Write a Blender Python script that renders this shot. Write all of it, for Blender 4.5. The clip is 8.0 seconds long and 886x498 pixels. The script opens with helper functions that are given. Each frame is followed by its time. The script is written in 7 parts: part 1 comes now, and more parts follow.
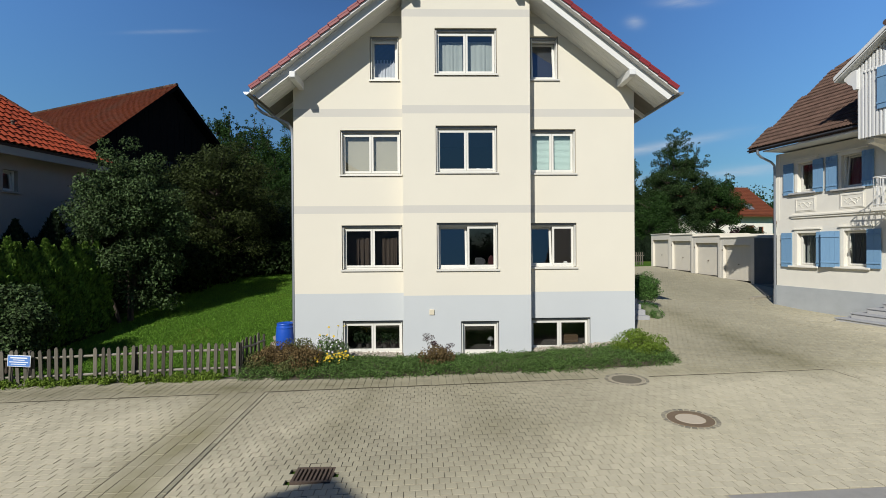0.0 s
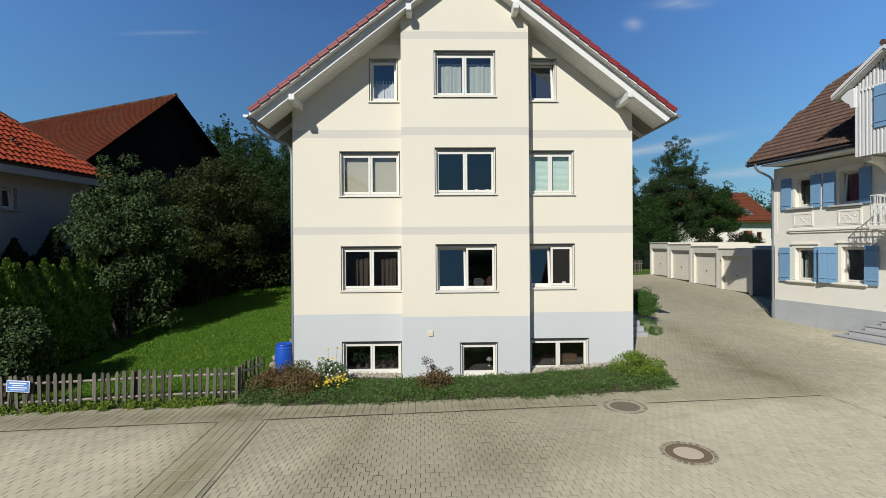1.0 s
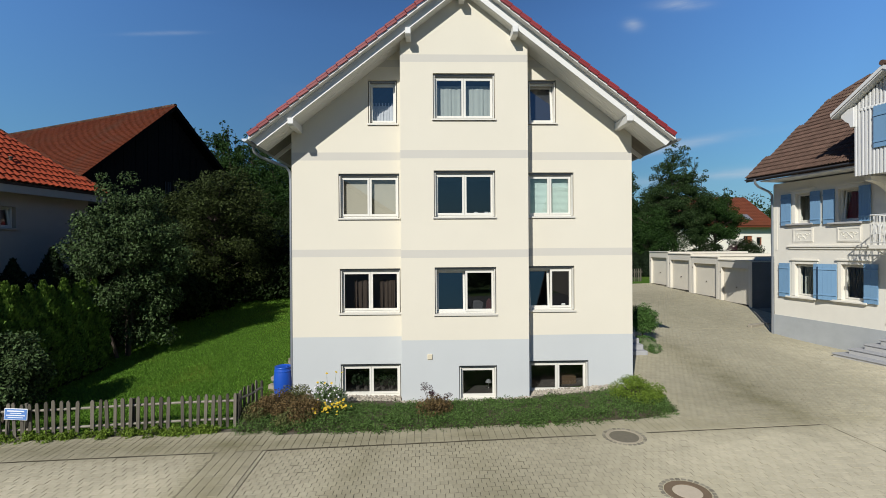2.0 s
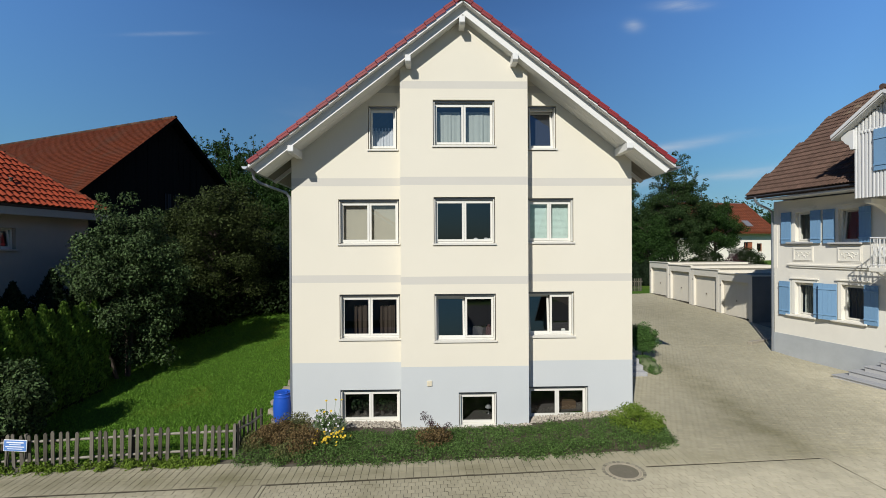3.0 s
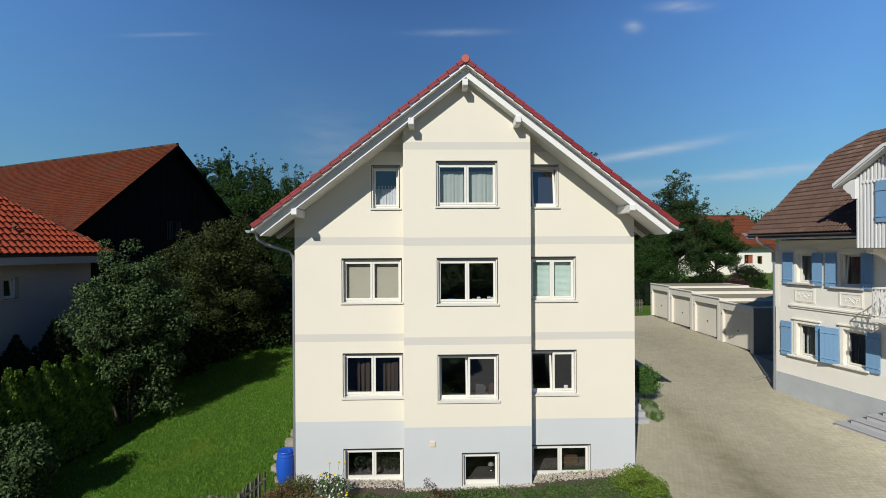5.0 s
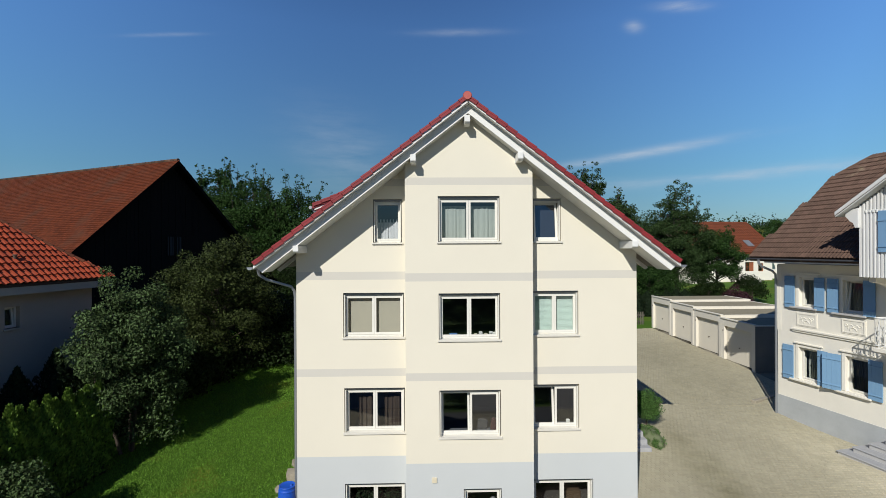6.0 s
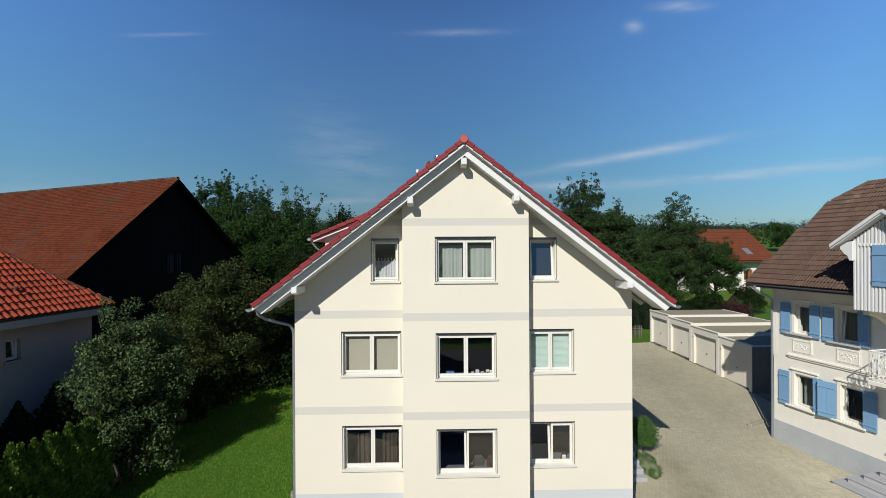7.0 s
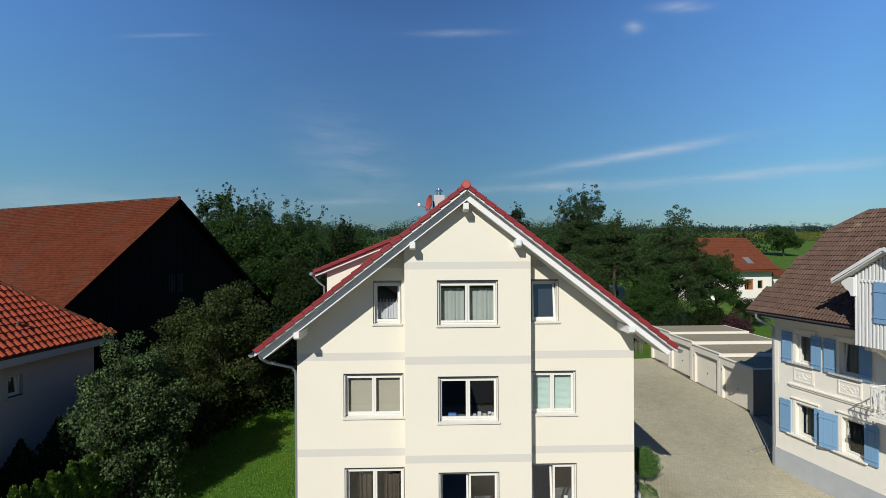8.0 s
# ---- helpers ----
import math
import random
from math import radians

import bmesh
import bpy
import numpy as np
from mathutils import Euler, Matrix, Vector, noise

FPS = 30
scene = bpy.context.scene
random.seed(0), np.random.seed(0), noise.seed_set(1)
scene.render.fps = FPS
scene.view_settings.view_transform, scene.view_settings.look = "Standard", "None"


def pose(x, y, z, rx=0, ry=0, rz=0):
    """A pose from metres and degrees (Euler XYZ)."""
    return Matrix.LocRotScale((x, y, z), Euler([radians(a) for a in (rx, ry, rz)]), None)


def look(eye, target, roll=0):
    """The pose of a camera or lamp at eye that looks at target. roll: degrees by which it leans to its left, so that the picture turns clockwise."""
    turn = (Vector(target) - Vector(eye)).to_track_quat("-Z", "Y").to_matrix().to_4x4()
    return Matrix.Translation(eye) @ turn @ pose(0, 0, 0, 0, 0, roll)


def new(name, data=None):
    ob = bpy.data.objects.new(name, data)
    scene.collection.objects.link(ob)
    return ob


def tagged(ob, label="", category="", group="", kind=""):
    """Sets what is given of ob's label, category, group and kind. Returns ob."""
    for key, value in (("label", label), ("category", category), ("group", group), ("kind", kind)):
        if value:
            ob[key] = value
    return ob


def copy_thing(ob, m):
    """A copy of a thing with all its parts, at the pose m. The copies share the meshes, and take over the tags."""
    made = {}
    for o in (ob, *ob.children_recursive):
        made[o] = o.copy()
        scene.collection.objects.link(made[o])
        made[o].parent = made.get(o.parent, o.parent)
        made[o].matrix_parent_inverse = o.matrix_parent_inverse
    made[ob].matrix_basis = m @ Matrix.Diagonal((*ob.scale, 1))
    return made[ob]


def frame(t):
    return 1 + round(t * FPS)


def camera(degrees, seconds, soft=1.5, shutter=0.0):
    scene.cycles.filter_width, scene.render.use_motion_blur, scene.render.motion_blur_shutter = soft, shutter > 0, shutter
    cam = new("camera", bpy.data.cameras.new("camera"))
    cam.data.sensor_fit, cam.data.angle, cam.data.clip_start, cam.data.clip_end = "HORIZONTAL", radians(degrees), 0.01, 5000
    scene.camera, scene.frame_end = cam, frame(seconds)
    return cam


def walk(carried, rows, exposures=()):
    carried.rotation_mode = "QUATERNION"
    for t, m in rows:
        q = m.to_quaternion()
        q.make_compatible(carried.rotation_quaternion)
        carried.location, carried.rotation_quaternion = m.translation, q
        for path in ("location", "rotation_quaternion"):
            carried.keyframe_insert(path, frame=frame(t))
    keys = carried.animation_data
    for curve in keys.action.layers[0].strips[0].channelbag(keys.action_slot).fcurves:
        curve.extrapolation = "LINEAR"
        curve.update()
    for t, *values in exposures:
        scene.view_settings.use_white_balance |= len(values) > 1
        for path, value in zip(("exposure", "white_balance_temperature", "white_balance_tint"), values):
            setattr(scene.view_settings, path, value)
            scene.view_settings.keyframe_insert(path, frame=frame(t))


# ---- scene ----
cam = camera(87.0, 8.0, soft=0.5)
PATH = [
    (0, (-0.008, -0.049, 2.941), (0.038, 1.95, 2.929), -0.4),
    (0.5, (-0.032, -0.054, 3.184), (0.016, 1.945, 3.174), -0.4),
    (1, (0.0, -0.076, 3.51), (0.05, 1.924, 3.503), -0.4),
    (1.5, (0.013, -0.064, 3.816), (0.064, 1.935, 3.81), -0.4),
    (3, (0.039, -0.052, 4.875), (0.089, 1.947, 4.873), -0.3),
    (3.5, (0.027, -0.069, 5.259), (0.077, 1.93, 5.257), -0.3),
    (4, (0.013, -0.07, 5.69), (0.062, 1.93, 5.689), -0.3),
    (4.5, (-0.007, -0.082, 6.106), (0.043, 1.918, 6.107), -0.3),
    (6, (-0.08, -0.04, 7.559), (-0.031, 1.96, 7.56), -0.3),
    (6.5, (-0.035, -0.107, 8.09), (0.013, 1.893, 8.093), -0.3),
    (7, (0.007, -0.168, 8.694), (0.056, 1.831, 8.695), -0.3),
    (7.5, (0.005, -0.187, 9.267), (0.053, 1.813, 9.269), -0.3),
    (8, (-0.04, -0.191, 9.915), (0.008, 1.809, 9.918), -0.3),
]
walk(cam, [(t, look(eye, target, roll)) for t, eye, target, roll in PATH], ((0, 0.0), (4.5, 0.0), (6, 0.02), (7, 0.06), (8, 0.05)))

# ---- world and sun ----
SUN_AZ, SUN_EL = 25.5, 35.4        # degrees: sun stands behind the camera, to its left
ZENITH = 0.55                      # how far the sky deepens overhead
world = bpy.data.worlds.new("world")
scene.world = world
world.use_nodes = True
wn, wl = world.node_tree.nodes, world.node_tree.links
wn.clear()
sky = wn.new("ShaderNodeTexSky")
sky.sky_type, sky.sun_disc = "NISHITA", False
sky.sun_elevation, sky.sun_rotation = radians(SUN_EL), radians(180 + SUN_AZ)
sky.altitude, sky.air_density, sky.dust_density, sky.ozone_density = 600, 1.0, 0.0, 3.0
geo = wn.new("ShaderNodeTexCoord")
def wmath(op, *vals):
    k = wn.new("ShaderNodeMath")
    k.operation = op
    for i, q in enumerate(vals):
        if isinstance(q, (int, float)):
            k.inputs[i].default_value = q
        else:
            wl.new(q, k.inputs[i])
    return k.outputs[0]


sep = wn.new("ShaderNodeSeparateXYZ")
wl.new(geo.outputs["Generated"], sep.inputs[0])
ahead = wmath("MAXIMUM", sep.outputs["Y"], 0.02)
su, sw = wmath("DIVIDE", sep.outputs["X"], ahead), wmath("DIVIDE", sep.outputs["Z"], ahead)
cloud = None
# thin wisps of cloud: bearing, height, half length, half depth, slope, strength
for cu, cw, ca_, cb_, cs, amp in ((0.453, 0.205, 0.20, 0.010, 0.17, 0.42), (0.74, 0.165, 0.26, 0.012, 0.10, 0.42), (0.55, 0.525, 0.05, 0.010, 0.05, 0.5), (0.44, 0.48, 0.018, 0.012, 0.0, 0.3),
                                  (0.06, 0.465, 0.08, 0.007, 0.02, 0.22), (-0.57, 0.456, 0.07, 0.004, 0.03, 0.2), (-0.18, 0.20, 0.11, 0.08, -0.4, 0.14), (0.26, 0.135, 0.16, 0.010, 0.05, 0.3), (-0.75, 0.09, 0.4, 0.05, 0.0, 0.18), (-0.25, 0.10, 0.15, 0.008, 0.05, 0.16)):
    du = wmath("SUBTRACT", su, cu)
    dv = wmath("SUBTRACT", wmath("SUBTRACT", sw, cw), wmath("MULTIPLY", du, cs))
    d2 = wmath("ADD", wmath("POWER", wmath("ABSOLUTE", wmath("DIVIDE", du, ca_)), 2.0), wmath("POWER", wmath("ABSOLUTE", wmath("DIVIDE", dv, cb_)), 2.0))
    k = wmath("MULTIPLY", wmath("POWER", 2.718, wmath("MULTIPLY", d2, -1.0)), amp)
    cloud = k if cloud is None else wmath("ADD", cloud, k)
smap = wn.new("ShaderNodeMapping")
smap.inputs["Scale"].default_value = (5, 5, 26)
cl = wn.new("ShaderNodeTexNoise")
cl.inputs["Scale"].default_value, cl.inputs["Detail"].default_value, cl.inputs["Roughness"].default_value = 2.0, 6, 0.6
fac_out = wmath("MULTIPLY", cloud, wmath("MAXIMUM", wmath("SUBTRACT", wmath("MULTIPLY", cl.outputs["Fac"], 3.0), 0.7), 0.0))
mixc = wn.new("ShaderNodeMixRGB")
mixc.inputs["Color2"].default_value = (6.0, 6.6, 7.4, 1)
mixc.use_clamp = False
tint = wn.new("ShaderNodeMixRGB")
tint.blend_type = "MULTIPLY"
tint.inputs["Fac"].default_value = 1.0
hue = wn.new("ShaderNodeCombineXYZ")
hue.inputs[1].default_value = 0.88
low = wmath("MAXIMUM", wmath("SUBTRACT", 1.0, wmath("MULTIPLY", wmath("ABSOLUTE", sep.outputs["Z"]), 7.0)), 0.0)
wl.new(wmath("ADD", wmath("MULTIPLY", low, 0.12), 0.59), hue.inputs[0])
grade = wn.new("ShaderNodeVectorMath")
grade.operation = "SCALE"
height = wmath("MINIMUM", wmath("MAXIMUM", wmath("MULTIPLY", sep.outputs["Z"], 1.8), 0.0), 1.0)
wl.new(wmath("ADD", wmath("ADD", wmath("MULTIPLY", height, 0.38), wmath("ADD", wmath("MULTIPLY", low, 0.16), 0.85)), wmath("MULTIPLY", wmath("MAXIMUM", wmath("SUBTRACT", sep.outputs["Z"], 0.5), 0.0), 0.9)), hue.inputs[2])
wl.new(hue.outputs[0], tint.inputs["Color2"])
side = wmath("MULTIPLY", wmath("MINIMUM", wmath("MULTIPLY", sep.outputs["X"], sep.outputs["X"]), 0.42), wmath("ADD", wmath("MULTIPLY", height, 1.6), 0.55))
side = wmath("MULTIPLY", side, wmath("MINIMUM", wmath("MAXIMUM", wmath("MULTIPLY", sep.outputs["Y"], 2.0), 0.0), 1.0))
# a clear sky deepens towards the zenith
deep = wmath("SUBTRACT", 1.0, wmath("MULTIPLY", wmath("MINIMUM", wmath("MAXIMUM", wmath("MULTIPLY", wmath("SUBTRACT", sep.outputs["Z"], 0.42), 2.6), 0.0), 1.0), ZENITH))
wl.new(wmath("MULTIPLY", wmath("ADD", wmath("ADD", wmath("MULTIPLY", wmath("POWER", height, 0.6), 0.93), 0.16), side), deep), grade.inputs["Scale"])
bg = wn.new("ShaderNodeBackground")
bg.inputs["Strength"].default_value = 0.09
wo = wn.new("ShaderNodeOutputWorld")
wl.new(geo.outputs["Generated"], smap.inputs["Vector"])
wl.new(smap.outputs["Vector"], cl.inputs["Vector"])
wl.new(sky.outputs["Color"], tint.inputs["Color1"])
wl.new(tint.outputs["Color"], grade.inputs[0])
wl.new(grade.outputs[0], mixc.inputs["Color1"])
wl.new(fac_out, mixc.inputs["Fac"])
wl.new(mixc.outputs["Color"], bg.inputs["Color"])
wl.new(bg.outputs[0], wo.inputs["Surface"])

sun_data = bpy.data.lights.new("sun", "SUN")
sun_data.energy, sun_data.angle, sun_data.color = 4.9, radians(0.53), (1.0, 0.98, 0.93)
sun = new("sun", sun_data)
sv = Vector((-math.sin(radians(SUN_AZ)) * math.cos(radians(SUN_EL)), -math.cos(radians(SUN_AZ)) * math.cos(radians(SUN_EL)), math.sin(radians(SUN_EL))))
sun.matrix_world = look(sv * 60, (0, 0, 0))


# ---- materials ----
def mat(name, col, rough=0.7, metal=0.0, var=0.12, scale=6.0, fine=60.0, bump=0.15, spec=0.4, island=0.0, obj=0.0, dirt=None, stretch=(1, 1, 1), big=0.0, bscale=0.6):
    """A surface: base colour, variation at two scales, a fine relief, and optional change from piece to piece."""
    m = bpy.data.materials.new(name)
    m.use_nodes = True
    n, l = m.node_tree.nodes, m.node_tree.links
    b = n["Principled BSDF"]
    b.inputs["Roughness"].default_value, b.inputs["Metallic"].default_value = rough, metal
    b.inputs["Specular IOR Level"].default_value = spec
    tc = n.new("ShaderNodeTexCoord")
    mp = n.new("ShaderNodeMapping")
    mp.inputs["Scale"].default_value = stretch
    l.new(tc.outputs["Object"], mp.inputs["Vector"])
    n1 = n.new("ShaderNodeTexNoise")
    n1.inputs["Scale"].default_value, n1.inputs["Detail"].default_value, n1.inputs["Roughness"].default_value = scale, 5, 0.6
    n2 = n.new("ShaderNodeTexNoise")
    n2.inputs["Scale"].default_value, n2.inputs["Detail"].default_value = fine, 3
    n3 = n.new("ShaderNodeTexNoise")
    n3.inputs["Scale"].default_value, n3.inputs["Detail"].default_value = bscale, 4
    for q in (n1, n2, n3):
        l.new(mp.outputs["Vector"], q.inputs["Vector"])

    def math_node(op, a, c):
        k = n.new("ShaderNodeMath")
        k.operation = op
        for i, v in enumerate((a, c)):
            if isinstance(v, (int, float)):
                k.inputs[i].default_value = v
            else:
                l.new(v, k.inputs[i])
        return k.outputs[0]

    total = math_node("MULTIPLY", math_node("SUBTRACT", n1.outputs["Fac"], 0.5), var * 2)
    total = math_node("ADD", total, math_node("MULTIPLY", math_node("SUBTRACT", n2.outputs["Fac"], 0.5), var * 1.2))
    if big:
        total = math_node("ADD", total, math_node("MULTIPLY", math_node("SUBTRACT", n3.outputs["Fac"], 0.5), big * 2))
    if island:
        g = n.new("ShaderNodeNewGeometry")
        total = math_node("ADD", total, math_node("MULTIPLY", math_node("SUBTRACT", g.outputs["Random Per Island"], 0.5), island * 2))
    if obj:
        g = n.new("ShaderNodeObjectInfo")
        total = math_node("ADD", total, math_node("MULTIPLY", math_node("SUBTRACT", g.outputs["Random"], 0.5), obj * 2))
    total = math_node("ADD", total, 1.0)
    vm = n.new("ShaderNodeVectorMath")
    vm.operation = "SCALE"
    vm.inputs[0].default_value = col[:3]
    l.new(total, vm.inputs["Scale"])
    out = vm.outputs[0]
    if dirt:
        mx = n.new("ShaderNodeMixRGB")
        rp = n.new("ShaderNodeValToRGB")
        rp.color_ramp.elements[0].position, rp.color_ramp.elements[1].position = dirt[1], dirt[2]
        l.new(n3.outputs["Fac"], rp.inputs["Fac"])
        l.new(rp.outputs["Color"], mx.inputs["Fac"])
        l.new(out, mx.inputs["Color1"])
        mx.inputs["Color2"].default_value = (*dirt[0], 1)
        out = mx.outputs["Color"]
    l.new(out, b.inputs["Base Color"])
    if bump:
        bp = n.new("ShaderNodeBump")
        bp.inputs["Strength"].default_value, bp.inputs["Distance"].default_value = bump, 0.01
        l.new(n2.outputs["Fac"], bp.inputs["Height"])
        l.new(bp.outputs["Normal"], b.inputs["Normal"])
    return m


def stained(m, patches, dark=(0.50, 0.50, 0.40), pale=(1.46, 1.45, 1.48), blend="MULTIPLY"):
    """Lays broad worn and mossy patches over a surface. A patch: x, y, half length, half width, turn in degrees, strength (below 0: dirt; above: pale dust)."""
    n, l = m.node_tree.nodes, m.node_tree.links
    b = n["Principled BSDF"]
    base = b.inputs["Base Color"].links[0].from_socket
    gp = n.new("ShaderNodeNewGeometry")
    sp_ = n.new("ShaderNodeSeparateXYZ")
    l.new(gp.outputs["Position"], sp_.inputs[0])

    def mm(op, *vals):
        k = n.new("ShaderNodeMath")
        k.operation = op
        for i, q in enumerate(vals):
            if isinstance(q, (int, float)):
                k.inputs[i].default_value = q
            else:
                l.new(q, k.inputs[i])
        return k.outputs[0]

    nz = n.new("ShaderNodeTexNoise")
    nz.inputs["Scale"].default_value, nz.inputs["Detail"].default_value, nz.inputs["Roughness"].default_value = 1.1, 5, 0.65
    l.new(gp.outputs["Position"], nz.inputs["Vector"])
    lump = mm("MAXIMUM", mm("SUBTRACT", mm("MULTIPLY", nz.outputs["Fac"], 2.6), 0.3), 0.0)
    out = base
    for sign, target in ((-1, dark), (1, pale)):
        total = None
        for x, y, ra, rb, turn, amp in patches:
            if amp * sign < 0:
                continue
            c, s = math.cos(radians(turn)), math.sin(radians(turn))
            dx, dy = mm("SUBTRACT", sp_.outputs["X"], x), mm("SUBTRACT", sp_.outputs["Y"], y)
            u = mm("DIVIDE", mm("ADD", mm("MULTIPLY", dx, c), mm("MULTIPLY", dy, s)), ra)
            w = mm("DIVIDE", mm("SUBTRACT", mm("MULTIPLY", dy, c), mm("MULTIPLY", dx, s)), rb)
            d2 = mm("ADD", mm("POWER", mm("ABSOLUTE", u), 4.0), mm("MULTIPLY", w, w))
            k = mm("MULTIPLY", mm("POWER", 2.718, mm("MULTIPLY", d2, -1.0)), abs(amp))
            total = k if total is None else mm("ADD", total, k)
        if total is None:
            continue
        mx = n.new("ShaderNodeMixRGB")
        mx.blend_type = blend
        mx.inputs["Color2"].default_value = (*target, 1)
        l.new(mm("MINIMUM", mm("MULTIPLY", total, lump), 1.0), mx.inputs["Fac"])
        l.new(out, mx.inputs["Color1"])
        out = mx.outputs["Color"]
    l.new(out, b.inputs["Base Color"])
    return m


def leaf_mat(name, col, vary=0.45, trans=0.12, rough=0.6):
    m = mat(name, col, rough, var=0.1, scale=1.2, fine=9, bump=0, spec=0.1, island=vary)
    n, l = m.node_tree.nodes, m.node_tree.links
    b = n["Principled BSDF"]
    t = n.new("ShaderNodeBsdfTranslucent")
    t.inputs["Color"].default_value = (col[0] * 1.3, col[1] * 1.5, col[2] * 0.8, 1)
    mx = n.new("ShaderNodeMixShader")
    mx.inputs[0].default_value = trans
    l.new(b.outputs[0], mx.inputs[1])
    l.new(t.outputs[0], mx.inputs[2])
    l.new(mx.outputs[0], n["Material Output"].inputs["Surface"])
    return m


def glass_mat(name, tintc=(0.85, 0.9, 0.9)):
    m = bpy.data.materials.new(name)
    m.use_nodes = True
    n, l = m.node_tree.nodes, m.node_tree.links
    n.remove(n["Principled BSDF"])
    tr = n.new("ShaderNodeBsdfTransparent")
    tr.inputs["Color"].default_value = (*tintc, 1)
    gl = n.new("ShaderNodeBsdfGlossy")
    gl.inputs["Roughness"].default_value = 0.02
    fr = n.new("ShaderNodeFresnel")
    fr.inputs["IOR"].default_value = 2.25
    mx = n.new("ShaderNodeMixShader")
    l.new(fr.outputs[0], mx.inputs[0])
    l.new(tr.outputs[0], mx.inputs[1])
    l.new(gl.outputs[0], mx.inputs[2])
    l.new(mx.outputs[0], n["Material Output"].inputs["Surface"])
    return m


CREAM = mat("cream_render", (0.660, 0.614, 0.502), 0.9, var=0.025, scale=0.8, fine=90, bump=0.25, spec=0.2, big=0.03)
BAND = mat("grey_band_paint", (0.538, 0.509, 0.444), 0.9, var=0.03, scale=1.0, fine=90, bump=0.25, spec=0.2)
PLINTH = mat("pale_blue_plinth", (0.497, 0.513, 0.502), 0.9, var=0.03, scale=1.0, fine=90, bump=0.25, spec=0.2, big=0.03)
WHITE = mat("white_paint", (0.652, 0.646, 0.612), 0.55, var=0.03, scale=2, fine=40, bump=0.05)
PVC = mat("white_pvc", (0.668, 0.646, 0.573), 0.35, var=0.01, scale=2, fine=40, bump=0.0, spec=0.5)
ALU = mat("grey_aluminium", (0.20, 0.21, 0.22), 0.45, 0.3, var=0.05, bump=0.02)
SILLW = mat("white_sill_metal", (0.652, 0.622, 0.542), 0.4, 0.1, var=0.02, bump=0.0)
DULLZINC = mat("dull_dark_zinc", (0.05, 0.05, 0.055), 0.7, 0.2, var=0.15, bump=0.05)
SOFFITWOOD = mat("greyed_soffit_boards", (0.22, 0.20, 0.17), 0.85, var=0.2, scale=3, fine=40, bump=0.2, stretch=(0.2, 1, 0.2))
ZINC = mat("weathered_zinc", (0.34, 0.36, 0.38), 0.4, 0.7, var=0.1, bump=0.05)
STEEL = mat("bright_steel", (0.6, 0.6, 0.6), 0.25, 1.0, var=0.05, bump=0.0)
REDTILE = mat("red_glazed_tile", (0.218, 0.025, 0.027), 0.45, var=0.10, scale=8, fine=60, bump=0.08, island=0.10, obj=0.12)
ORANGE = mat("orange_clay_tile", (0.282, 0.043, 0.011), 0.6, var=0.15, scale=5, fine=60, bump=0.2, island=0.16, obj=0.18, dirt=((0.16, 0.07, 0.05), 0.55, 0.85), bscale=1.2)
BARNTILE = mat("weathered_barn_tile", (0.101, 0.024, 0.008), 0.9, var=0.3, scale=3, fine=40, bump=0.3, island=0.24, spec=0.15, big=0.26, dirt=((0.070, 0.034, 0.020), 0.50, 0.80), bscale=0.55)
BROWNTILE = mat("brown_concrete_tile", (0.102, 0.063, 0.046), 0.9, var=0.36, scale=7, fine=45, bump=0.25, island=0.18, obj=0.16, spec=0.15, dirt=((0.24, 0.20, 0.13), 0.56, 0.80), bscale=2.2)
FARTILE = mat("far_red_tile", (0.127, 0.031, 0.009), 0.85, var=0.15, scale=2, fine=20, bump=0.2, island=0.15)
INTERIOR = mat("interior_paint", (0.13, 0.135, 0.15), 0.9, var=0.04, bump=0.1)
DARKWOOD = mat("tarred_barn_boards", (0.010, 0.0085, 0.0075), 0.95, var=0.35, scale=2, fine=30, bump=0.4, island=0.45, stretch=(1, 1, 0.08), spec=0.05)
GREYWOOD = mat("silvered_wood", (0.118, 0.106, 0.084), 0.95, var=0.55, scale=4, fine=40, bump=0.5, obj=0.42, stretch=(1, 1, 0.12), spec=0.1)
HOUSEGREY = mat("grey_roughcast", (0.365, 0.317, 0.263), 0.95, var=0.06, scale=2, fine=70, bump=0.5, spec=0.2, big=0.05)
OLDWHITE = mat("old_white_render", (0.733, 0.695, 0.597), 0.92, var=0.04, scale=2, fine=40, bump=0.5, spec=0.2, big=0.05, bscale=1.0)
SOCLE = mat("grey_cement_socle", (0.387, 0.401, 0.396), 0.92, var=0.12, scale=2, fine=50, bump=0.5, spec=0.2, big=0.1, bscale=1.4)
BLUE = mat("blue_shutter_paint", (0.172, 0.310, 0.462), 0.55, var=0.06, scale=3, fine=50, bump=0.1, stretch=(1, 1, 0.3))
CONCRETE = mat("concrete", (0.42, 0.41, 0.39), 0.9, var=0.10, scale=3, fine=50, bump=0.3, big=0.1)
STEPSTONE = mat("step_granite", (0.33, 0.33, 0.33), 0.85, var=0.12, scale=8, fine=90, bump=0.3)
GARAGE = mat("garage_white", (0.652, 0.606, 0.502), 0.8, var=0.05, scale=1.5, fine=50, bump=0.2, big=0.05)
GARDOOR = mat("garage_door_paint", (0.613, 0.562, 0.456), 0.45, var=0.03, scale=2, bump=0.05)
ROOFFELT = mat("grey_roof_gravel", (0.255, 0.225, 0.155), 1.0, spec=0.05, var=0.2, scale=4, fine=60, bump=0.4, big=0.15)
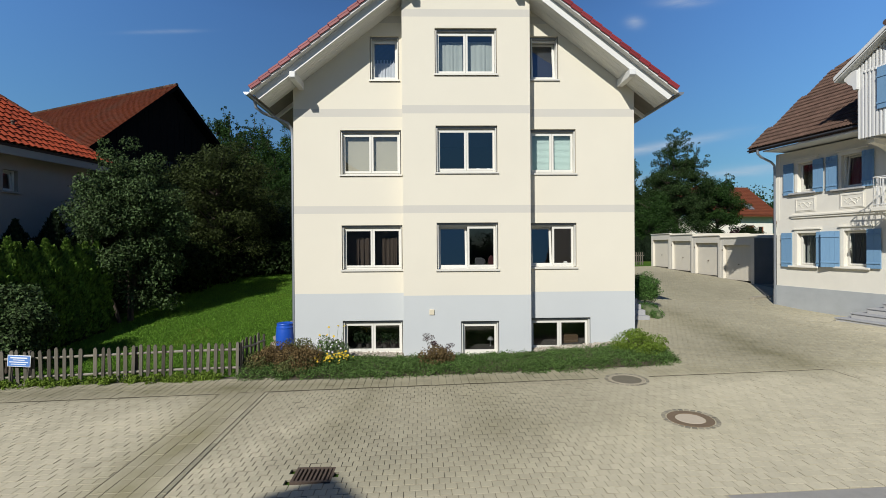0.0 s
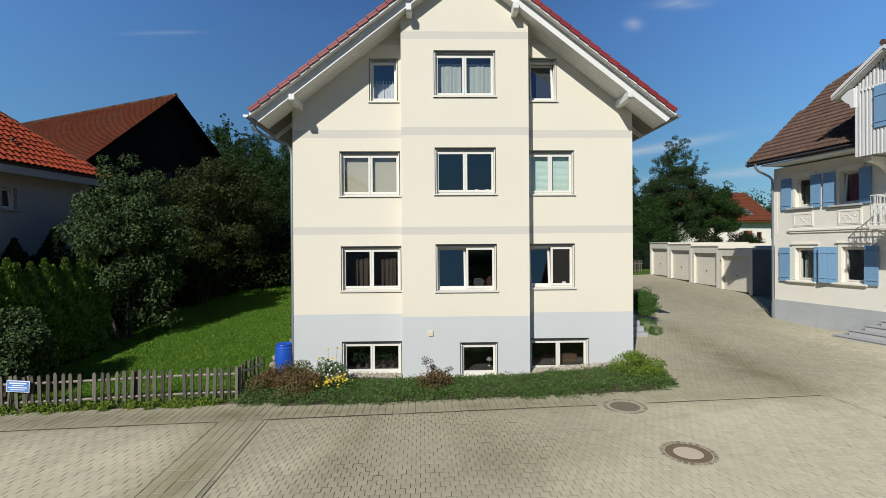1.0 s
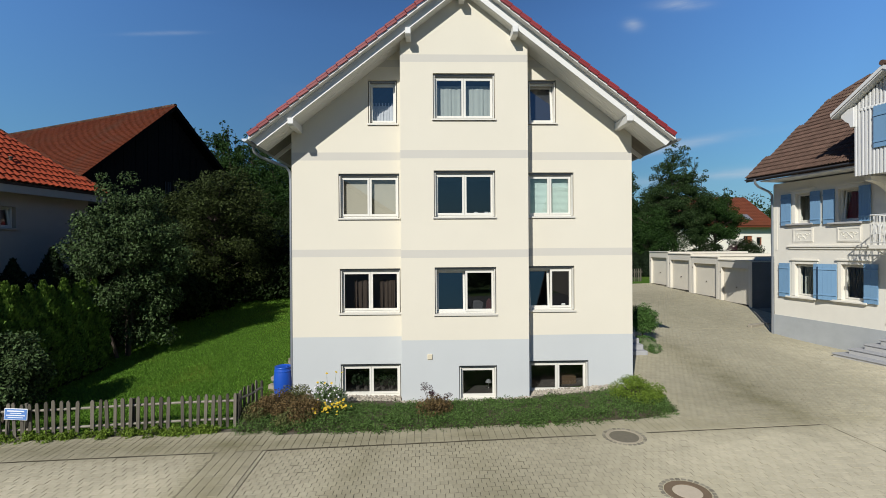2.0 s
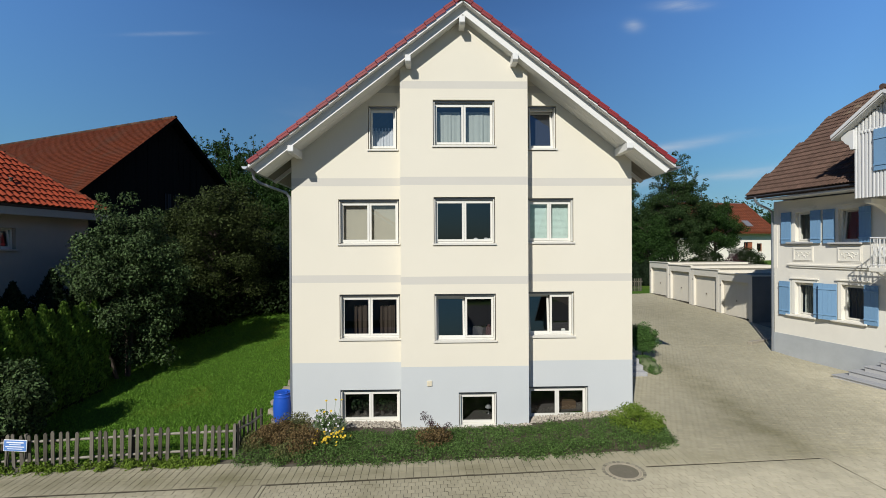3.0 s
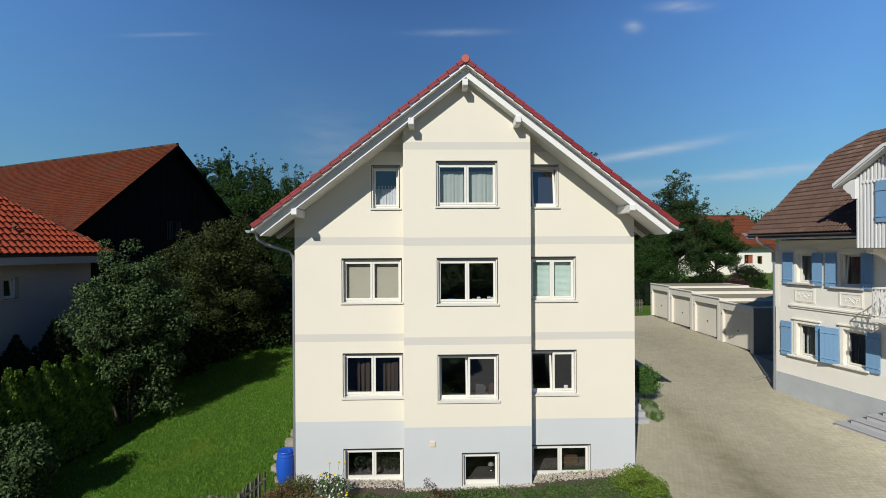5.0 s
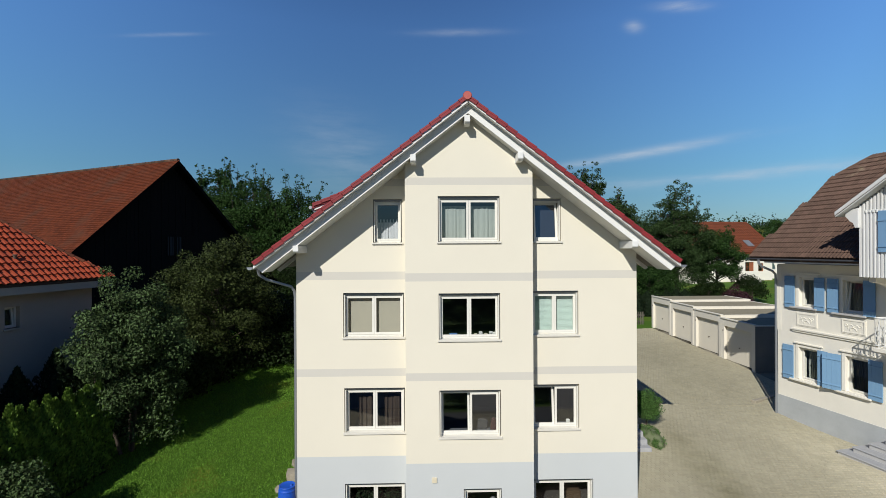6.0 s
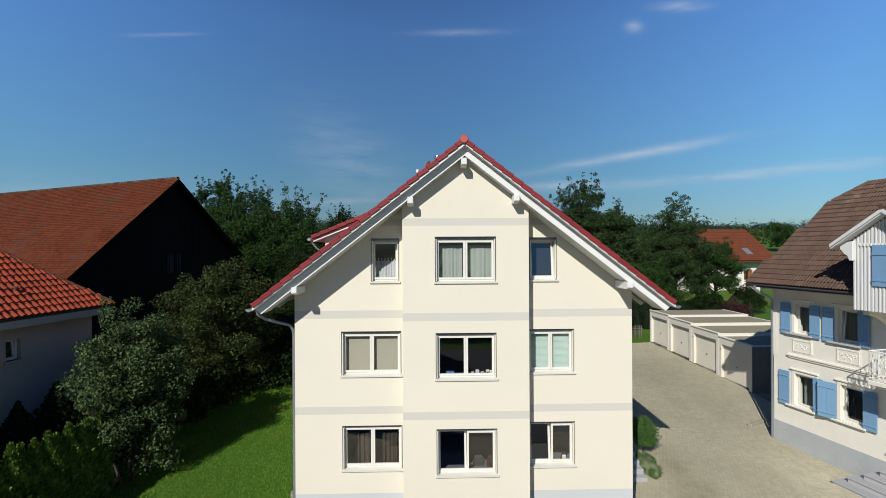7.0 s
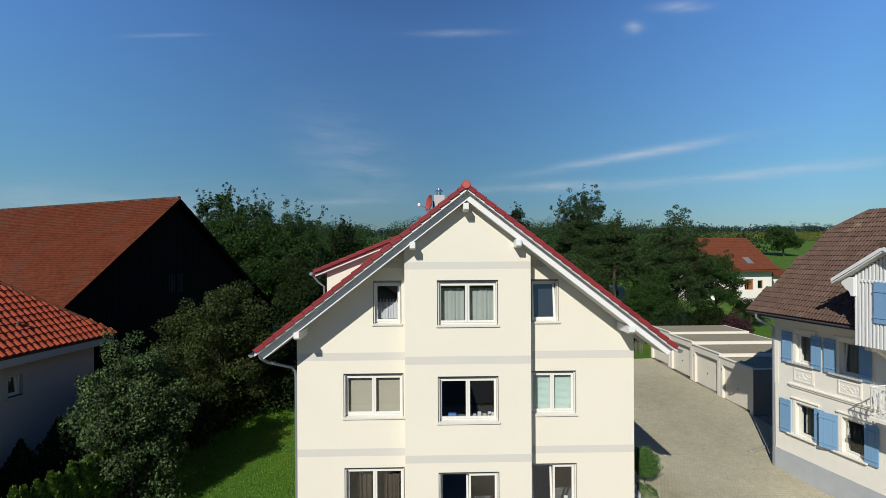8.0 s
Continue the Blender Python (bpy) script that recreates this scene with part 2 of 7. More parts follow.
# damp and bleached patches of the yard: place, half length, half width, turn, strength
PATCHES = ((-4.1, 7.4, 2.9, 0.62, 91, -0.75), (0.5, 10.35, 9.0, 0.42, 1, -0.42), (-9.0, 10.4, 4.5, 0.5, 0, -0.42), (9.0, 14.6, 4.6, 0.75, 84, -0.45), (10.2, 10.6, 3.4, 0.9, -30, -0.16), (7.9, 12.2, 3.6, 1.7, 30, -0.16), (3.2, 7.6, 2.6, 0.9, 5, -0.22),
                 (-1.5, 8.6, 1.6, 0.55, 80, -0.35), (1.0, 8.4, 1.9, 0.7, 95, -0.28), (0.0, 6.0, 2.2, 0.7, 0, -0.2), (13.6, 26.5, 6.0, 3.0, 75, -0.26), (11.0, 31.0, 3.0, 3.0, 60, -0.12),
                 (9.0, 8.3, 4.6, 1.9, -8, 1.3), (7.0, 6.6, 4.2, 1.5, 0, 1.1), (-7.8, 7.5, 4.2, 1.9, 4, 1.3), (-7.0, 5.6, 4.0, 0.9, 0, 0.8), (-2.6, 7.4, 1.6, 0.5, 60, 0.5), (2.9, 6.6, 2.4, 0.9, 10, 0.6), (14.2, 14.6, 3.6, 1.5, 80, 0.9), (12.6, 10.4, 3.2, 1.6, 10, 0.95), (1.0, 5.4, 7.0, 0.9, 0, 0.7), (5.0, 7.0, 4.0, 1.2, 0, 0.35))
PAVER = stained(mat("concrete_paver", (0.333, 0.302, 0.210), 0.9, var=0.13, scale=2.5, fine=80, bump=0.4, spec=0.2, island=0.06, obj=0.06, big=0.14, bscale=0.30), PATCHES)
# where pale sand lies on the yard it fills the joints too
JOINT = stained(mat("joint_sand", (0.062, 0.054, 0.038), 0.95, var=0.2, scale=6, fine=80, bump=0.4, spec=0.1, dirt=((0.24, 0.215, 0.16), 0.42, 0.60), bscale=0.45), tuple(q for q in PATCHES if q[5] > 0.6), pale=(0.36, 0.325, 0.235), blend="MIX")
SEAM = mat("mossy_seam", (0.065, 0.056, 0.036), 0.95, var=0.3, fine=60, bump=0.4, spec=0.1)
SETT = mat("brown_sett_stone", (0.212, 0.191, 0.138), 0.9, var=0.15, fine=70, bump=0.4, obj=0.3)
MOSSKERB = mat("mossy_kerb_concrete", (0.30, 0.275, 0.185), 0.95, var=0.25, fine=70, bump=0.4, obj=0.15)
ASPHALT = mat("pale_asphalt", (0.286, 0.273, 0.244), 0.9, var=0.15, scale=8, fine=150, bump=0.5, big=0.08)
IRON = mat("rusty_cast_iron", (0.105, 0.075, 0.055), 0.75, 0.3, var=0.25, scale=8, fine=80, bump=0.3)
LIDCON = mat("manhole_concrete", (0.47, 0.40, 0.30), 0.95, var=0.12, scale=12, fine=90, bump=0.3, spec=0.1)
GRASS = mat("meadow_grass", (0.055, 0.115, 0.014), 0.9, var=0.4, scale=9, fine=60, bump=0.8, spec=0.1, dirt=((0.135, 0.150, 0.018), 0.52, 0.78), bscale=0.55)
BLADE = leaf_mat("grass_blades", (0.106, 0.207, 0.025), 0.7, 0.22)
BARK = mat("bark", (0.065, 0.050, 0.038), 0.95, var=0.3, scale=6, fine=40, bump=0.6, stretch=(1, 1, 0.25))
STONE = mat("tan_field_stone", (0.30, 0.265, 0.20), 0.9, var=0.2, scale=6, fine=50, bump=0.5, obj=0.2, island=0.3)
GRAVEL = mat("river_gravel", (0.36, 0.32, 0.255), 0.9, var=0.1, scale=6, fine=50, bump=0.2, island=0.35)
BARREL = mat("blue_polyethylene", (0.015, 0.08, 0.42), 0.35, var=0.05, scale=3, bump=0.02, spec=0.5)
SIGNBLUE = mat("sign_blue", (0.10, 0.22, 0.52), 0.5, var=0.04, bump=0.0)
SIGNWHITE = mat("sign_white", (0.75, 0.77, 0.80), 0.5, var=0.03, bump=0.0)
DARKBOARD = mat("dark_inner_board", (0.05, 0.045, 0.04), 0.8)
SOIL = mat("garden_soil", (0.075, 0.055, 0.038), 0.95, var=0.25, scale=8, fine=50, bump=0.6)
CURTAIN_BROWN = mat("brown_curtain_cloth", (0.051, 0.035, 0.025), 0.9, var=0.1, bump=0.1)
CURTAIN_GREY = mat("grey_green_curtain_cloth", (0.344, 0.369, 0.344), 0.9, var=0.08, bump=0.1)
LACE = mat("white_lace_cloth", (0.546, 0.546, 0.560), 0.9, var=0.1, bump=0.1)
BLIND_GREY = mat("grey_blind_cloth", (0.400, 0.370, 0.302), 0.85, var=0.04, bump=0.1)
BLIND_GREEN = mat("pale_green_blind", (0.50, 0.60, 0.55), 0.7, var=0.04, bump=0.05)
CARDBOARD = mat("brown_cardboard", (0.065, 0.038, 0.017), 0.9, var=0.08, bump=0.1)
DARKPLANT = leaf_mat("houseplant_leaf", (0.013, 0.025, 0.010), 0.4)
GLASS = glass_mat("window_glass")
REDDOOR = mat("red_brown_door", (0.28, 0.09, 0.04), 0.6, var=0.1, bump=0.1)
LEAF_PEAR = leaf_mat("grey_green_leaf", (0.050, 0.079, 0.028), 0.95, 0.06)
LEAF_DARK = leaf_mat("dark_green_leaf", (0.012, 0.023, 0.005), 0.6)
# the haze before the far hill is mixed into this leaf colour
LEAF_HILL = leaf_mat("haze_tinted_leaf", (0.026, 0.042, 0.040), 0.35)
LEAF_OLIVE = leaf_mat("olive_green_leaf", (0.034, 0.046, 0.013), 0.8)
LEAF_MID = leaf_mat("mid_green_leaf", (0.023, 0.051, 0.011), 0.65)
LEAF_THUJA = leaf_mat("thuja_spray", (0.093, 0.159, 0.025), 0.6, 0.04)
MOSSROCK = mat("mossy_rock", (0.128, 0.149, 0.075), 0.95, var=0.35, scale=6, fine=40, bump=0.6)
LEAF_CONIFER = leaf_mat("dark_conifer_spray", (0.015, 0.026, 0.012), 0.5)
LEAF_BOX = leaf_mat("box_leaf", (0.062, 0.125, 0.030), 0.75, 0.08)
LEAF_COVER = leaf_mat("groundcover_leaf", (0.074, 0.125, 0.033), 0.7)
LEAF_RUST = leaf_mat("rust_brown_leaf", (0.135, 0.092, 0.040), 0.8)
LEAF_BRONZE = leaf_mat("bronze_green_leaf", (0.105, 0.110, 0.040), 0.7)
RAILWOOD = mat("bleached_rail_wood", (0.26, 0.24, 0.19), 0.95, var=0.4, fine=40, bump=0.4, spec=0.1)
LEAF_LIME = leaf_mat("yellow_green_leaf", (0.125, 0.185, 0.025), 0.45)
LEAF_PURPLE = leaf_mat("purple_leaf", (0.045, 0.018, 0.022), 0.5)
LEAF_ORCHARD = leaf_mat("orchard_leaf", (0.029, 0.052, 0.016), 0.65)
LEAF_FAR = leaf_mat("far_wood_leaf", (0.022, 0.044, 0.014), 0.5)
LEAF_GREY = leaf_mat("silver_green_leaf", (0.16, 0.20, 0.12), 0.5)
PALEPETAL = leaf_mat("pale_lilac_petal", (0.62, 0.58, 0.62), 0.3)
PETAL = leaf_mat("yellow_petal", (0.60, 0.42, 0.04), 0.35)
MAIZE = leaf_mat("maize_leaf", (0.11, 0.13, 0.03), 0.35)


# ---- mesh helpers ----
def link(name, me, material, parent=None, label=""):
    ob = new(name, me)
    if material is not None and not me.materials:
        for m in material if isinstance(material, (list, tuple)) else (material,):
            me.materials.append(m)
    if parent is not None:
        ob.parent = parent
    if label:
        ob["label"] = label
    return ob


def part(name, bm, material, parent=None, label=""):
    me = bpy.data.meshes.new(name)
    bmesh.ops.recalc_face_normals(bm, faces=bm.faces)
    bm.to_mesh(me)
    bm.free()
    return link(name, me, material, parent, label)


def raw(name, verts, faces, material, parent=None, label=""):
    me = bpy.data.meshes.new(name)
    me.from_pydata([tuple(v) for v in verts], [], [tuple(f) for f in faces])
    me.update()
    return link(name, me, material, parent, label)


def box(bm, x0, x1, y0, y1, z0, z1, m=None):
    r = bmesh.ops.create_cube(bm, size=1.0)
    bmesh.ops.scale(bm, vec=(abs(x1 - x0), abs(y1 - y0), abs(z1 - z0)), verts=r["verts"])
    bmesh.ops.translate(bm, vec=((x0 + x1) / 2, (y0 + y1) / 2, (z0 + z1) / 2), verts=r["verts"])
    if m is not None:
        bmesh.ops.transform(bm, matrix=m, verts=r["verts"])
    return r["verts"]


def boxes(*args, bevel=0.0):
    bm = bmesh.new()
    for a in args:
        box(bm, *a)
    if bevel:
        bmesh.ops.bevel(bm, geom=bm.edges[:], offset=bevel, segments=1, affect="EDGES", profile=0.5)
    return bm


def prism(pts, y0, y1, bevel=0.0):
    """Extrudes an outline in (x, z) from y0 to y1."""
    bm = bmesh.new()
    a = [bm.verts.new((x, y0, z)) for x, z in pts]
    b = [bm.verts.new((x, y1, z)) for x, z in pts]
    bm.faces.new(a)
    bm.faces.new(b[::-1])
    for i in range(len(pts)):
        j = (i + 1) % len(pts)
        bm.faces.new((a[i], a[j], b[j], b[i]))
    if bevel:
        bmesh.ops.bevel(bm, geom=bm.edges[:], offset=bevel, segments=1, affect="EDGES", profile=0.5)
    return bm


def tube(bm, pts, radii, sides=8):
    rings = []
    for i, p in enumerate(pts):
        p = Vector(p)
        a = Vector(pts[max(i - 1, 0)])
        c = Vector(pts[min(i + 1, len(pts) - 1)])
        q = (c - a).to_track_quat("Z", "Y")
        r = radii[i] if isinstance(radii, (list, tuple)) else radii
        rings.append([bm.verts.new(p + q @ Vector((r * math.cos(6.2832 * k / sides), r * math.sin(6.2832 * k / sides), 0))) for k in range(sides)])
    for a, b in zip(rings, rings[1:]):
        for k in range(sides):
            bm.faces.new((a[k], a[(k + 1) % sides], b[(k + 1) % sides], b[k]))
    bm.faces.new(rings[0][::-1])
    bm.faces.new(rings[-1])


def lathe(bm, prof, sides=24, at=(0, 0, 0)):
    rings = [[bm.verts.new((at[0] + r * math.cos(6.2832 * k / sides), at[1] + r * math.sin(6.2832 * k / sides), at[2] + z)) for k in range(sides)] for r, z in prof]
    for a, b in zip(rings, rings[1:]):
        for k in range(sides):
            bm.faces.new((a[k], a[(k + 1) % sides], b[(k + 1) % sides], b[k]))
    bm.faces.new(rings[0][::-1])
    bm.faces.new(rings[-1])


def empty(name, m, label, category, group=""):
    ob = new(name)
    ob.empty_display_size = 0.2
    ob.matrix_world = m
    return tagged(ob, label, category, group)


def frame_m(origin, ex):
    """A matrix with its x axis along ex in the plan and z up."""
    a = math.degrees(math.atan2(ex[1], ex[0]))
    return pose(origin[0], origin[1], origin[2], 0, 0, a)


# ---- the lie of the land ----
def gz(x, y):
    x, y = np.asarray(x, float), np.asarray(y, float)
    zx = 0.020 * (np.clip(x, -16, 45) - 4.4)
    zy = 0.012 * (np.clip(y, -6, 60) - 7.7)
    t = np.maximum(y - 12.0, 0)
    zy = zy + 0.030 * (np.where(t < 4, t * t / 8, t - 2))
    zy = zy + 0.014 * np.maximum(y - 60, 0) - 0.024 * np.maximum(y - 300, 0) + 0.055 * np.clip(y - 135, 0, 120)
    zx = zx - 0.22 * np.exp(-((x - 0.9) / 2.7) ** 2 / 2 - ((y - 13.4) / 1.0) ** 2 / 2) - 0.045
    bank = np.clip((-3.2 - x) / 1.6, 0, 1)
    bank = bank * bank * (3 - 2 * bank)
    tb = np.clip(y - 13.0, 0, 13)
    zb = bank * 0.105 * tb * np.clip((70 - y) / 40, 0, 1)
    dip = -0.30 * np.exp(-((x - 15.6) ** 2 + (y - 18.8) ** 2) / (2 * 3.0 ** 2))
    return zx + zy + zb + dip


def g(x, y):
    return float(gz(x, y))


# ---- ground, road, pavement ----
def sheet(xs, ys, lift, keep=None):
    X, Y = np.meshgrid(xs, ys)
    Z = gz(X, Y) + lift
    v = np.stack([X, Y, Z], -1).reshape(-1, 3)
    nx = len(xs)
    f = []
    for j in range(len(ys) - 1):
        for i in range(nx - 1):
            if keep is None or keep((xs[i] + xs[i + 1]) / 2, (ys[j] + ys[j + 1]) / 2):
                a = j * nx + i
                f.append((a, a + 1, a + nx + 1, a + nx))
    return v, f


xs = np.concatenate([np.array([-1600, -900, -500, -300, -200, -140, -100, -70, -52]), np.arange(-40, 60, 1.0), np.array([70, 90, 120, 160, 220, 320, 500, 900, 1600])])
ys = np.concatenate([np.array([-800, -300, -120, -60, -40, -30]), np.arange(-24, 60, 1.0), np.arange(62, 120, 6), np.array([130, 150, 180, 220, 272, 330, 420, 600, 900, 1600, 2400])])
v, f = sheet(xs, ys, 0.0)
ground = raw("ground", v, f, GRASS)
tagged(ground, "mown lawn and rising green meadow ground", "ground", kind="structure")
for p in ground.data.polygons:
    p.use_smooth = True

PAV = radians(1.3)
KX, KY = -3.55, 9.95      # corner where the flush kerbs meet


def pav(u, w):
    """From the paving's own axes (u along the house, w away from the road) to x, y."""
    return KX + u * math.cos(PAV) - w * math.sin(PAV), KY + u * math.sin(PAV) + w * math.cos(PAV)


def bed_front(x):
    """The front edge of the planting bed along the house."""
    return 10.80 + 0.03 * math.sin(x * 1.7) + 0.15 * max(0.0, (-2.2 - x) / 2.2) + 0.5 * max(0.0, (x - 3.9) / 2.1) ** 2.2


def paved(x, y):
    if y < 4.5:
        return False
    if x > 3.40 and y < 5.50:
        return False
    if x < -4.55:
        return -40 < x and y < 10.97
    if x < 6.12:
        return y < bed_front(x) or (x > 5.95 and y > 12.9)
    if y < 36.2:
        return x < 26
    return False


fx = np.arange(-40, 26.2, 0.25)
fy = np.arange(4.5, 36.3, 0.25)
v, f = sheet(fx, fy, 0.034, lambda x, y: (paved(x, y) or paved(x, y - 0.3) or paved(x + 0.25, y)) and not (abs(x + 1.63) < 0.26 and abs(y - 6.29) < 0.20))
paving = raw("pavement", v, f, JOINT)
tagged(paving, "beige-grey concrete block paving of forecourt and drive", "pavement", kind="structure")

rx = np.array([-400, -200, -100, -60, -40, -20, -10, -5, 0, 3.40, 5, 8, 12, 20, 30, 60, 100, 200, 400])
ry = np.array([-3.5, -2, 0, 1, 2, 3, 4, 4.5, 5.50])
v, f = sheet(rx, ry, 0.03, lambda x, y: y < 4.5 or x > 3.40)
road = raw("road", v, f, ASPHALT)
tagged(road, "pale grey worn asphalt village road", "road", kind="structure")
# unseen ground sheet, added to darken what the upper panes mirror
v, f = sheet(np.arange(-1.0, 12.1, 1.0), np.arange(-15.0, -3.9, 1.0), 0.03)
yard = raw("pavement_2", v, f, mat("dark_mirrored_ground", (0.06, 0.06, 0.062), 0.9, var=0.2, scale=8, fine=150, bump=0.4, big=0.1))
tagged(yard, "unseen dark ground added for the pane reflections", "pavement", kind="structure")


# ---- wall with openings ----
def wall_bm(x0, x1, z0, z1, holes, thick, zs=(), matf=None, cut=None, y=0.0, sides=True):
    """A wall in the local xz plane, its face at y and its body behind it (+y), with openings (x0, x1, z0, z1) through it."""
    gx = sorted({x0, x1, *[h[0] for h in holes], *[h[1] for h in holes]})
    gzs = sorted({z0, z1, *[h[2] for h in holes], *[h[3] for h in holes], *zs})
    bm = bmesh.new()

    def quad(pts, idx=0):
        fc = bm.faces.new([bm.verts.new(p) for p in pts])
        fc.material_index = idx

    def solid(xa, za):
        return not any(h[0] <= xa <= h[1] and h[2] <= za <= h[3] for h in holes)

    for xa, xb in zip(gx, gx[1:]):
        for za, zb in zip(gzs, gzs[1:]):
            xm, zm = (xa + xb) / 2, (za + zb) / 2
            if not solid(xm, zm):
                continue
            idx = matf(zm) if matf else 0
            quad([(xa, y, za), (xb, y, za), (xb, y, zb), (xa, y, zb)], idx)
            quad([(xb, y + thick, za), (xa, y + thick, za), (xa, y + thick, zb), (xb, y + thick, zb)], idx)
    for hx0, hx1, hz0, hz1 in holes:
        idx = matf((hz0 + hz1) / 2) if matf else 0
        for a, b in (((hx0, hz0), (hx1, hz0)), ((hx1, hz0), (hx1, hz1)), ((hx1, hz1), (hx0, hz1)), ((hx0, hz1), (hx0, hz0))):
            quad([(a[0], y, a[1]), (b[0], y, b[1]), (b[0], y + thick, b[1]), (a[0], y + thick, a[1])], idx)
    if sides:
        for za, zb in zip(gzs, gzs[1:]):
            idx = matf((za + zb) / 2) if matf else 0
            for xx in (x0, x1):
                quad([(xx, y, za), (xx, y + thick, za), (xx, y + thick, zb), (xx, y, zb)], idx)
        quad([(x0, y, z1), (x1, y, z1), (x1, y + thick, z1), (x0, y + thick, z1)])
    for co, no in cut or ():
        bmesh.ops.bisect_plane(bm, geom=bm.verts[:] + bm.edges[:] + bm.faces[:], plane_co=co, plane_no=no, clear_outer=True)
    bmesh.ops.remove_doubles(bm, verts=bm.verts, dist=0.0005)
    return bm


def wall_part(name, parent, mats, *a, label="", **k):
    me = bpy.data.meshes.new(name)
    bm = wall_bm(*a, **k)
    bm.to_mesh(me)
    bm.free()
    return link(name, me, mats, parent, label)


def window_unit(house, x0, x1, z0, z1, y, sashes=2, deep=0.15, sill=True, fw=0.055, box_h=0.065, tilted=-1):
    """A plastic window in its opening: frame, shutter box, guide rails, sashes, panes and sill."""
    fy0, fy1 = y + deep, y + deep + 0.07
    zb = z0 + (0.075 if sill else 0.0)
    zt = z1 - box_h
    w = part("window", boxes((x0, x0 + fw, fy0, fy1, zb, zt), (x1 - fw, x1, fy0, fy1, zb, zt), (x0 + fw, x1 - fw, fy0, fy1, zb, zb + fw), (x0 + fw, x1 - fw, fy0, fy1, zt - fw, zt)), PVC, house)
    if box_h:
        part("shutter_box", boxes((x0 + 0.004, x1 - 0.004, y + 0.075, fy1, zt, z1 - 0.003), bevel=0.006), ALU, w, "grey roller shutter box")
        for xa in (x0 + 0.024, x1 - 0.050):
            part("guide_rail", boxes((xa, xa + 0.026, y + 0.015, fy0 - 0.001, zb, zt), bevel=0.003), PVC, w)
    n = sashes
    cx0, cx1 = x0 + fw, x1 - fw
    span = (cx1 - cx0) / n
    for i in range(n):
        a, b = cx0 + i * span + 0.003, cx0 + (i + 1) * span - 0.003
        sw = 0.058
        ya, yb = fy0 - 0.016, fy0 + 0.04
        za, zc = zb + fw * 0.75, zt - fw * 0.75
        s_ = part("sash", boxes((a, a + sw, ya, yb, za, zc), (b - sw, b, ya, yb, za, zc), (a + sw, b - sw, ya, yb, za, za + sw), (a + sw, b - sw, ya, yb, zc - sw, zc)), PVC, w)
        p = raw("pane", [(a + sw, fy0 + 0.012, za + sw), (b - sw, fy0 + 0.012, za + sw), (b - sw, fy0 + 0.012, zc - sw), (a + sw, fy0 + 0.012, zc - sw)], [(0, 1, 2, 3)], GLASS, w)
        p.visible_shadow = False
        if i == tilted:
            # tipped inwards at its top, hinged along the bottom rail
            lean = Matrix.Translation((0, fy0, za)) @ pose(0, 0.03, 0, -6.5) @ Matrix.Translation((0, -fy0, -za))
            s_.matrix_basis, p.matrix_basis = lean, lean
    if sill:
        bm = prism([(x0 - 0.03, zb), (x1 + 0.03, zb), (x1 + 0.03, zb - 0.045), (x0 - 0.03, zb - 0.045)], y - 0.045, fy0 + 0.01)
        for vv in bm.verts:
            if vv.co.y < y:
                vv.co.z -= 0.02
        part("sill", bm, SILLW, w, "white metal window sill")
    return w


# ---- the apartment house ----
RX, RZ, RK = 0.935, 11.72, 0.775        # ridge place, tile line at the ridge, slope
HL, HR, HF, BF, BL, BR, HB = -3.98, 5.92, 13.5, 13.04, -0.82, 2.77, 26.0
VF = 12.50                              # front of the verge


def tz(x):
    return RZ - RK * abs(x - RX)


house = empty("apartment_house", pose(0, 0, 0), "cream four-storey gabled apartment house with red tiled roof", "house")
bands = [(3.90, 4.12), (6.69, 6.92), (9.39, 9.60)]
zsplit = [1.59] + [b for p in bands for b in p]


def hmat(z):
    if z < 1.59:
        return 2
    return 1 if any(a < z < b for a, b in bands) else 0


def hmat_bay(z):
    return hmat(z + 0.03)


UND = 0.29
ca, sa = math.cos(math.atan(RK)), math.sin(math.atan(RK))
roofcut = [((RX, 0, RZ - UND), (sa, 0, ca)), ((RX, 0, RZ - UND), (-sa, 0, ca))]
HM = (CREAM, BAND, PLINTH)
WL = [(-2.64, -0.89, 4.97, 6.31), (-2.62, -0.87, 2.22, 3.56), (-2.61, -0.87, -0.22, 0.80), (-1.77, -0.94, 7.70, 9.02)]
WM = [(0.10, 1.84, 7.71, 9.05), (0.11, 1.84, 4.96, 6.32), (0.12, 1.85, 2.23, 3.60), (0.79, 1.86, -0.18, 0.83)]
WR = [(2.84, 4.20, 4.99, 6.33), (2.84, 4.21, 2.25, 3.60), (2.84, 4.61, -0.18, 0.83), (2.88, 3.70, 7.72, 9.03)]
wall_part("wall", house, HM, HL, BL + 0.3, -0.6, 12, WL, 0.30, zs=zsplit, matf=hmat, cut=roofcut, y=HF)
wall_part("wall", house, HM, BR - 0.3, HR, -0.6, 12, WR, 0.30, zs=zsplit, matf=hmat, cut=roofcut, y=HF)
wall_part("wall", house, HM, BL, BR, -0.6, 12, WM, 0.30, zs=[z - 0.03 for z in zsplit], matf=hmat_bay, cut=roofcut, y=BF)
for xa, xb in ((BL + 0.001, BL + 0.3), (BR - 0.3, BR - 0.001)):
    part("wall", boxes((xa, xb, BF + 0.3, HF + 0.001, 1.56, tz(xa if xa < 0 else xb) - UND - 0.02)), CREAM, house)
    part("wall", boxes((xa, xb, BF + 0.3, HF + 0.001, -0.6, 1.56)), PLINTH, house)
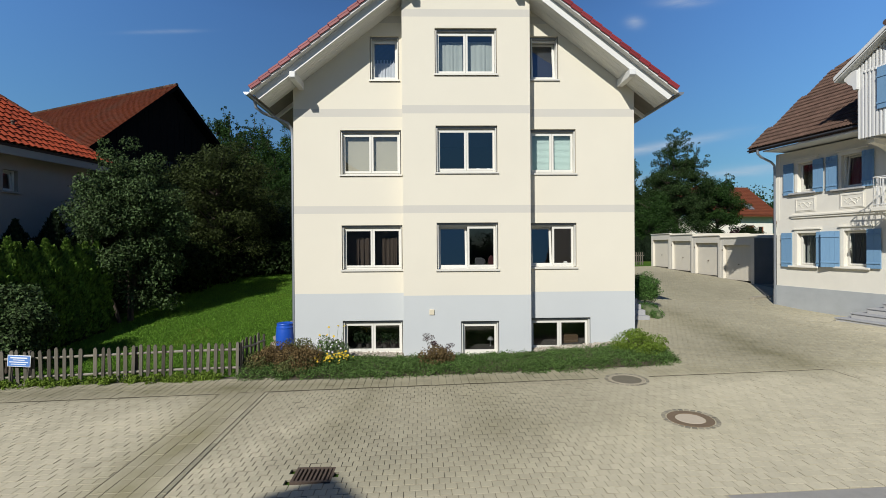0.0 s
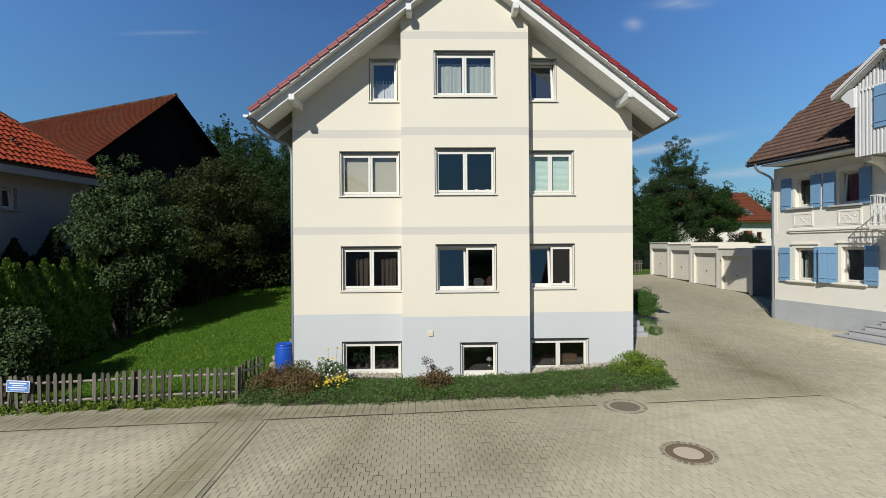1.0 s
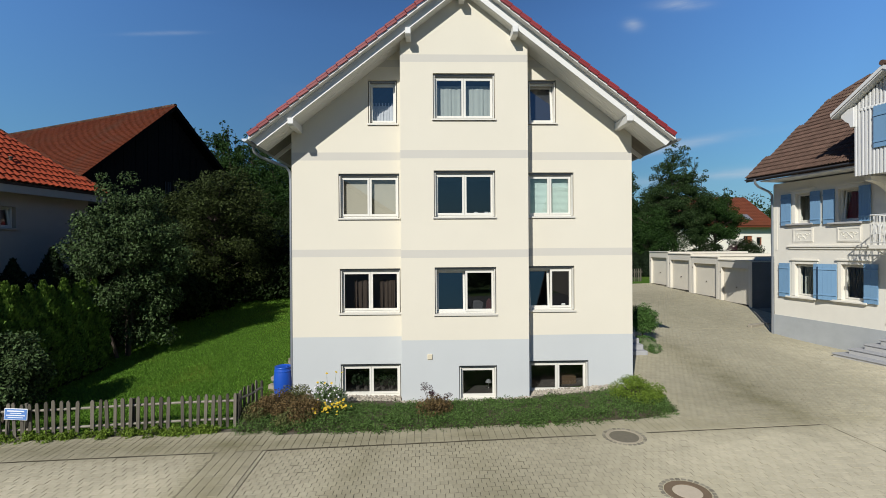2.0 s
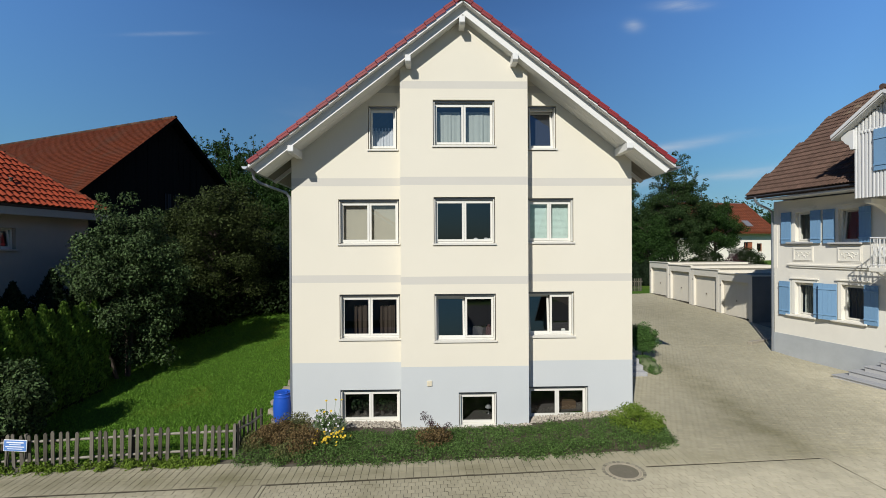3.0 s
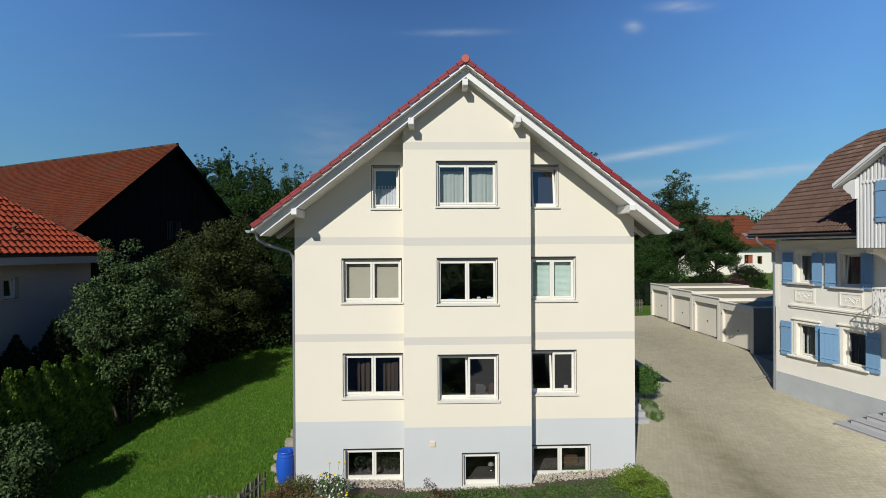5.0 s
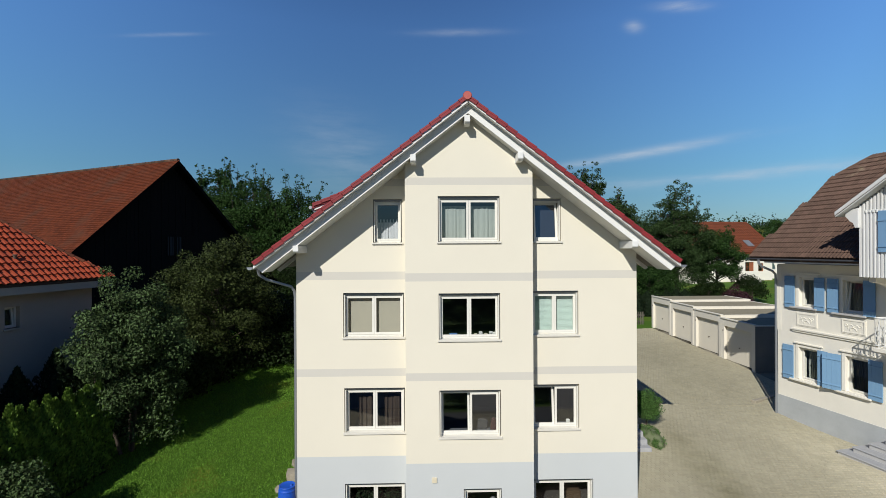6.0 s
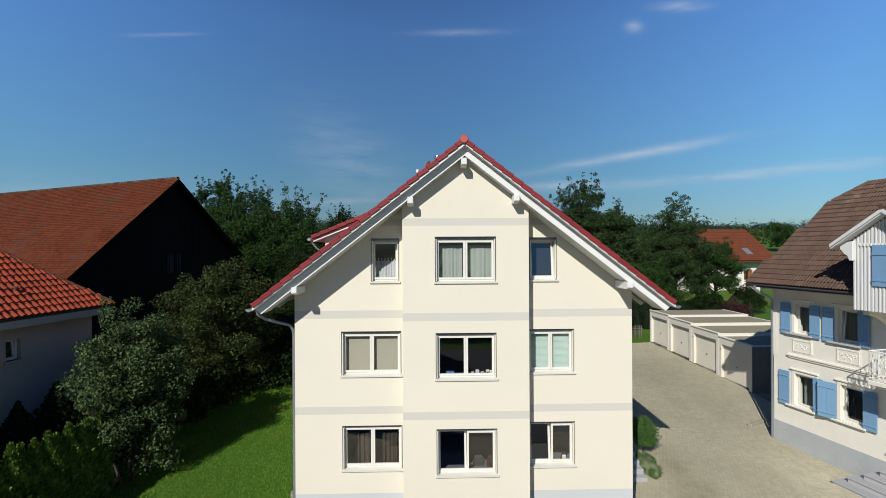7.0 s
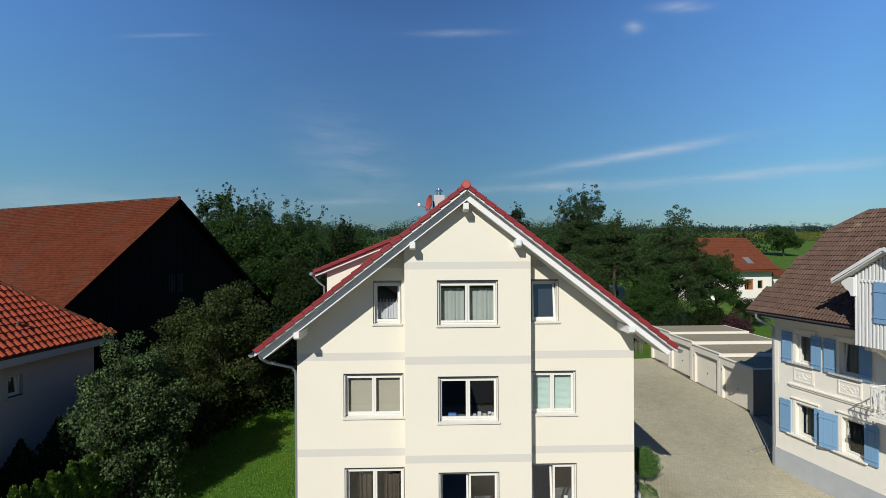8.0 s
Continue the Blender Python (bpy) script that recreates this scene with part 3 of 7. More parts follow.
for xa, xb in ((HL, HL + 0.3), (HR - 0.3, HR)):
    part("wall", boxes((xa, xb, HF + 0.3, HB, 1.59, tz(HL) - UND)), CREAM, house)
    part("wall", boxes((xa, xb, HF + 0.3, HB, -0.6, 1.59)), PLINTH, house)
wall_part("wall", house, HM, HL, HR, -0.6, 12, [], 0.30, zs=zsplit, matf=hmat, cut=roofcut, y=HB)
bm = bmesh.new()
for za in (-0.55, 1.55, 4.1, 6.85, 9.5):
    e_ = 2.75 if za > 9 else 0.0
    box(bm, HL + 0.3 + e_, HR - 0.3 - e_, HF + 0.301, HB - 0.01, za - 0.18, za)
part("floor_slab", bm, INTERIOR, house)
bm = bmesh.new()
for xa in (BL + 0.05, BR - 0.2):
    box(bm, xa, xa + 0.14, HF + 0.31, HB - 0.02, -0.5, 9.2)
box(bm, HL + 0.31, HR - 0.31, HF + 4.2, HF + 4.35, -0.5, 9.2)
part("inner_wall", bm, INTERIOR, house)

for i, h in enumerate(WL):
    window_unit(house, *h, HF, sashes=1 if i == 3 else 2)
for i, h in enumerate(WM):
    window_unit(house, *h, BF, sashes=1 if i == 3 else 2, tilted=0 if i == 2 else -1)
for i, h in enumerate(WR):
    window_unit(house, *h, HF, sashes=1 if i == 3 else 2, tilted=0 if i in (1, 3) else -1)

# roof: two slabs, white verge boards and soffit, verge tiles, ridge
EL, ER = -4.86, 6.73
for sgn, xe in ((-1, EL), (1, ER)):
    xr = xe - sgn * 0.09
    pts = [(RX, RZ - 0.10), (xr, tz(xr) - 0.10), (xr, tz(xr) - 0.24), (RX, RZ - 0.24)]
    part("roof", prism(pts, VF + 0.24, HB + 0.6), REDTILE, house)
    pts = [(RX, RZ - 0.245), (xr, tz(xr) - 0.245), (xr, tz(xr) - 0.30), (RX, RZ - 0.30)]
    part("soffit", prism(pts, VF + 0.25, HB + 0.5), SOFFITWOOD, house, "greyed boarded soffit")
    x2 = xe - sgn * 0.20
    pts = [(RX, RZ - 0.17), (xe - sgn * 0.04, tz(xe - sgn * 0.04) - 0.17), (x2, tz(x2) - 0.44), (RX, RZ - 0.44)]
    part("verge_board", prism(pts, VF + 0.20, VF + 0.235), WHITE, house, "white painted verge board")
    part("verge_batten", prism([(RX, RZ - 0.110), (xe - sgn * 0.02, tz(xe - sgn * 0.02) - 0.110), (xe - sgn * 0.02, tz(xe - sgn * 0.02) - 0.185), (RX, RZ - 0.185)], VF + 0.012, VF + 0.199), WHITE, house, "white painted verge batten")
    # tongued boards under the verge, laid along the slope
    for k in range(6):
        ya = VF + 0.238 + k * 0.127
        zl = 0.418 + 0.0015 * (k % 2)
        part("soffit_board", prism([(RX, RZ - zl), (x2, tz(x2) - zl), (x2, tz(x2) - zl - 0.018), (RX, RZ - zl - 0.018)], ya, ya + 0.122, bevel=0.003), WHITE, house)
    for k in range(3):
        ya = HF + 0.9 + 4 * k
        part("rafter", prism([(xe - sgn * 0.04, tz(xe - sgn * 0.04) - 0.30), (xe - sgn * 1.0, tz(xe - sgn * 1.0) - 0.30), (xe - sgn * 1.0, tz(xe - sgn * 1.0) - 0.42), (xe - sgn * 0.12, tz(xe - sgn * 0.12) - 0.42)], ya, ya + 0.1), WHITE, house)
    # gutter
    bm = bmesh.new()
    prof = [(0.075 * math.cos(a), 0.075 * math.sin(a)) for a in np.linspace(math.pi, 2 * math.pi, 9)]
    xg, zg = xe + sgn * 0.085, tz(xe) - 0.13
    ra = [bm.verts.new((xg + px, VF + 0.05, zg + pz)) for px, pz in prof]
    rb = [bm.verts.new((xg + px, HB + 0.5, zg + pz)) for px, pz in prof]
    rc = [bm.verts.new((xg + px * 0.93, VF + 0.05, zg + pz * 0.93)) for px, pz in prof]
    rd = [bm.verts.new((xg + px * 0.93, HB + 0.5, zg + pz * 0.93)) for px, pz in prof]
    for i in range(8):
        bm.faces.new((ra[i], ra[i + 1], rb[i + 1], rb[i]))
        bm.faces.new((rc[i], rc[i + 1], rd[i + 1], rd[i]))
    bm.faces.new(ra)
    part("gutter", bm, ZINC, house, "zinc half-round gutter")
# verge tiles, one mesh shared by all
L = 0.333
bm = bmesh.new()
box(bm, 0, L - 0.006, -0.03, 0.16, -0.055, 0.0)
box(bm, 0, L - 0.006, -0.03, 0.0, -0.125, -0.05)
for vv in bm.verts:
    vv.co.z += 0.022 * (1 - vv.co.x / L)
bmesh.ops.bevel(bm, geom=bm.edges[:], offset=0.008, segments=1, affect="EDGES", profile=0.5)
vt = bpy.data.meshes.new("verge_tile")
bm.to_mesh(vt)
bm.free()
vt.materials.append(REDTILE)
for sgn, xe in ((-1, EL), (1, ER)):
    n = int((abs(xe - RX) / ca - 0.05) / L) + 1
    for i in range(n):
        o = link("verge_tile", vt, None, house)
        dd = i * L
        xx = xe - sgn * dd * ca
        zz = tz(xe) + dd * sa + (0.045 * i / n if sgn < 0 else 0.0)
        ang = -math.degrees(math.atan(RK)) if sgn < 0 else 180 + math.degrees(math.atan(RK))
        if sgn < 0:
            o.matrix_basis = pose(xx, VF, zz, 0, ang, 0)
        else:
            o.matrix_basis = pose(xx, VF, zz, 0, 0, 0) @ Matrix(((-ca, 0, sa, 0), (0, 1, 0, 0), (sa, 0, ca, 0), (0, 0, 0, 1)))
# ridge tiles with round end
bm = bmesh.new()
for i in range(34):
    ya = VF - 0.03 + i * 0.4
    tube(bm, [(RX - 0.03, ya, RZ - 0.035), (RX - 0.03, ya + 0.41, RZ - 0.045)], [0.125, 0.112], 12)
part("ridge_tiles", bm, REDTILE, house, "half-round red ridge tiles")
bm = bmesh.new()
tube(bm, [(RX - 0.03, VF - 0.055, RZ - 0.035), (RX - 0.03, VF - 0.02, RZ - 0.035)], [0.105, 0.118], 16)
part("ridge_end", bm, mat("ridge_end_clay", (0.40, 0.085, 0.065), 0.5, var=0.08), house, "round red clay ridge end disc")
# purlin heads
for xc, w, hh in ((-3.74, 0.155, 0.21), (-0.57, 0.155, 0.23), (0.91, 0.155, 0.23), (2.36, 0.155, 0.23), (5.50, 0.17, 0.21)):
    top = tz(xc) - 0.42 if abs(xc - RX) > 0.3 else RZ - 0.52
    bm = prism([(VF + 0.10, top), (VF + 0.10, top - hh * 0.75), (VF + 0.17, top - hh), (HF + 0.2, top - hh), (HF + 0.2, top)], xc - w / 2, xc + w / 2)
    for vv in bm.verts:
        vv.co.x, vv.co.y = vv.co.y, vv.co.x
    bmesh.ops.bevel(bm, geom=bm.edges[:], offset=0.01, segments=1, affect="EDGES", profile=0.5)
    part("purlin_head", bm, WHITE, house, "white painted purlin end")
# downpipes
bm = bmesh.new()
tube(bm, [(EL - 0.085, 13.15, tz(EL) - 0.19), (EL - 0.06, 13.18, tz(EL) - 0.36), (EL + 0.12, 13.25, tz(EL) - 0.50), (HL - 0.16, 13.52, tz(EL) - 0.72), (HL - 0.075, 13.58, tz(EL) - 0.86), (HL - 0.06, 13.60, tz(EL) - 1.05), (HL - 0.06, 13.60, 1.2), (HL - 0.06, 13.60, -0.3)], 0.042, 10)
part("downpipe", bm, ZINC, house, "zinc downpipe")
# meter box on the plinth
part("vent_box", boxes((-0.10, 0.04, BF - 0.03, BF + 0.01, 1.02, 1.17), bevel=0.008), mat("beige_plastic", (0.62, 0.55, 0.40), 0.5), house, "small beige wall socket box")
# dormer on the left slope
DX, DY0, DY1 = -3.86, 16.9, 23.0
for ya in (DY0, DY1):
    part("dormer_cheek", prism([(DX, 7.55), (DX, 9.17), (-0.9, 10.38)], ya, ya + 0.15), CREAM, house)
part("dormer_wall", boxes((DX, DX + 0.2, DY0 + 0.15, DY1, 7.6, 9.17)), CREAM, house)
part("dormer_roof", prism([(-4.30, 9.17), (-0.45, 10.74), (-0.45, 10.58), (-4.30, 9.03)], DY0 - 0.26, DY1 + 0.5), REDTILE, house)
part("dormer_fascia", prism([(-4.24, 9.045), (-0.62, 10.50), (-0.62, 10.43), (-4.24, 8.975)], DY0 - 0.22, DY0 - 0.18), WHITE, house)
part("dormer_soffit", prism([(-4.24, 9.03), (-0.62, 10.49), (-0.62, 10.45), (-4.24, 8.99)], DY0 - 0.17, DY1), WHITE, house)
dlen = math.hypot(3.85, 1.57)
for i in range(int(dlen / L)):
    o = link("verge_tile", vt, None, house)
    o.matrix_basis = pose(-4.30 + i * L * 3.85 / dlen, DY0 - 0.28, 9.20 + i * L * 1.57 / dlen, 0, -math.degrees(math.atan2(1.57, 3.85)), 0)
bm = bmesh.new()
tube(bm, [(-4.38, DY0 - 0.24, 9.07), (-4.38, DY1 + 0.5, 9.07)], 0.06, 8)
tube(bm, [(-4.36, DY0 - 0.12, 9.03), (-4.15, DY0 - 0.08, 8.76), (-3.95, DY0 - 0.05, 8.6), (-3.95, DY0 - 0.05, 7.9)], 0.035, 8)
part("dormer_gutter", bm, ZINC, house)
# chimney
ch = part("chimney", boxes((0.05, 0.45, 17.0, 17.4, 10.8, 11.93), bevel=0.01), CONCRETE, house, "grey rendered chimney stack")
bm = bmesh.new()
lathe(bm, [(0.10, 11.92), (0.10, 12.06), (0.145, 12.08), (0.145, 12.10), (0.09, 12.14), (0.085, 12.18)], 16, (0.24, 17.2, 0))
part("chimney_cowl", bm, STEEL, ch, "bright steel flue cowl")
# side entrance steps and door recess
steps = []
for k in range(4):
    steps.append((6.0, 7.80 - 0.02 * k, 16.55 + 0.30 * k, 18.6, 0.1, 0.38 + 0.17 * k))
part("side_steps", boxes(*steps, bevel=0.01), STEPSTONE, house, "grey granite side entrance steps")

dish = empty("satellite_dish", pose(-0.05, 17.1, 11.62), "red satellite dish on the roof slope", "dish")
bm = bmesh.new()
prof = [(0.02 + 0.30 * t, 0.10 * t * t) for t in np.linspace(0, 1, 6)]
lathe(bm, prof + [(r, z + 0.012) for r, z in reversed(prof)], 20)
bmesh.ops.transform(bm, matrix=pose(0, 0, 0, 8, -78, 12), verts=bm.verts)
part("reflector", bm, mat("red_dish_paint", (0.30, 0.05, 0.04), 0.5), dish)
bm = bmesh.new()
tube(bm, [(-0.02, 0, -0.22), (-0.42, -0.03, -0.06)], 0.014, 6)
part("arm", bm, ZINC, dish)
part("converter", boxes((-0.50, -0.40, -0.07, 0.01, -0.11, 0.02), bevel=0.02), WHITE, dish)
bm = bmesh.new()
tube(bm, [(0.08, 0.05, -0.75), (0.08, 0.05, 0.1)], 0.025, 8)
part("mast", bm, ZINC, dish)


# ---- tiled slopes ----
def tile_verts(tw, tl, amp, lip, waves=1):
    """One wavy clay tile: its lower edge at y = 0 stands proud, its upper edge at y = tl tucks under the next."""
    us = np.linspace(0, 1, 6 if waves == 1 else 9 if waves == 2 else 3)
    wave = amp * np.maximum(np.sin(us * 2 * math.pi * max(waves, 0.25) + 0.4), -0.55)
    top, verts, faces = [], [], []
    for j, (yy, zz) in enumerate(((-0.03, lip), (tl, 0.0))):
        for u, w in zip(us, wave):
            verts.append((u * tw, yy, zz + w + amp))
    for u, w in zip(us, wave):
        verts.append((u * tw, -0.03, lip + w + amp - 0.028))
    n = len(us)
    for i in range(n - 1):
        faces.append((i, i + 1, n + i + 1, n + i))
        faces.append((2 * n + i, 2 * n + i + 1, i + 1, i))
    return verts, faces


def slope_m(o, eave, up):
    """A matrix whose x runs along the eave, y up the slope, z out of it."""
    ex = Vector(eave).normalized()
    ey = Vector(up)
    ey = (ey - ex * ey.dot(ex)).normalized()
    ez = ex.cross(ey)
    return Matrix(((ex.x, ey.x, ez.x, o[0]), (ex.y, ey.y, ez.y, o[1]), (ex.z, ey.z, ez.z, o[2]), (0, 0, 0, 1)))


def tiles(parent, m, width, height, inside, material, tw=0.30, tl=0.34, amp=0.022, lip=0.03, single=None, seed=1, name="tile", waves=1):
    """Covers a slope with tiles where inside(u, v) holds. single(u, v): which of them are objects of their own (300 at most)."""
    rnd = random.Random(seed)
    tv, tf = tile_verts(tw, tl, amp, lip, waves)
    tv = np.array(tv)
    me = bpy.data.meshes.new(name)
    me.from_pydata([tuple(p) for p in tv], [], tf)
    me.materials.append(material)
    allv, allf, count, k = [], [], 0, 0
    R = np.array(m.to_3x3())
    T = np.array(m.translation)
    for j in range(int(height / tl) + 1):
        for i in range(int(width / tw) + 1):
            u, w = i * tw, j * tl
            if not inside(u + tw / 2, w + tl / 2):
                continue
            dz = rnd.uniform(0, 0.006)
            if single and single(u, w) and count < 300:
                o = link(name, me, None, parent)
                o.matrix_basis = m @ pose(u, w, dz, rnd.uniform(-0.4, 0.4), rnd.uniform(-0.5, 0.5), rnd.uniform(-0.5, 0.5))
                count += 1
            else:
                p = tv + np.array((u + rnd.uniform(-0.004, 0.004), w + rnd.uniform(-0.008, 0.008), dz))
                allv.append(p @ R.T + T)
                allf += [tuple(a + k for a in q) for q in tf]
                k += len(tv)
    if allv:
        o = raw(name + "_field", np.concatenate(allv), allf, material, parent)
        o["kind"] = "stuff"


def caps(parent, a, b, r, material, step=0.38, name="ridge_tiles"):
    a, b = Vector(a), Vector(b)
    n = max(1, int((b - a).length / step))
    bm = bmesh.new()
    for i in range(n):
        p, q = a.lerp(b, i / n), a.lerp(b, (i + 1.04) / n)
        tube(bm, [p, q], [r * 1.08, r * 0.92], 10)
    return part(name, bm, material, parent)


# courses of tiles on the apartment house
for sgn, xe in ((-1, EL), (1, ER)):
    hl = abs(xe - RX)
    sl_ = math.hypot(hl, RK * hl)
    o_ = (xe, HB + 0.6, tz(xe) - 0.09) if sgn < 0 else (xe, VF + 0.16, tz(xe) - 0.09)
    tiles(house, slope_m(o_, (0, sgn, 0), (-sgn, 0, RK)), HB + 0.44 - VF, sl_, lambda u, w: u < HB + 0.44 - VF - 0.2 and w < sl_ - 0.1, REDTILE, 0.30, L, 0.026, 0.03, seed=31)

# ---- row of garages ----
GX = 17.45
# tone for the nearest garage's side, its shade put into the colour
SHADEFLANK = mat("flank_shade_tone", (0.17, 0.17, 0.165), 0.95, var=0.2, scale=2, fine=40, bump=0.4, big=0.2)
gy = [24.9, 27.86, 30.86, 33.86]
gtop = [3.30, 3.45, 3.60, 3.72]
for i in range(4):
    y0, y1 = gy[i], gy[i] + 2.94
    zb = g(GX, (y0 + y1) / 2) + 0.02
    zt = gtop[i]
    gar = empty("garage", pose(GX, y0, zb), "white concrete prefabricated garage with ribbed up-and-over door", "garage", "row of garages")
    H = zt - zb
    D = 6.0
    part("body", boxes((0, D, 0, 0.10, -0.5, H), (0, D, 2.84, 2.94, -0.5, H), (D - 0.1, D, 0.10, 2.84, -0.5, H), (0.0, 0.25, 0.1, 0.26, -0.5, H - 0.0), (0.0, 0.25, 2.68, 2.84, -0.5, H), (0, 0.25, 0.26, 2.68, H - 0.42, H), bevel=0.006), GARAGE, gar)
    # dark sheet over the side wall, standing in for the shade there
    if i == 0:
        part("flank", boxes((0.02, D - 0.02, -0.02, -0.001, -0.5, H - 0.04)), SHADEFLANK, gar, "garage flank with its shade put into the colour")
    part("roof_slab", boxes((0.14, D - 0.11, 0.11, 2.83, H - 0.2, H + 0.012)), ROOFFELT, gar, "grey gravelled flat roof")
    part("parapet", boxes((-0.05, 0.13, 0.0, 2.94, H + 0.001, H + 0.06), (0.131, D, 0.0, 0.10, H + 0.001, H + 0.03), (D - 0.1, D, 0.10, 2.94, H + 0.001, H + 0.03), bevel=0.008), GARAGE, gar)
    bm = bmesh.new()
    nr = 34
    zz = []
    for k in range(nr):
        ya, st = 0.27 + k * (2.40 / nr), 2.40 / nr
        zz += [(0.166, ya + 0.006), (0.166, ya + st * 0.55), (0.171, ya + st * 0.55 + 0.010), (0.171, ya + st - 0.004)]
    lo = [bm.verts.new((a, b, 0.05)) for a, b in zz]
    hi = [bm.verts.new((a, b, H - 0.43)) for a, b in zz]
    for k in range(len(zz) - 1):
        bm.faces.new((lo[k], lo[k + 1], hi[k + 1], hi[k]))
    d = part("door", bm, GARDOOR, gar, "white ribbed steel garage door")
    bm = bmesh.new()
    tube(bm, [(0.155, 1.47, 0.95), (0.11, 1.47, 0.95)], [0.035, 0.03], 8)
    part("handle", bm, IRON, d, "black door handle")
    part("lamp_plate", boxes((-0.02, 0.0, 2.74, 2.78, H - 0.75, H - 0.65)), IRON, gar)

# ---- the white house with blue shutters ----
RM = frame_m((15.15, 20.155, 0), (0.19, -0.982)) @ Matrix.Diagonal((0.964, 1, 1, 1))
rh = empty("shuttered_house", RM, "old white rendered house with blue shutters and brown tiled roof", "house")
RH_LEN, RH_W = 13.0, 7.8
# openings: (s0, s1, z0, z1)
UW = [(1.02, 1.75, 5.10, 6.30), (2.83, 3.63, 5.06, 6.30)]
LW = [(1.00, 1.86, 2.05, 3.38), (2.93, 3.80, 2.08, 3.42), (5.2, 6.2, 0.9, 3.1)]


def local_wall(name, mats, *a, **k):
    return wall_part(name, rh, mats, *a, **k)


local_wall("wall", (OLDWHITE, SOCLE), 0, RH_LEN, -0.5, 6.85, UW + LW, 0.4, zs=[1.13], matf=lambda z: 1 if z < 1.13 else 0)
part("wall", boxes((0.0, 0.35, 0.4, RH_W, 1.13, 6.85)), OLDWHITE, rh)
part("wall", prism([(0.4, 6.85), (RH_W / 2, 9.6), (RH_W - 0.4, 6.85)], 0.0, 0.35), OLDWHITE, rh).matrix_basis = Matrix(((0, 1, 0, 0), (1, 0, 0, 0), (0, 0, 1, 0), (0, 0, 0, 1)))
part("socle", boxes((-0.02, 0.36, 0.4, RH_W, -0.5, 1.13), (-0.025, RH_LEN, -0.03, -0.001, -0.5, 1.13)), SOCLE, rh, "grey cement socle")
part("wall", boxes((RH_LEN - 0.35, RH_LEN, 0.4, RH_W, -0.5, 6.85)), OLDWHITE, rh)
part("wall", boxes((0, RH_LEN, RH_W, RH_W + 0.3, -0.5, 6.85)), OLDWHITE, rh)
part("floor_slab", boxes((0.36, RH_LEN - 0.36, 0.41, RH_W, 3.75, 3.95), (0.36, RH_LEN - 0.36, 0.41, RH_W, 0.5, 0.7), (0.36, RH_LEN - 0.36, 0.41, RH_W, 6.6, 6.75)), INTERIOR, rh)
part("inner_wall", boxes((0.36, RH_LEN - 0.36, 3.6, 3.7, 0.7, 6.6)), INTERIOR, rh)
# moulded surrounds, windows, sills
for k, (s0, s1, z0, z1) in enumerate(UW + LW[:2]):
    t, pj = 0.14, 0.022
    part("surround", boxes((s0 - t, s0, -pj, 0.0, z0, z1 + t), (s1, s1 + t, -pj, 0.0, z0, z1 + t), (s0, s1, -pj, 0.0, z1, z1 + t), (s0 - t - 0.05, s1 + t + 0.05, -pj - 0.05, 0.0, z1 + t, z1 + t + 0.06), bevel=0.006), OLDWHITE, rh, "moulded plaster window surround")
    part("sill", boxes((s0 - 0.36, s1 + 0.10, -0.12, 0.0, z0 - 0.10, z0 - 0.03), (s0 - 0.32, s1 + 0.06, -0.06, 0.0, z0 - 0.14, z0 - 0.101), bevel=0.008), OLDWHITE if k > 1 else CONCRETE, rh, "projecting stone window sill")
    window_unit(rh, s0, s1, z0, z1, 0.0, sashes=1, deep=0.14, sill=False, box_h=0.0, tilted=0 if k == 1 else -1)
    cv_, cf_ = [], []
    for j in range(25):
        xx = s0 + 0.08 + (s1 - s0 - 0.16) * j / 24
        yy = 0.42 + 0.02 * math.sin(j * 1.9)
        cv_ += [(xx, yy, z0 + 0.04), (xx, yy, z1 - 0.05)]
    for j in range(24):
        cf_.append((2 * j, 2 * j + 2, 2 * j + 3, 2 * j + 1))
    raw("net_curtain", cv_, cf_, CURTAIN_GREY if k != 3 else DARKBOARD, rh, "grey net curtain behind the glass")


def shutter(x, z0, z1, w, ang=0.0, hinge=0):
    """A boarded shutter with two ledges; hinge 0: at its near edge, 1: at its far edge."""
    bm = bmesh.new()
    nb = 4
    for i in range(nb):
        box(bm, i * w / nb + 0.002, (i + 1) * w / nb - 0.002, -0.035, 0.0, 0, z1 - z0)
    bmesh.ops.translate(bm, vec=(-w if hinge else 0, 0, 0), verts=bm.verts)
    o = part("shutter", bm, BLUE, rh, "blue boarded window shutter")
    sx = -w if hinge else 0
    for zl in (0.16, z1 - z0 - 0.24):
        part("ledge", boxes((sx, sx + w, -0.058, -0.036, zl, zl + 0.06), bevel=0.006), BLUE, o)
    o.matrix_basis = pose(x, -0.05, z0, 0, 0, ang)
    return o


shutter(0.41, 5.01, 6.33, 0.46)
shutter(1.74, 5.01, 6.33, 0.42)
shutter(2.28, 5.00, 6.33, 0.45)
shutter(3.63, 5.02, 6.33, 0.41)
shutter(0.30, 1.96, 3.40, 0.50)
shutter(1.87, 2.00, 3.42, 0.40)
shutter(2.80, 2.02, 3.42, 0.64, ang=13, hinge=1)
shutter(3.79, 2.03, 3.46, 0.48)
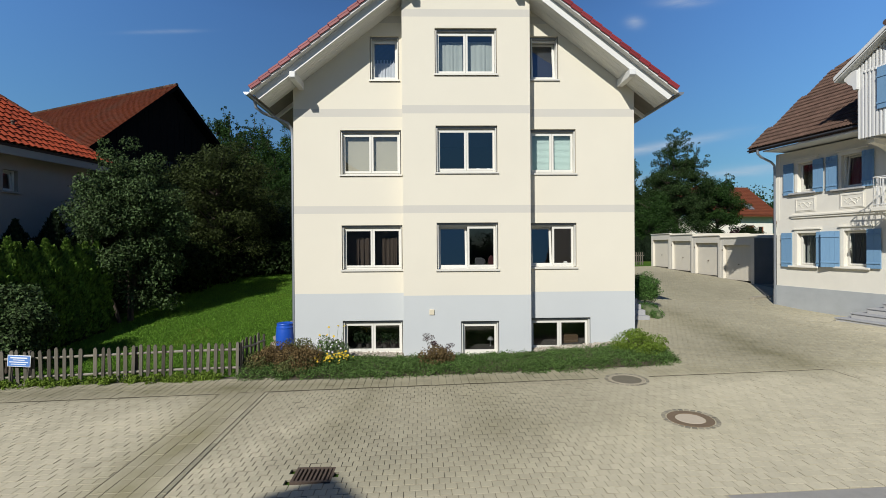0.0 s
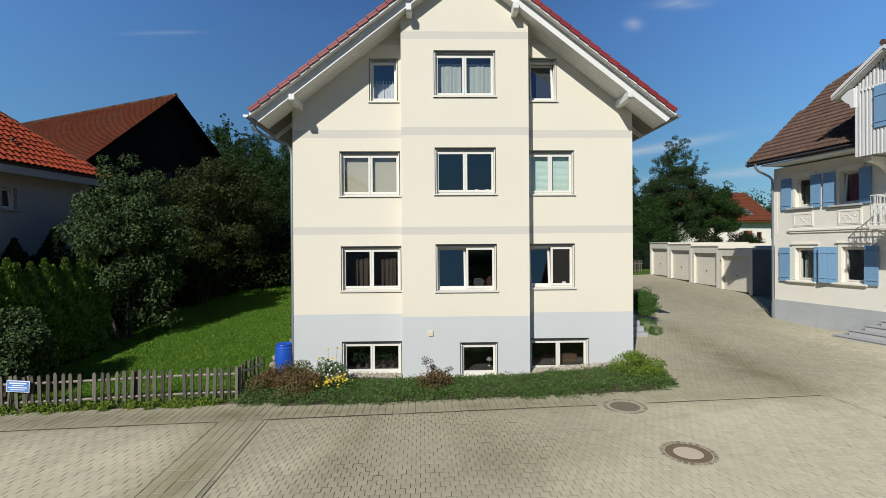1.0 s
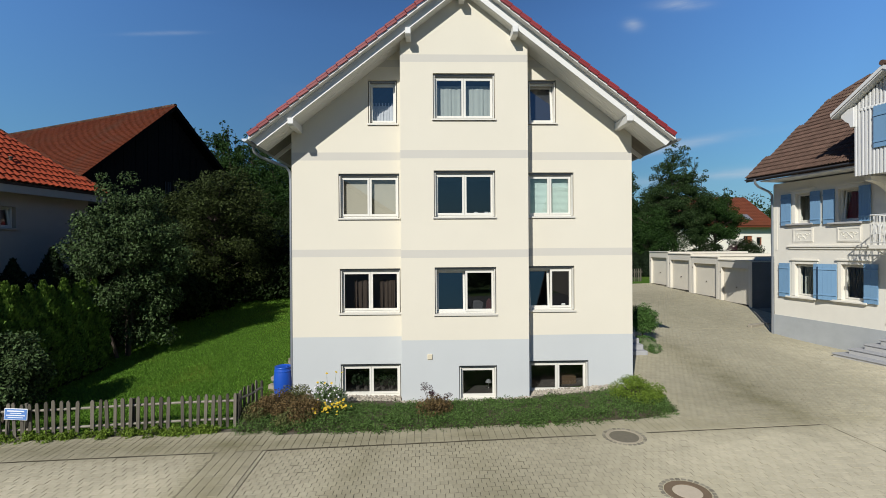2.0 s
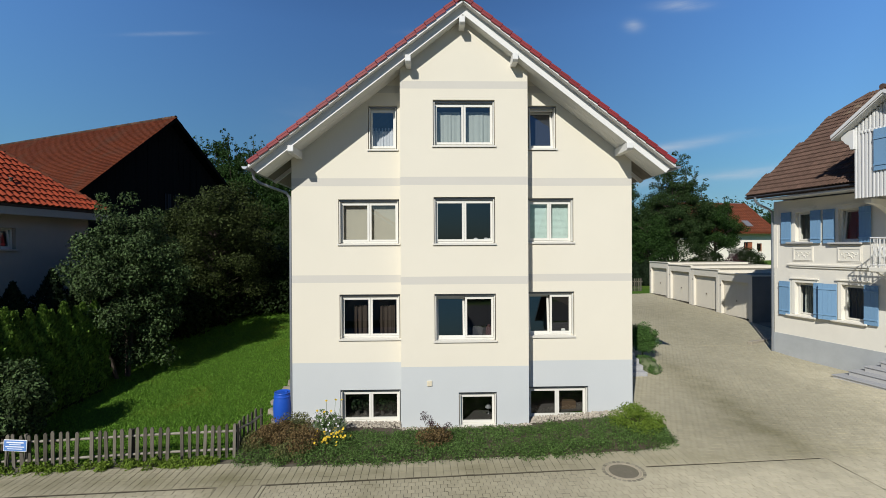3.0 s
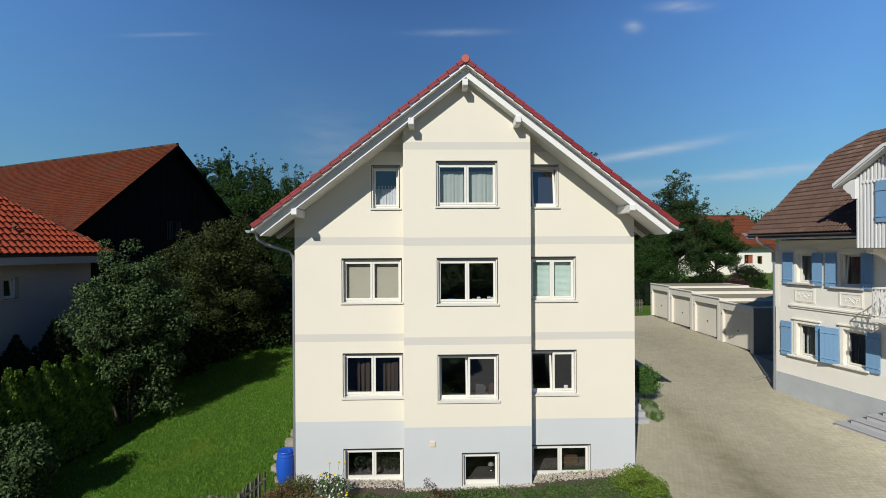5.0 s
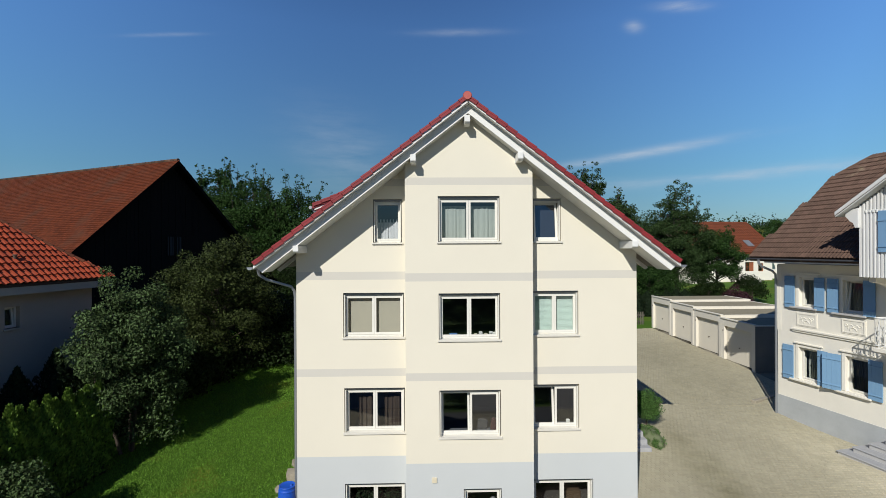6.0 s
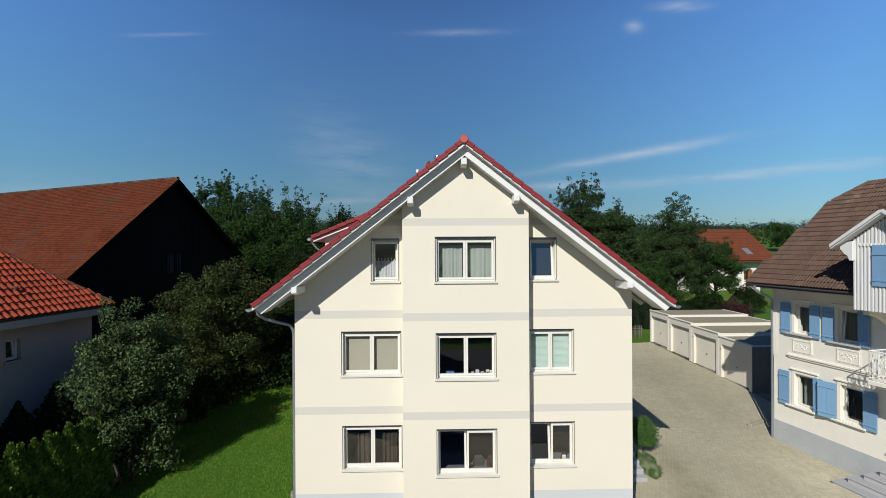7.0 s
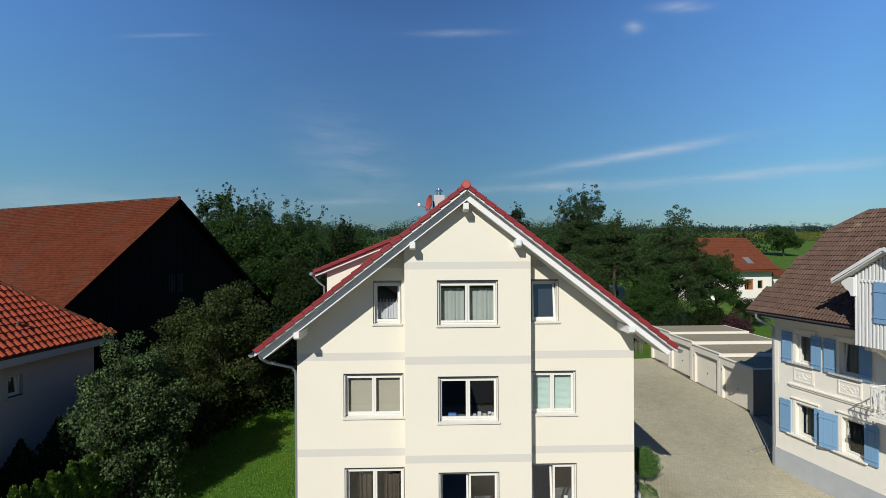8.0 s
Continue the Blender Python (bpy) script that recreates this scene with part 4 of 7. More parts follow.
# plaster panels and string course between the floors
for s0 in (0.90, 2.77):
    pn = part("panel", boxes((s0, s0 + 0.92, -0.018, 0.0, 4.26, 4.86), bevel=0.006), OLDWHITE, rh, "plaster relief panel with scrolls")
    bm = bmesh.new()
    for a in (s0 + 0.04, s0 + 0.84):
        box(bm, a, a + 0.04, -0.034, -0.019, 4.31, 4.81)
    for zz in (4.31, 4.77):
        box(bm, s0 + 0.08, s0 + 0.84, -0.034, -0.019, zz, zz + 0.04)
    part("border", bm, OLDWHITE, pn)
    bm = bmesh.new()
    for sx in (-1, 1):
        pts = [(s0 + 0.46 + sx * (0.10 + 0.10 * math.cos(a)), -0.020, 4.53 + 0.11 * math.sin(a)) for a in np.linspace(math.pi, -0.6, 9)]
        tube(bm, pts, 0.014, 6)
        pts = [(s0 + 0.46 + sx * (0.26 + 0.05 * math.cos(a)), -0.020, 4.60 + 0.05 * math.sin(a)) for a in np.linspace(0, 6, 9)]
        tube(bm, pts, 0.011, 6)
    pts = [(s0 + 0.46 + 0.12 * math.cos(a), -0.020, 4.42 + 0.10 * math.sin(a)) for a in np.linspace(0, math.pi, 8)]
    tube(bm, pts, 0.017, 6)
    part("scroll", bm, OLDWHITE, pn)
part("string_course", boxes((0.70, 4.9, -0.09, 0.0, 4.08, 4.16), (0.74, 4.9, -0.05, 0.0, 4.00, 4.08), bevel=0.01), OLDWHITE, rh, "projecting string course")
part("corner_pilaster", boxes((-0.012, 0.16, -0.012, 0.0, 3.95, 6.8)), OLDWHITE, rh)
# main roof: eave 0.95 m out, slope 41 degrees, half hip at the far gable
EZ, OV, SK = 7.13, 0.95, 0.9067
RQ = 3.87
ridge_z = EZ + SK * (RQ + OV)
VS, VSE = 0.13, -0.52        # the verge flares out towards the eave
HIPS, HIPZ = 0.94, ridge_z - 0.70
hq = RQ - 0.70 / SK
bm = bmesh.new()


def slab(bm, pts, th):
    a = [bm.verts.new(p) for p in pts]
    b = [bm.verts.new((p[0], p[1], p[2] - th)) for p in pts]
    bm.faces.new(a)
    bm.faces.new(b[::-1])
    for i in range(len(pts)):
        j = (i + 1) % len(pts)
        bm.faces.new((a[i], b[i], b[j], a[j]))


slab(bm, [(VSE, -OV, EZ), (RH_LEN + 0.5, -OV, EZ), (RH_LEN + 0.5, RQ, ridge_z), (VS + HIPS, RQ, ridge_z), (VS, hq, HIPZ)], 0.16)
slab(bm, [(VS, 2 * RQ + OV, EZ), (VS, 2 * RQ - hq, HIPZ), (VS + HIPS, RQ, ridge_z), (RH_LEN + 0.5, RQ, ridge_z), (RH_LEN + 0.5, 2 * RQ + OV, EZ)], 0.16)
slab(bm, [(VS, hq, HIPZ), (VS + HIPS, RQ, ridge_z), (VS, 2 * RQ - hq, HIPZ)], 0.14)
part("roof", bm, BROWNTILE, rh)
part("soffit", boxes((VS + 0.05, RH_LEN, -OV + 0.05, 0.35, EZ - 0.22, EZ - 0.165)), WHITE, rh, "white boarded eaves")
sl = math.hypot(RQ + OV, ridge_z - EZ)


def in_main(u, w):
    q = w / sl * (RQ + OV) - OV
    u += VSE - VS
    return u + VS < RH_LEN + 0.4 and w < sl and (u > (VSE - VS) * (hq - q) / (hq + OV) - 0.03 if q < hq else u > (q - hq) / (RQ - hq) * HIPS - 0.05)


tiles(rh, slope_m((VSE, -OV - 0.02, EZ + 0.02), (1, 0, 0), (0, RQ + OV, ridge_z - EZ)), RH_LEN + 0.5, sl, in_main, BROWNTILE, 0.27, 0.300, 0.024, 0.032, waves=2, single=lambda u, w: u < 5.0, seed=3, name="roof_tile")
tiles(rh, slope_m((RH_LEN + 0.5, 2 * RQ + OV + 0.02, EZ + 0.02), (-1, 0, 0), (0, -RQ - OV, ridge_z - EZ)), RH_LEN + 0.5, sl, lambda u, w: u < RH_LEN - 0.6 and w < sl - 0.45, BROWNTILE, 0.60, 0.69, 0.02, 0.03, seed=4)
caps(rh, (VS + HIPS, RQ, ridge_z - 0.01), (RH_LEN + 0.4, RQ, ridge_z - 0.01), 0.085, BROWNTILE)
caps(rh, (VS, hq, HIPZ - 0.01), (VS + HIPS, RQ, ridge_z), 0.08, BROWNTILE)
bm = bmesh.new()
tube(bm, [(VSE - 0.03, -OV - 0.03, EZ - 0.06), (4.4, -OV - 0.04, EZ - 0.07)], 0.036, 10)
part("gutter", bm, DULLZINC, rh, "zinc eaves gutter")
bm = bmesh.new()
tube(bm, [(0.0, -OV - 0.06, EZ - 0.09), (0.0, -OV - 0.04, EZ - 0.26), (-0.02, -OV + 0.15, EZ - 0.40), (-0.03, -0.25, EZ - 0.60), (-0.03, -0.08, EZ - 0.75), (-0.04, -0.055, EZ - 1.0), (-0.04, -0.055, 0.9)], 0.05, 10)
tube(bm, [(-0.04, -0.055, 0.95), (-0.04, -0.055, 0.2)], 0.06, 10)
part("downpipe", bm, ZINC, rh, "zinc downpipe")
# the projecting timber gable
GP, G0, G1 = -1.28, 4.42, 6.70
GC = (G0 + G1) / 2
gb, ge, gk = 6.52, 8.84, 0.67
GO, GV = 0.56, 0.35      # how far the small roof stands out sideways and forwards
gtopz = ge + gk * (GC - G0 + GO)
w = 0.115
n = int((G1 - G0) / w)
for i in range(n):
    s = G0 + i * w
    top = ge + gk * (max(0.0, min(s - G0, G1 - s - w)) + GO) - 0.20
    if i < 26:
        bm = prism([(s, gb), (s + w * 0.6, gb), (s + w * 0.6, top), (s, top)], GP - 0.03, GP, bevel=0.008)
        part("cladding_board", bm, WHITE, rh)
        part("cladding_board", prism([(s + w * 0.6, gb + 0.02), (s + w, gb + 0.02), (s + w, top), (s + w * 0.6, top)], GP, GP + 0.02), WHITE, rh)
    else:
        part("cladding_board", prism([(s, gb), (s + w, gb), (s + w, top), (s, top)], GP, GP + 0.02), WHITE, rh)
part("gable_body", boxes((G0 + 0.02, G1, GP + 0.03, 2.2, gb + 0.06, ge - 0.05)), WHITE, rh)
part("gable_body", prism([(G0 + 0.02, ge - 0.05), (GC, gtopz - 0.25), (G1, ge - 0.05)], GP + 0.03, 2.2), WHITE, rh)
bm = bmesh.new()
i = 0
s = GP + 0.04
while s < -0.2:
    box(bm, G0 - 0.012, G0 + 0.018, s, s + 0.07, gb, ge - 0.06)
    s += 0.115
part("side_boards", bm, WHITE, rh)
part("drip_scallops", boxes(*[(G0 + 0.2 + 0.115 * k, G0 + 0.27 + 0.115 * k, GP - 0.05, GP - 0.031, 8.72, 8.82) for k in range(17)], bevel=0.01), WHITE, rh)
for sgn, sa_, sb_ in ((-1, G0 - GO, GC), (1, G1 + GO, GC)):
    pts = [(sa_, ge), (sb_, gtopz), (sb_, gtopz - 0.17), (sa_, ge - 0.17)]
    part("gable_roof", prism(pts, GP - GV, 3.0), BROWNTILE, rh)
    part("verge_board", prism([(sa_, ge - 0.03), (sb_, gtopz - 0.03), (sb_, gtopz - 0.16), (sa_ , ge - 0.15)], GP - GV - 0.03, GP - GV - 0.001), WHITE, rh)
    part("gable_soffit", prism([(sa_, ge - 0.171), (sb_, gtopz - 0.171), (sb_, gtopz - 0.21), (sa_, ge - 0.21)], GP - GV + 0.005, GP + 0.1), WHITE, rh)
gl = math.hypot(GC - G0 + GO, gtopz - ge)
tiles(rh, slope_m((G0 - GO - 0.02, 3.0, ge + 0.02), (0, -1, 0), (GC - G0 + GO, 0, gtopz - ge)), 3.0 - GP + GV, gl, lambda u, w: u < 2.70 - GP + GV and w < gl - 0.1, BROWNTILE, 0.27, 0.300, 0.024, 0.032, waves=2, seed=5)
for s, d_ in ((G0, -1), (G1, 1)):
    pts = [(s + d_ * 0.38, 8.62), (s + d_ * 0.38, 8.84), (s - d_ * 0.06, 8.90), (s - d_ * 0.06, 8.22), (s + d_ * 0.06, 8.22), (s + d_ * 0.10, 8.40), (s + d_ * 0.24, 8.46), (s + d_ * 0.28, 8.56)]
    part("console", prism(pts, GP - 0.14, GP + 0.08, bevel=0.012), WHITE, rh, "carved white roof console")
bm = bmesh.new()
tube(bm, [(GC, GP - GV - 0.05, gtopz + 0.03), (GC, 3.0, gtopz + 0.03)], 0.09, 10)
part("ridge_tiles", bm, BROWNTILE, rh)
sh = part("shutter", boxes((5.06, 5.62, GP - 0.075, GP - 0.035, 7.38, 8.76), bevel=0.006), BLUE, rh, "blue gable window shutter")
for zl in (7.55, 8.42):
    part("ledge", boxes((5.06, 5.62, GP - 0.095, GP - 0.076, zl, zl + 0.06)), BLUE, sh)
# curved brackets below the gable
for s in (G0 + 0.15, G1 - 0.37):
    pts = [(0.0, 6.5), (GP + 0.2, 6.5), (GP + 0.2, 6.36)] + [(GP + 0.25 + 1.2 * math.sin(a), 6.34 - 1.1 * (1 - math.cos(a))) for a in np.linspace(0.1, 1.35, 8)] + [(0.0, 5.45)]
    q = prism(pts, s, s + 0.22)
    for vv in q.verts:
        vv.co.x, vv.co.y = vv.co.y, vv.co.x
    part("gable_bracket", q, OLDWHITE, rh, "curved white bracket under the gable")
# balcony with wrought rail
B0, B1, BP = 4.78, 9.0, -1.20
bal = part("balcony", boxes((B0, B1, BP, 0.0, 4.02, 4.16), bevel=0.01), OLDWHITE, rh, "white balcony slab")
bm = bmesh.new()
tube(bm, [(B0 + 0.03, BP + 0.04, 5.16), (B1, BP + 0.04, 5.16)], 0.022, 8)
tube(bm, [(B0 + 0.03, BP + 0.04, 4.24), (B1, BP + 0.04, 4.24)], 0.016, 8)
tube(bm, [(B0 + 0.03, BP + 0.04, 5.16), (B0 + 0.03, -0.02, 5.16)], 0.022, 8)
tube(bm, [(B0 + 0.03, BP + 0.04, 4.24), (B0 + 0.03, -0.02, 4.24)], 0.016, 8)
part("rail", bm, WHITE, bal, "white wrought-iron balcony rail")
bm = bmesh.new()
for k in range(28):
    s = B0 + 0.03 + k * 0.145
    box(bm, s - 0.008, s + 0.008, BP + 0.032, BP + 0.048, 4.16, 5.16)
    pts = [(s + 0.072 + 0.055 * math.cos(a), BP + 0.04, 4.70 + 0.17 * math.sin(a)) for a in np.linspace(0, 6.2, 11)]
    tube(bm, pts, 0.008, 5)
for k in range(8):
    y = BP + 0.04 + k * 0.15
    box(bm, B0 + 0.022, B0 + 0.038, y - 0.008, y + 0.008, 4.16, 5.16)
    pts = [(B0 + 0.03, y + 0.075 + 0.055 * math.cos(a), 4.70 + 0.17 * math.sin(a)) for a in np.linspace(0, 6.2, 11)]
    tube(bm, pts, 0.008, 5)
part("balusters", bm, WHITE, bal)
bm = bmesh.new()
tube(bm, [(B0 + 0.1, BP + 0.15, 4.02), (B0 + 0.1, -0.5, 3.75), (B0 + 0.1, -0.03, 3.3)], 0.025, 6)
part("stay", bm, WHITE, bal)
# entrance steps running along the wall
for k in range(4):
    s, q, zt = 3.74 + 0.25 * k, -1.50 + 0.38 * k, 0.30 + 0.185 * k
    o = part("step", boxes((s + 0.03, 9.0, q + 0.03, -0.04, -0.1, zt - 0.045), bevel=0.01), CONCRETE, rh, "worn concrete entrance step")
    part("tread", boxes((s, 9.0, q, -0.04, zt - 0.044, zt), bevel=0.008), STEPSTONE, o)
bm = bmesh.new()
tube(bm, [(4.55, -0.06, 1.45), (4.62, -0.10, 1.46), (5.2, -0.10, 1.62), (6.0, -0.10, 1.9)], 0.018, 6)
part("handrail", bm, IRON, rh, "thin iron handrail")

# ---- the grey house with orange hipped roof ----
LM = frame_m((-13.97, 19.38, 0), (0.156, 0.988))
lh = empty("hipped_house", LM, "grey roughcast house with orange tiled hipped roof", "house")
LL, LWD, LE = 11.0, 9.5, 6.46
win = [(-3.35, -2.85, 4.93, 5.66)]
wall_part("wall", lh, HOUSEGREY, -LL, 0, -0.5, LE + 0.15, win, 0.35, y=0.0)
part("wall", boxes((-0.35, 0, 0.35, LWD, -0.5, LE + 0.1)), HOUSEGREY, lh)
part("wall", boxes((-LL, -LL + 0.35, 0.35, LWD, -0.5, LE + 0.1), (-LL, 0, LWD, LWD + 0.3, -0.5, LE + 0.1)), HOUSEGREY, lh)
part("floor_slab", boxes((-LL + 0.36, -0.36, 0.36, LWD - 0.01, 3.8, 4.0), (-LL + 0.36, -0.36, 0.36, LWD - 0.01, 6.2, 6.35)), INTERIOR, lh)
window_unit(lh, -3.35, -2.85, 4.93, 5.66, 0.0, sashes=1, deep=0.16, sill=False, box_h=0.0, tilted=0)
part("sill", boxes((-3.42, -2.78, -0.07, 0.16, 4.86, 4.93), bevel=0.008), HOUSEGREY, lh)
OVL, LK = 0.5, 0.90
ROOFBOARD = mat("dark_roof_boarding", (0.05, 0.035, 0.028), 0.9)
rise = LK * (LWD / 2 + OVL)
EAVEPAINT = mat("cream_eaves_paint", (0.33, 0.32, 0.28), 0.8)
part("soffit", boxes((-LL - OVL + 0.04, OVL - 0.04, -OVL + 0.051, 0.0, LE - 0.10, LE - 0.02)), EAVEPAINT, lh)
part("fascia_board", boxes((OVL - 0.05, OVL - 0.02, -OVL + 0.05, LWD, LE - 0.36, LE + 0.02)), EAVEPAINT, lh)
part("fascia_board", boxes((-LL - OVL + 0.02, OVL - 0.02, -OVL + 0.02, -OVL + 0.05, LE - 0.36, LE + 0.02)), EAVEPAINT, lh, "pale painted boxed eaves")
half = LWD / 2 + OVL
bm = bmesh.new()
A_, B_, C_, D_ = (-LL - OVL, -OVL, LE), (OVL, -OVL, LE), (OVL, LWD + OVL, LE), (-LL - OVL, LWD + OVL, LE)
P_, Q_ = (OVL - half, LWD / 2, LE + rise), (-LL - OVL + half, LWD / 2, LE + rise)
slab(bm, [A_, B_, P_, Q_], 0.1)
slab(bm, [B_, C_, P_], 0.1)
slab(bm, [C_, D_, Q_, P_], 0.1)
slab(bm, [D_, A_, Q_], 0.1)
part("roof", bm, ROOFBOARD, lh)
sl2 = math.hypot(half, rise)
W2 = LL + 2 * OVL
tiles(lh, slope_m((-LL - OVL, -OVL - 0.03, LE + 0.01), (1, 0, 0), (0, half, rise)), W2, sl2, lambda u, w: w < sl2 and w / sl2 * half - 0.05 < u < W2 - w / sl2 * half + 0.02, ORANGE, 0.235, 0.33, 0.036, 0.045, single=lambda u, w: u > W2 - 7.0, seed=6, name="roof_tile")
tiles(lh, slope_m((OVL + 0.03, -OVL, LE + 0.01), (0, 1, 0), (-half, 0, rise)), 2 * half, sl2, lambda u, w: w < sl2 and w / sl2 * half < u < 2 * half - w / sl2 * half, ORANGE, 0.235, 0.33, 0.036, 0.045, seed=7)
# hip and ridge tiles, darker and browner than the slopes
hipcap = mat("dark_hip_tile", (0.150, 0.045, 0.018), 0.85, var=0.3, bump=0.2, island=0.2)
caps(lh, (OVL, -OVL, LE + 0.05), (P_[0], P_[1], P_[2] + 0.05), 0.085, hipcap, name="hip_tiles")
caps(lh, (P_[0], P_[1], P_[2] + 0.05), (Q_[0], Q_[1], Q_[2] + 0.05), 0.12, hipcap)
bm = bmesh.new()
tube(bm, [(0, 0, -0.05), (0, -0.03, 0.16)], [0.055, 0.05], 10)
tube(bm, [(0, -0.03, 0.16), (0, -0.03, 0.20)], [0.075, 0.07], 10)
vent = part("roof_vent", bm, IRON, lh, "dark roof vent pipe")
vent.matrix_basis = pose(-2.75, 0.33, LE + LK * (0.33 + OVL) + 0.05)

# ---- the dark barn ----
BM_ = frame_m((-16.15, 30.06, 0), (0.41, 0.912))
barn = empty("barn", BM_, "large dark timber barn with weathered red tiled roof", "barn")
BZ, BH, BK, BD = 13.35, 9.3, 0.945, 27.0
BARNRIDGE = mat("lichened_ridge_tile", (0.075, 0.040, 0.024), 0.95, var=0.4, scale=5, bump=0.3, island=0.5)
rndb = random.Random(5)
bw = 0.24
nbd = int(2 * 8.7 / bw)
for i in range(nbd):
    s = -8.7 + i * bw
    top = BZ - 0.35 - BK * max(abs(s), abs(s + bw))
    zlow = -0.5
    off = rndb.uniform(0, 0.02)
    part("board", boxes((s + 0.006, s + bw - 0.006, 0.55 - off, 0.59 - off, zlow, top)), DARKWOOD, barn)
part("backing", prism([(-8.75, -0.5), (8.75, -0.5), (8.75, BZ - 0.4 - BK * 8.75), (0, BZ - 0.4), (-8.75, BZ - 0.4 - BK * 8.75)], 0.60, 0.7), DARKWOOD, barn)
GREYED = mat("greyed_boards", (0.032, 0.030, 0.030), 0.95, var=0.4, spec=0.1, island=0.5, stretch=(1, 1, 0.05))
hatch = part("loft_hatch", boxes((-0.42, 0.58, 0.50, 0.535, 7.2, 8.5)), DARKWOOD, barn)
for k in range(6):
    if k != 3:
        part("hatch_board", boxes((-0.40 + 0.165 * k, -0.40 + 0.165 * k + (0.12 if k % 2 else 0.07), 0.475, 0.499, 7.25, 8.45)), GREYED, hatch)
for s_, za, zb_ in ((0.9, 9.6, 11.0), (1.45, 8.6, 10.9), (1.9, 8.8, 10.3), (0.55, 10.0, 11.2)):
    part("patch_board", boxes((s_, s_ + 0.09, 0.49, 0.515, za, zb_)), DARKWOOD, barn)
for sgn in (-1, 1):
    part("side_wall", boxes((sgn * 8.6 - 0.1, sgn * 8.6 + 0.1, 0.7, BD, -0.5, BZ - 0.4 - BK * 8.75)), DARKWOOD, barn)
    pts = [(0, BZ - 0.05), (sgn * BH, BZ - 0.05 - BK * BH), (sgn * BH, BZ - 0.25 - BK * BH), (0, BZ - 0.25)]
    part("roof", prism(pts, 0.0, BD), BARNTILE, barn)
    part("soffit", prism([(0, BZ - 0.255), (sgn * BH, BZ - 0.255 - BK * BH), (sgn * BH, BZ - 0.29 - BK * BH), (0, BZ - 0.29)], 0.0, BD), DARKWOOD, barn)
    part("verge_board", prism([(0, BZ - 0.04), (sgn * BH, BZ - 0.04 - BK * BH), (sgn * BH, BZ - 0.30 - BK * BH), (0, BZ - 0.30)], -0.04, -0.001), DARKWOOD, barn)
part("back_wall", boxes((-8.7, 8.7, BD - 0.5, BD - 0.3, -0.5, 5.0)), DARKWOOD, barn)
bl = math.hypot(BH, BK * BH)
tiles(barn, slope_m((-BH, BD, BZ - BK * BH - 0.04), (0, -1, 0), (BH, 0, BK * BH)), BD, bl, lambda u, w: w < bl - 0.1, BARNTILE, 0.19, 0.175, 0.006, 0.026, seed=8, waves=0)
tiles(barn, slope_m((BH, 0, BZ - BK * BH - 0.04), (0, 1, 0), (-BH, 0, BK * BH)), BD, bl, lambda u, w: w < bl - 0.1, BARNTILE, 0.48, 0.64, 0.014, 0.03, seed=9)
caps(barn, (0, 0, BZ - 0.03), (0, BD, BZ - 0.03), 0.10, BARNRIDGE, step=0.30)
bm = bmesh.new()
zz = BZ - BK * BH - 0.12
tube(bm, [(BH + 0.06, 0.0, zz), (BH + 0.06, BD, zz)], 0.07, 8)
tube(bm, [(BH + 0.06, 0.3, zz - 0.05), (BH - 0.2, 0.45, zz - 0.5), (BH - 0.5, 0.45, zz - 0.7), (8.75, 0.45, zz - 1.2), (8.75, 0.45, 0.5)], 0.05, 8)
part("gutter", bm, ZINC, barn)

# ---- the far house with a red roof ----
FM = frame_m((40.6, 63.4, -0.99), (0.985, 0.17)) @ Matrix.Diagonal((1.1, 1.1, 1.1, 1))
fh = empty("far_house", FM, "white house with red tiled roof and skylight beyond the garden", "house")
FR = 7.0        # where the ridge ends
FW = [(2.75, 4.05, 3.75, 5.95), (4.68, 5.44, 4.75, 5.78)]
wall_part("wall", fh, OLDWHITE, -5.0, 6.8, 0.5, 7.3, FW, 0.3)
part("wall", boxes((6.5, 6.8, 0.3, 8.0, 0.5, 7.3), (-5.0, -4.7, 0.3, 8.0, 0.5, 7.3), (-5, 6.8, 8.0, 8.3, 0.5, 7.3)), OLDWHITE, fh)
fdoor = part("door", boxes((3.45, 4.05, 0.1, 0.16, 3.7, 5.95), (2.75, 3.44, 0.12, 0.16, 3.7, 4.7)), REDDOOR, fh, "red-brown glazed front door")
part("door_pane", boxes((2.80, 3.40, 0.125, 0.15, 4.72, 5.9)), GLASS, fdoor)
part("door_bars", boxes((2.75, 2.80, 0.09, 0.12, 4.7, 5.95), (3.08, 3.12, 0.09, 0.12, 4.7, 5.95), (2.80, 3.44, 0.09, 0.118, 5.3, 5.35)), REDDOOR, fdoor)
part("window", boxes((4.68, 5.44, 0.12, 0.16, 4.75, 5.78)), GLASS, fh)
part("window_frame", boxes((4.68, 4.76, 0.06, 0.11, 4.75, 5.78), (5.36, 5.44, 0.06, 0.11, 4.75, 5.78), (4.76, 5.36, 0.06, 0.11, 4.75, 4.82), (4.76, 5.36, 0.06, 0.11, 5.71, 5.78)), REDDOOR, fh)
part("inner_wall", boxes((-4.6, 6.2, 2.5, 2.6, 2.0, 6.3)), INTERIOR, fh)
bm = bmesh.new()
slab(bm, [(-6.0, -0.9, 7.2), (7.15, -0.9, 7.2), (FR, 4.0, 11.15), (-6.0, 4.0, 11.15)], 0.2)
slab(bm, [(7.15, 8.9, 7.2), (-6.0, 8.9, 7.2), (-6.0, 4.0, 11.15), (FR, 4.0, 11.15)], 0.2)
part("roof", bm, FARTILE, fh)
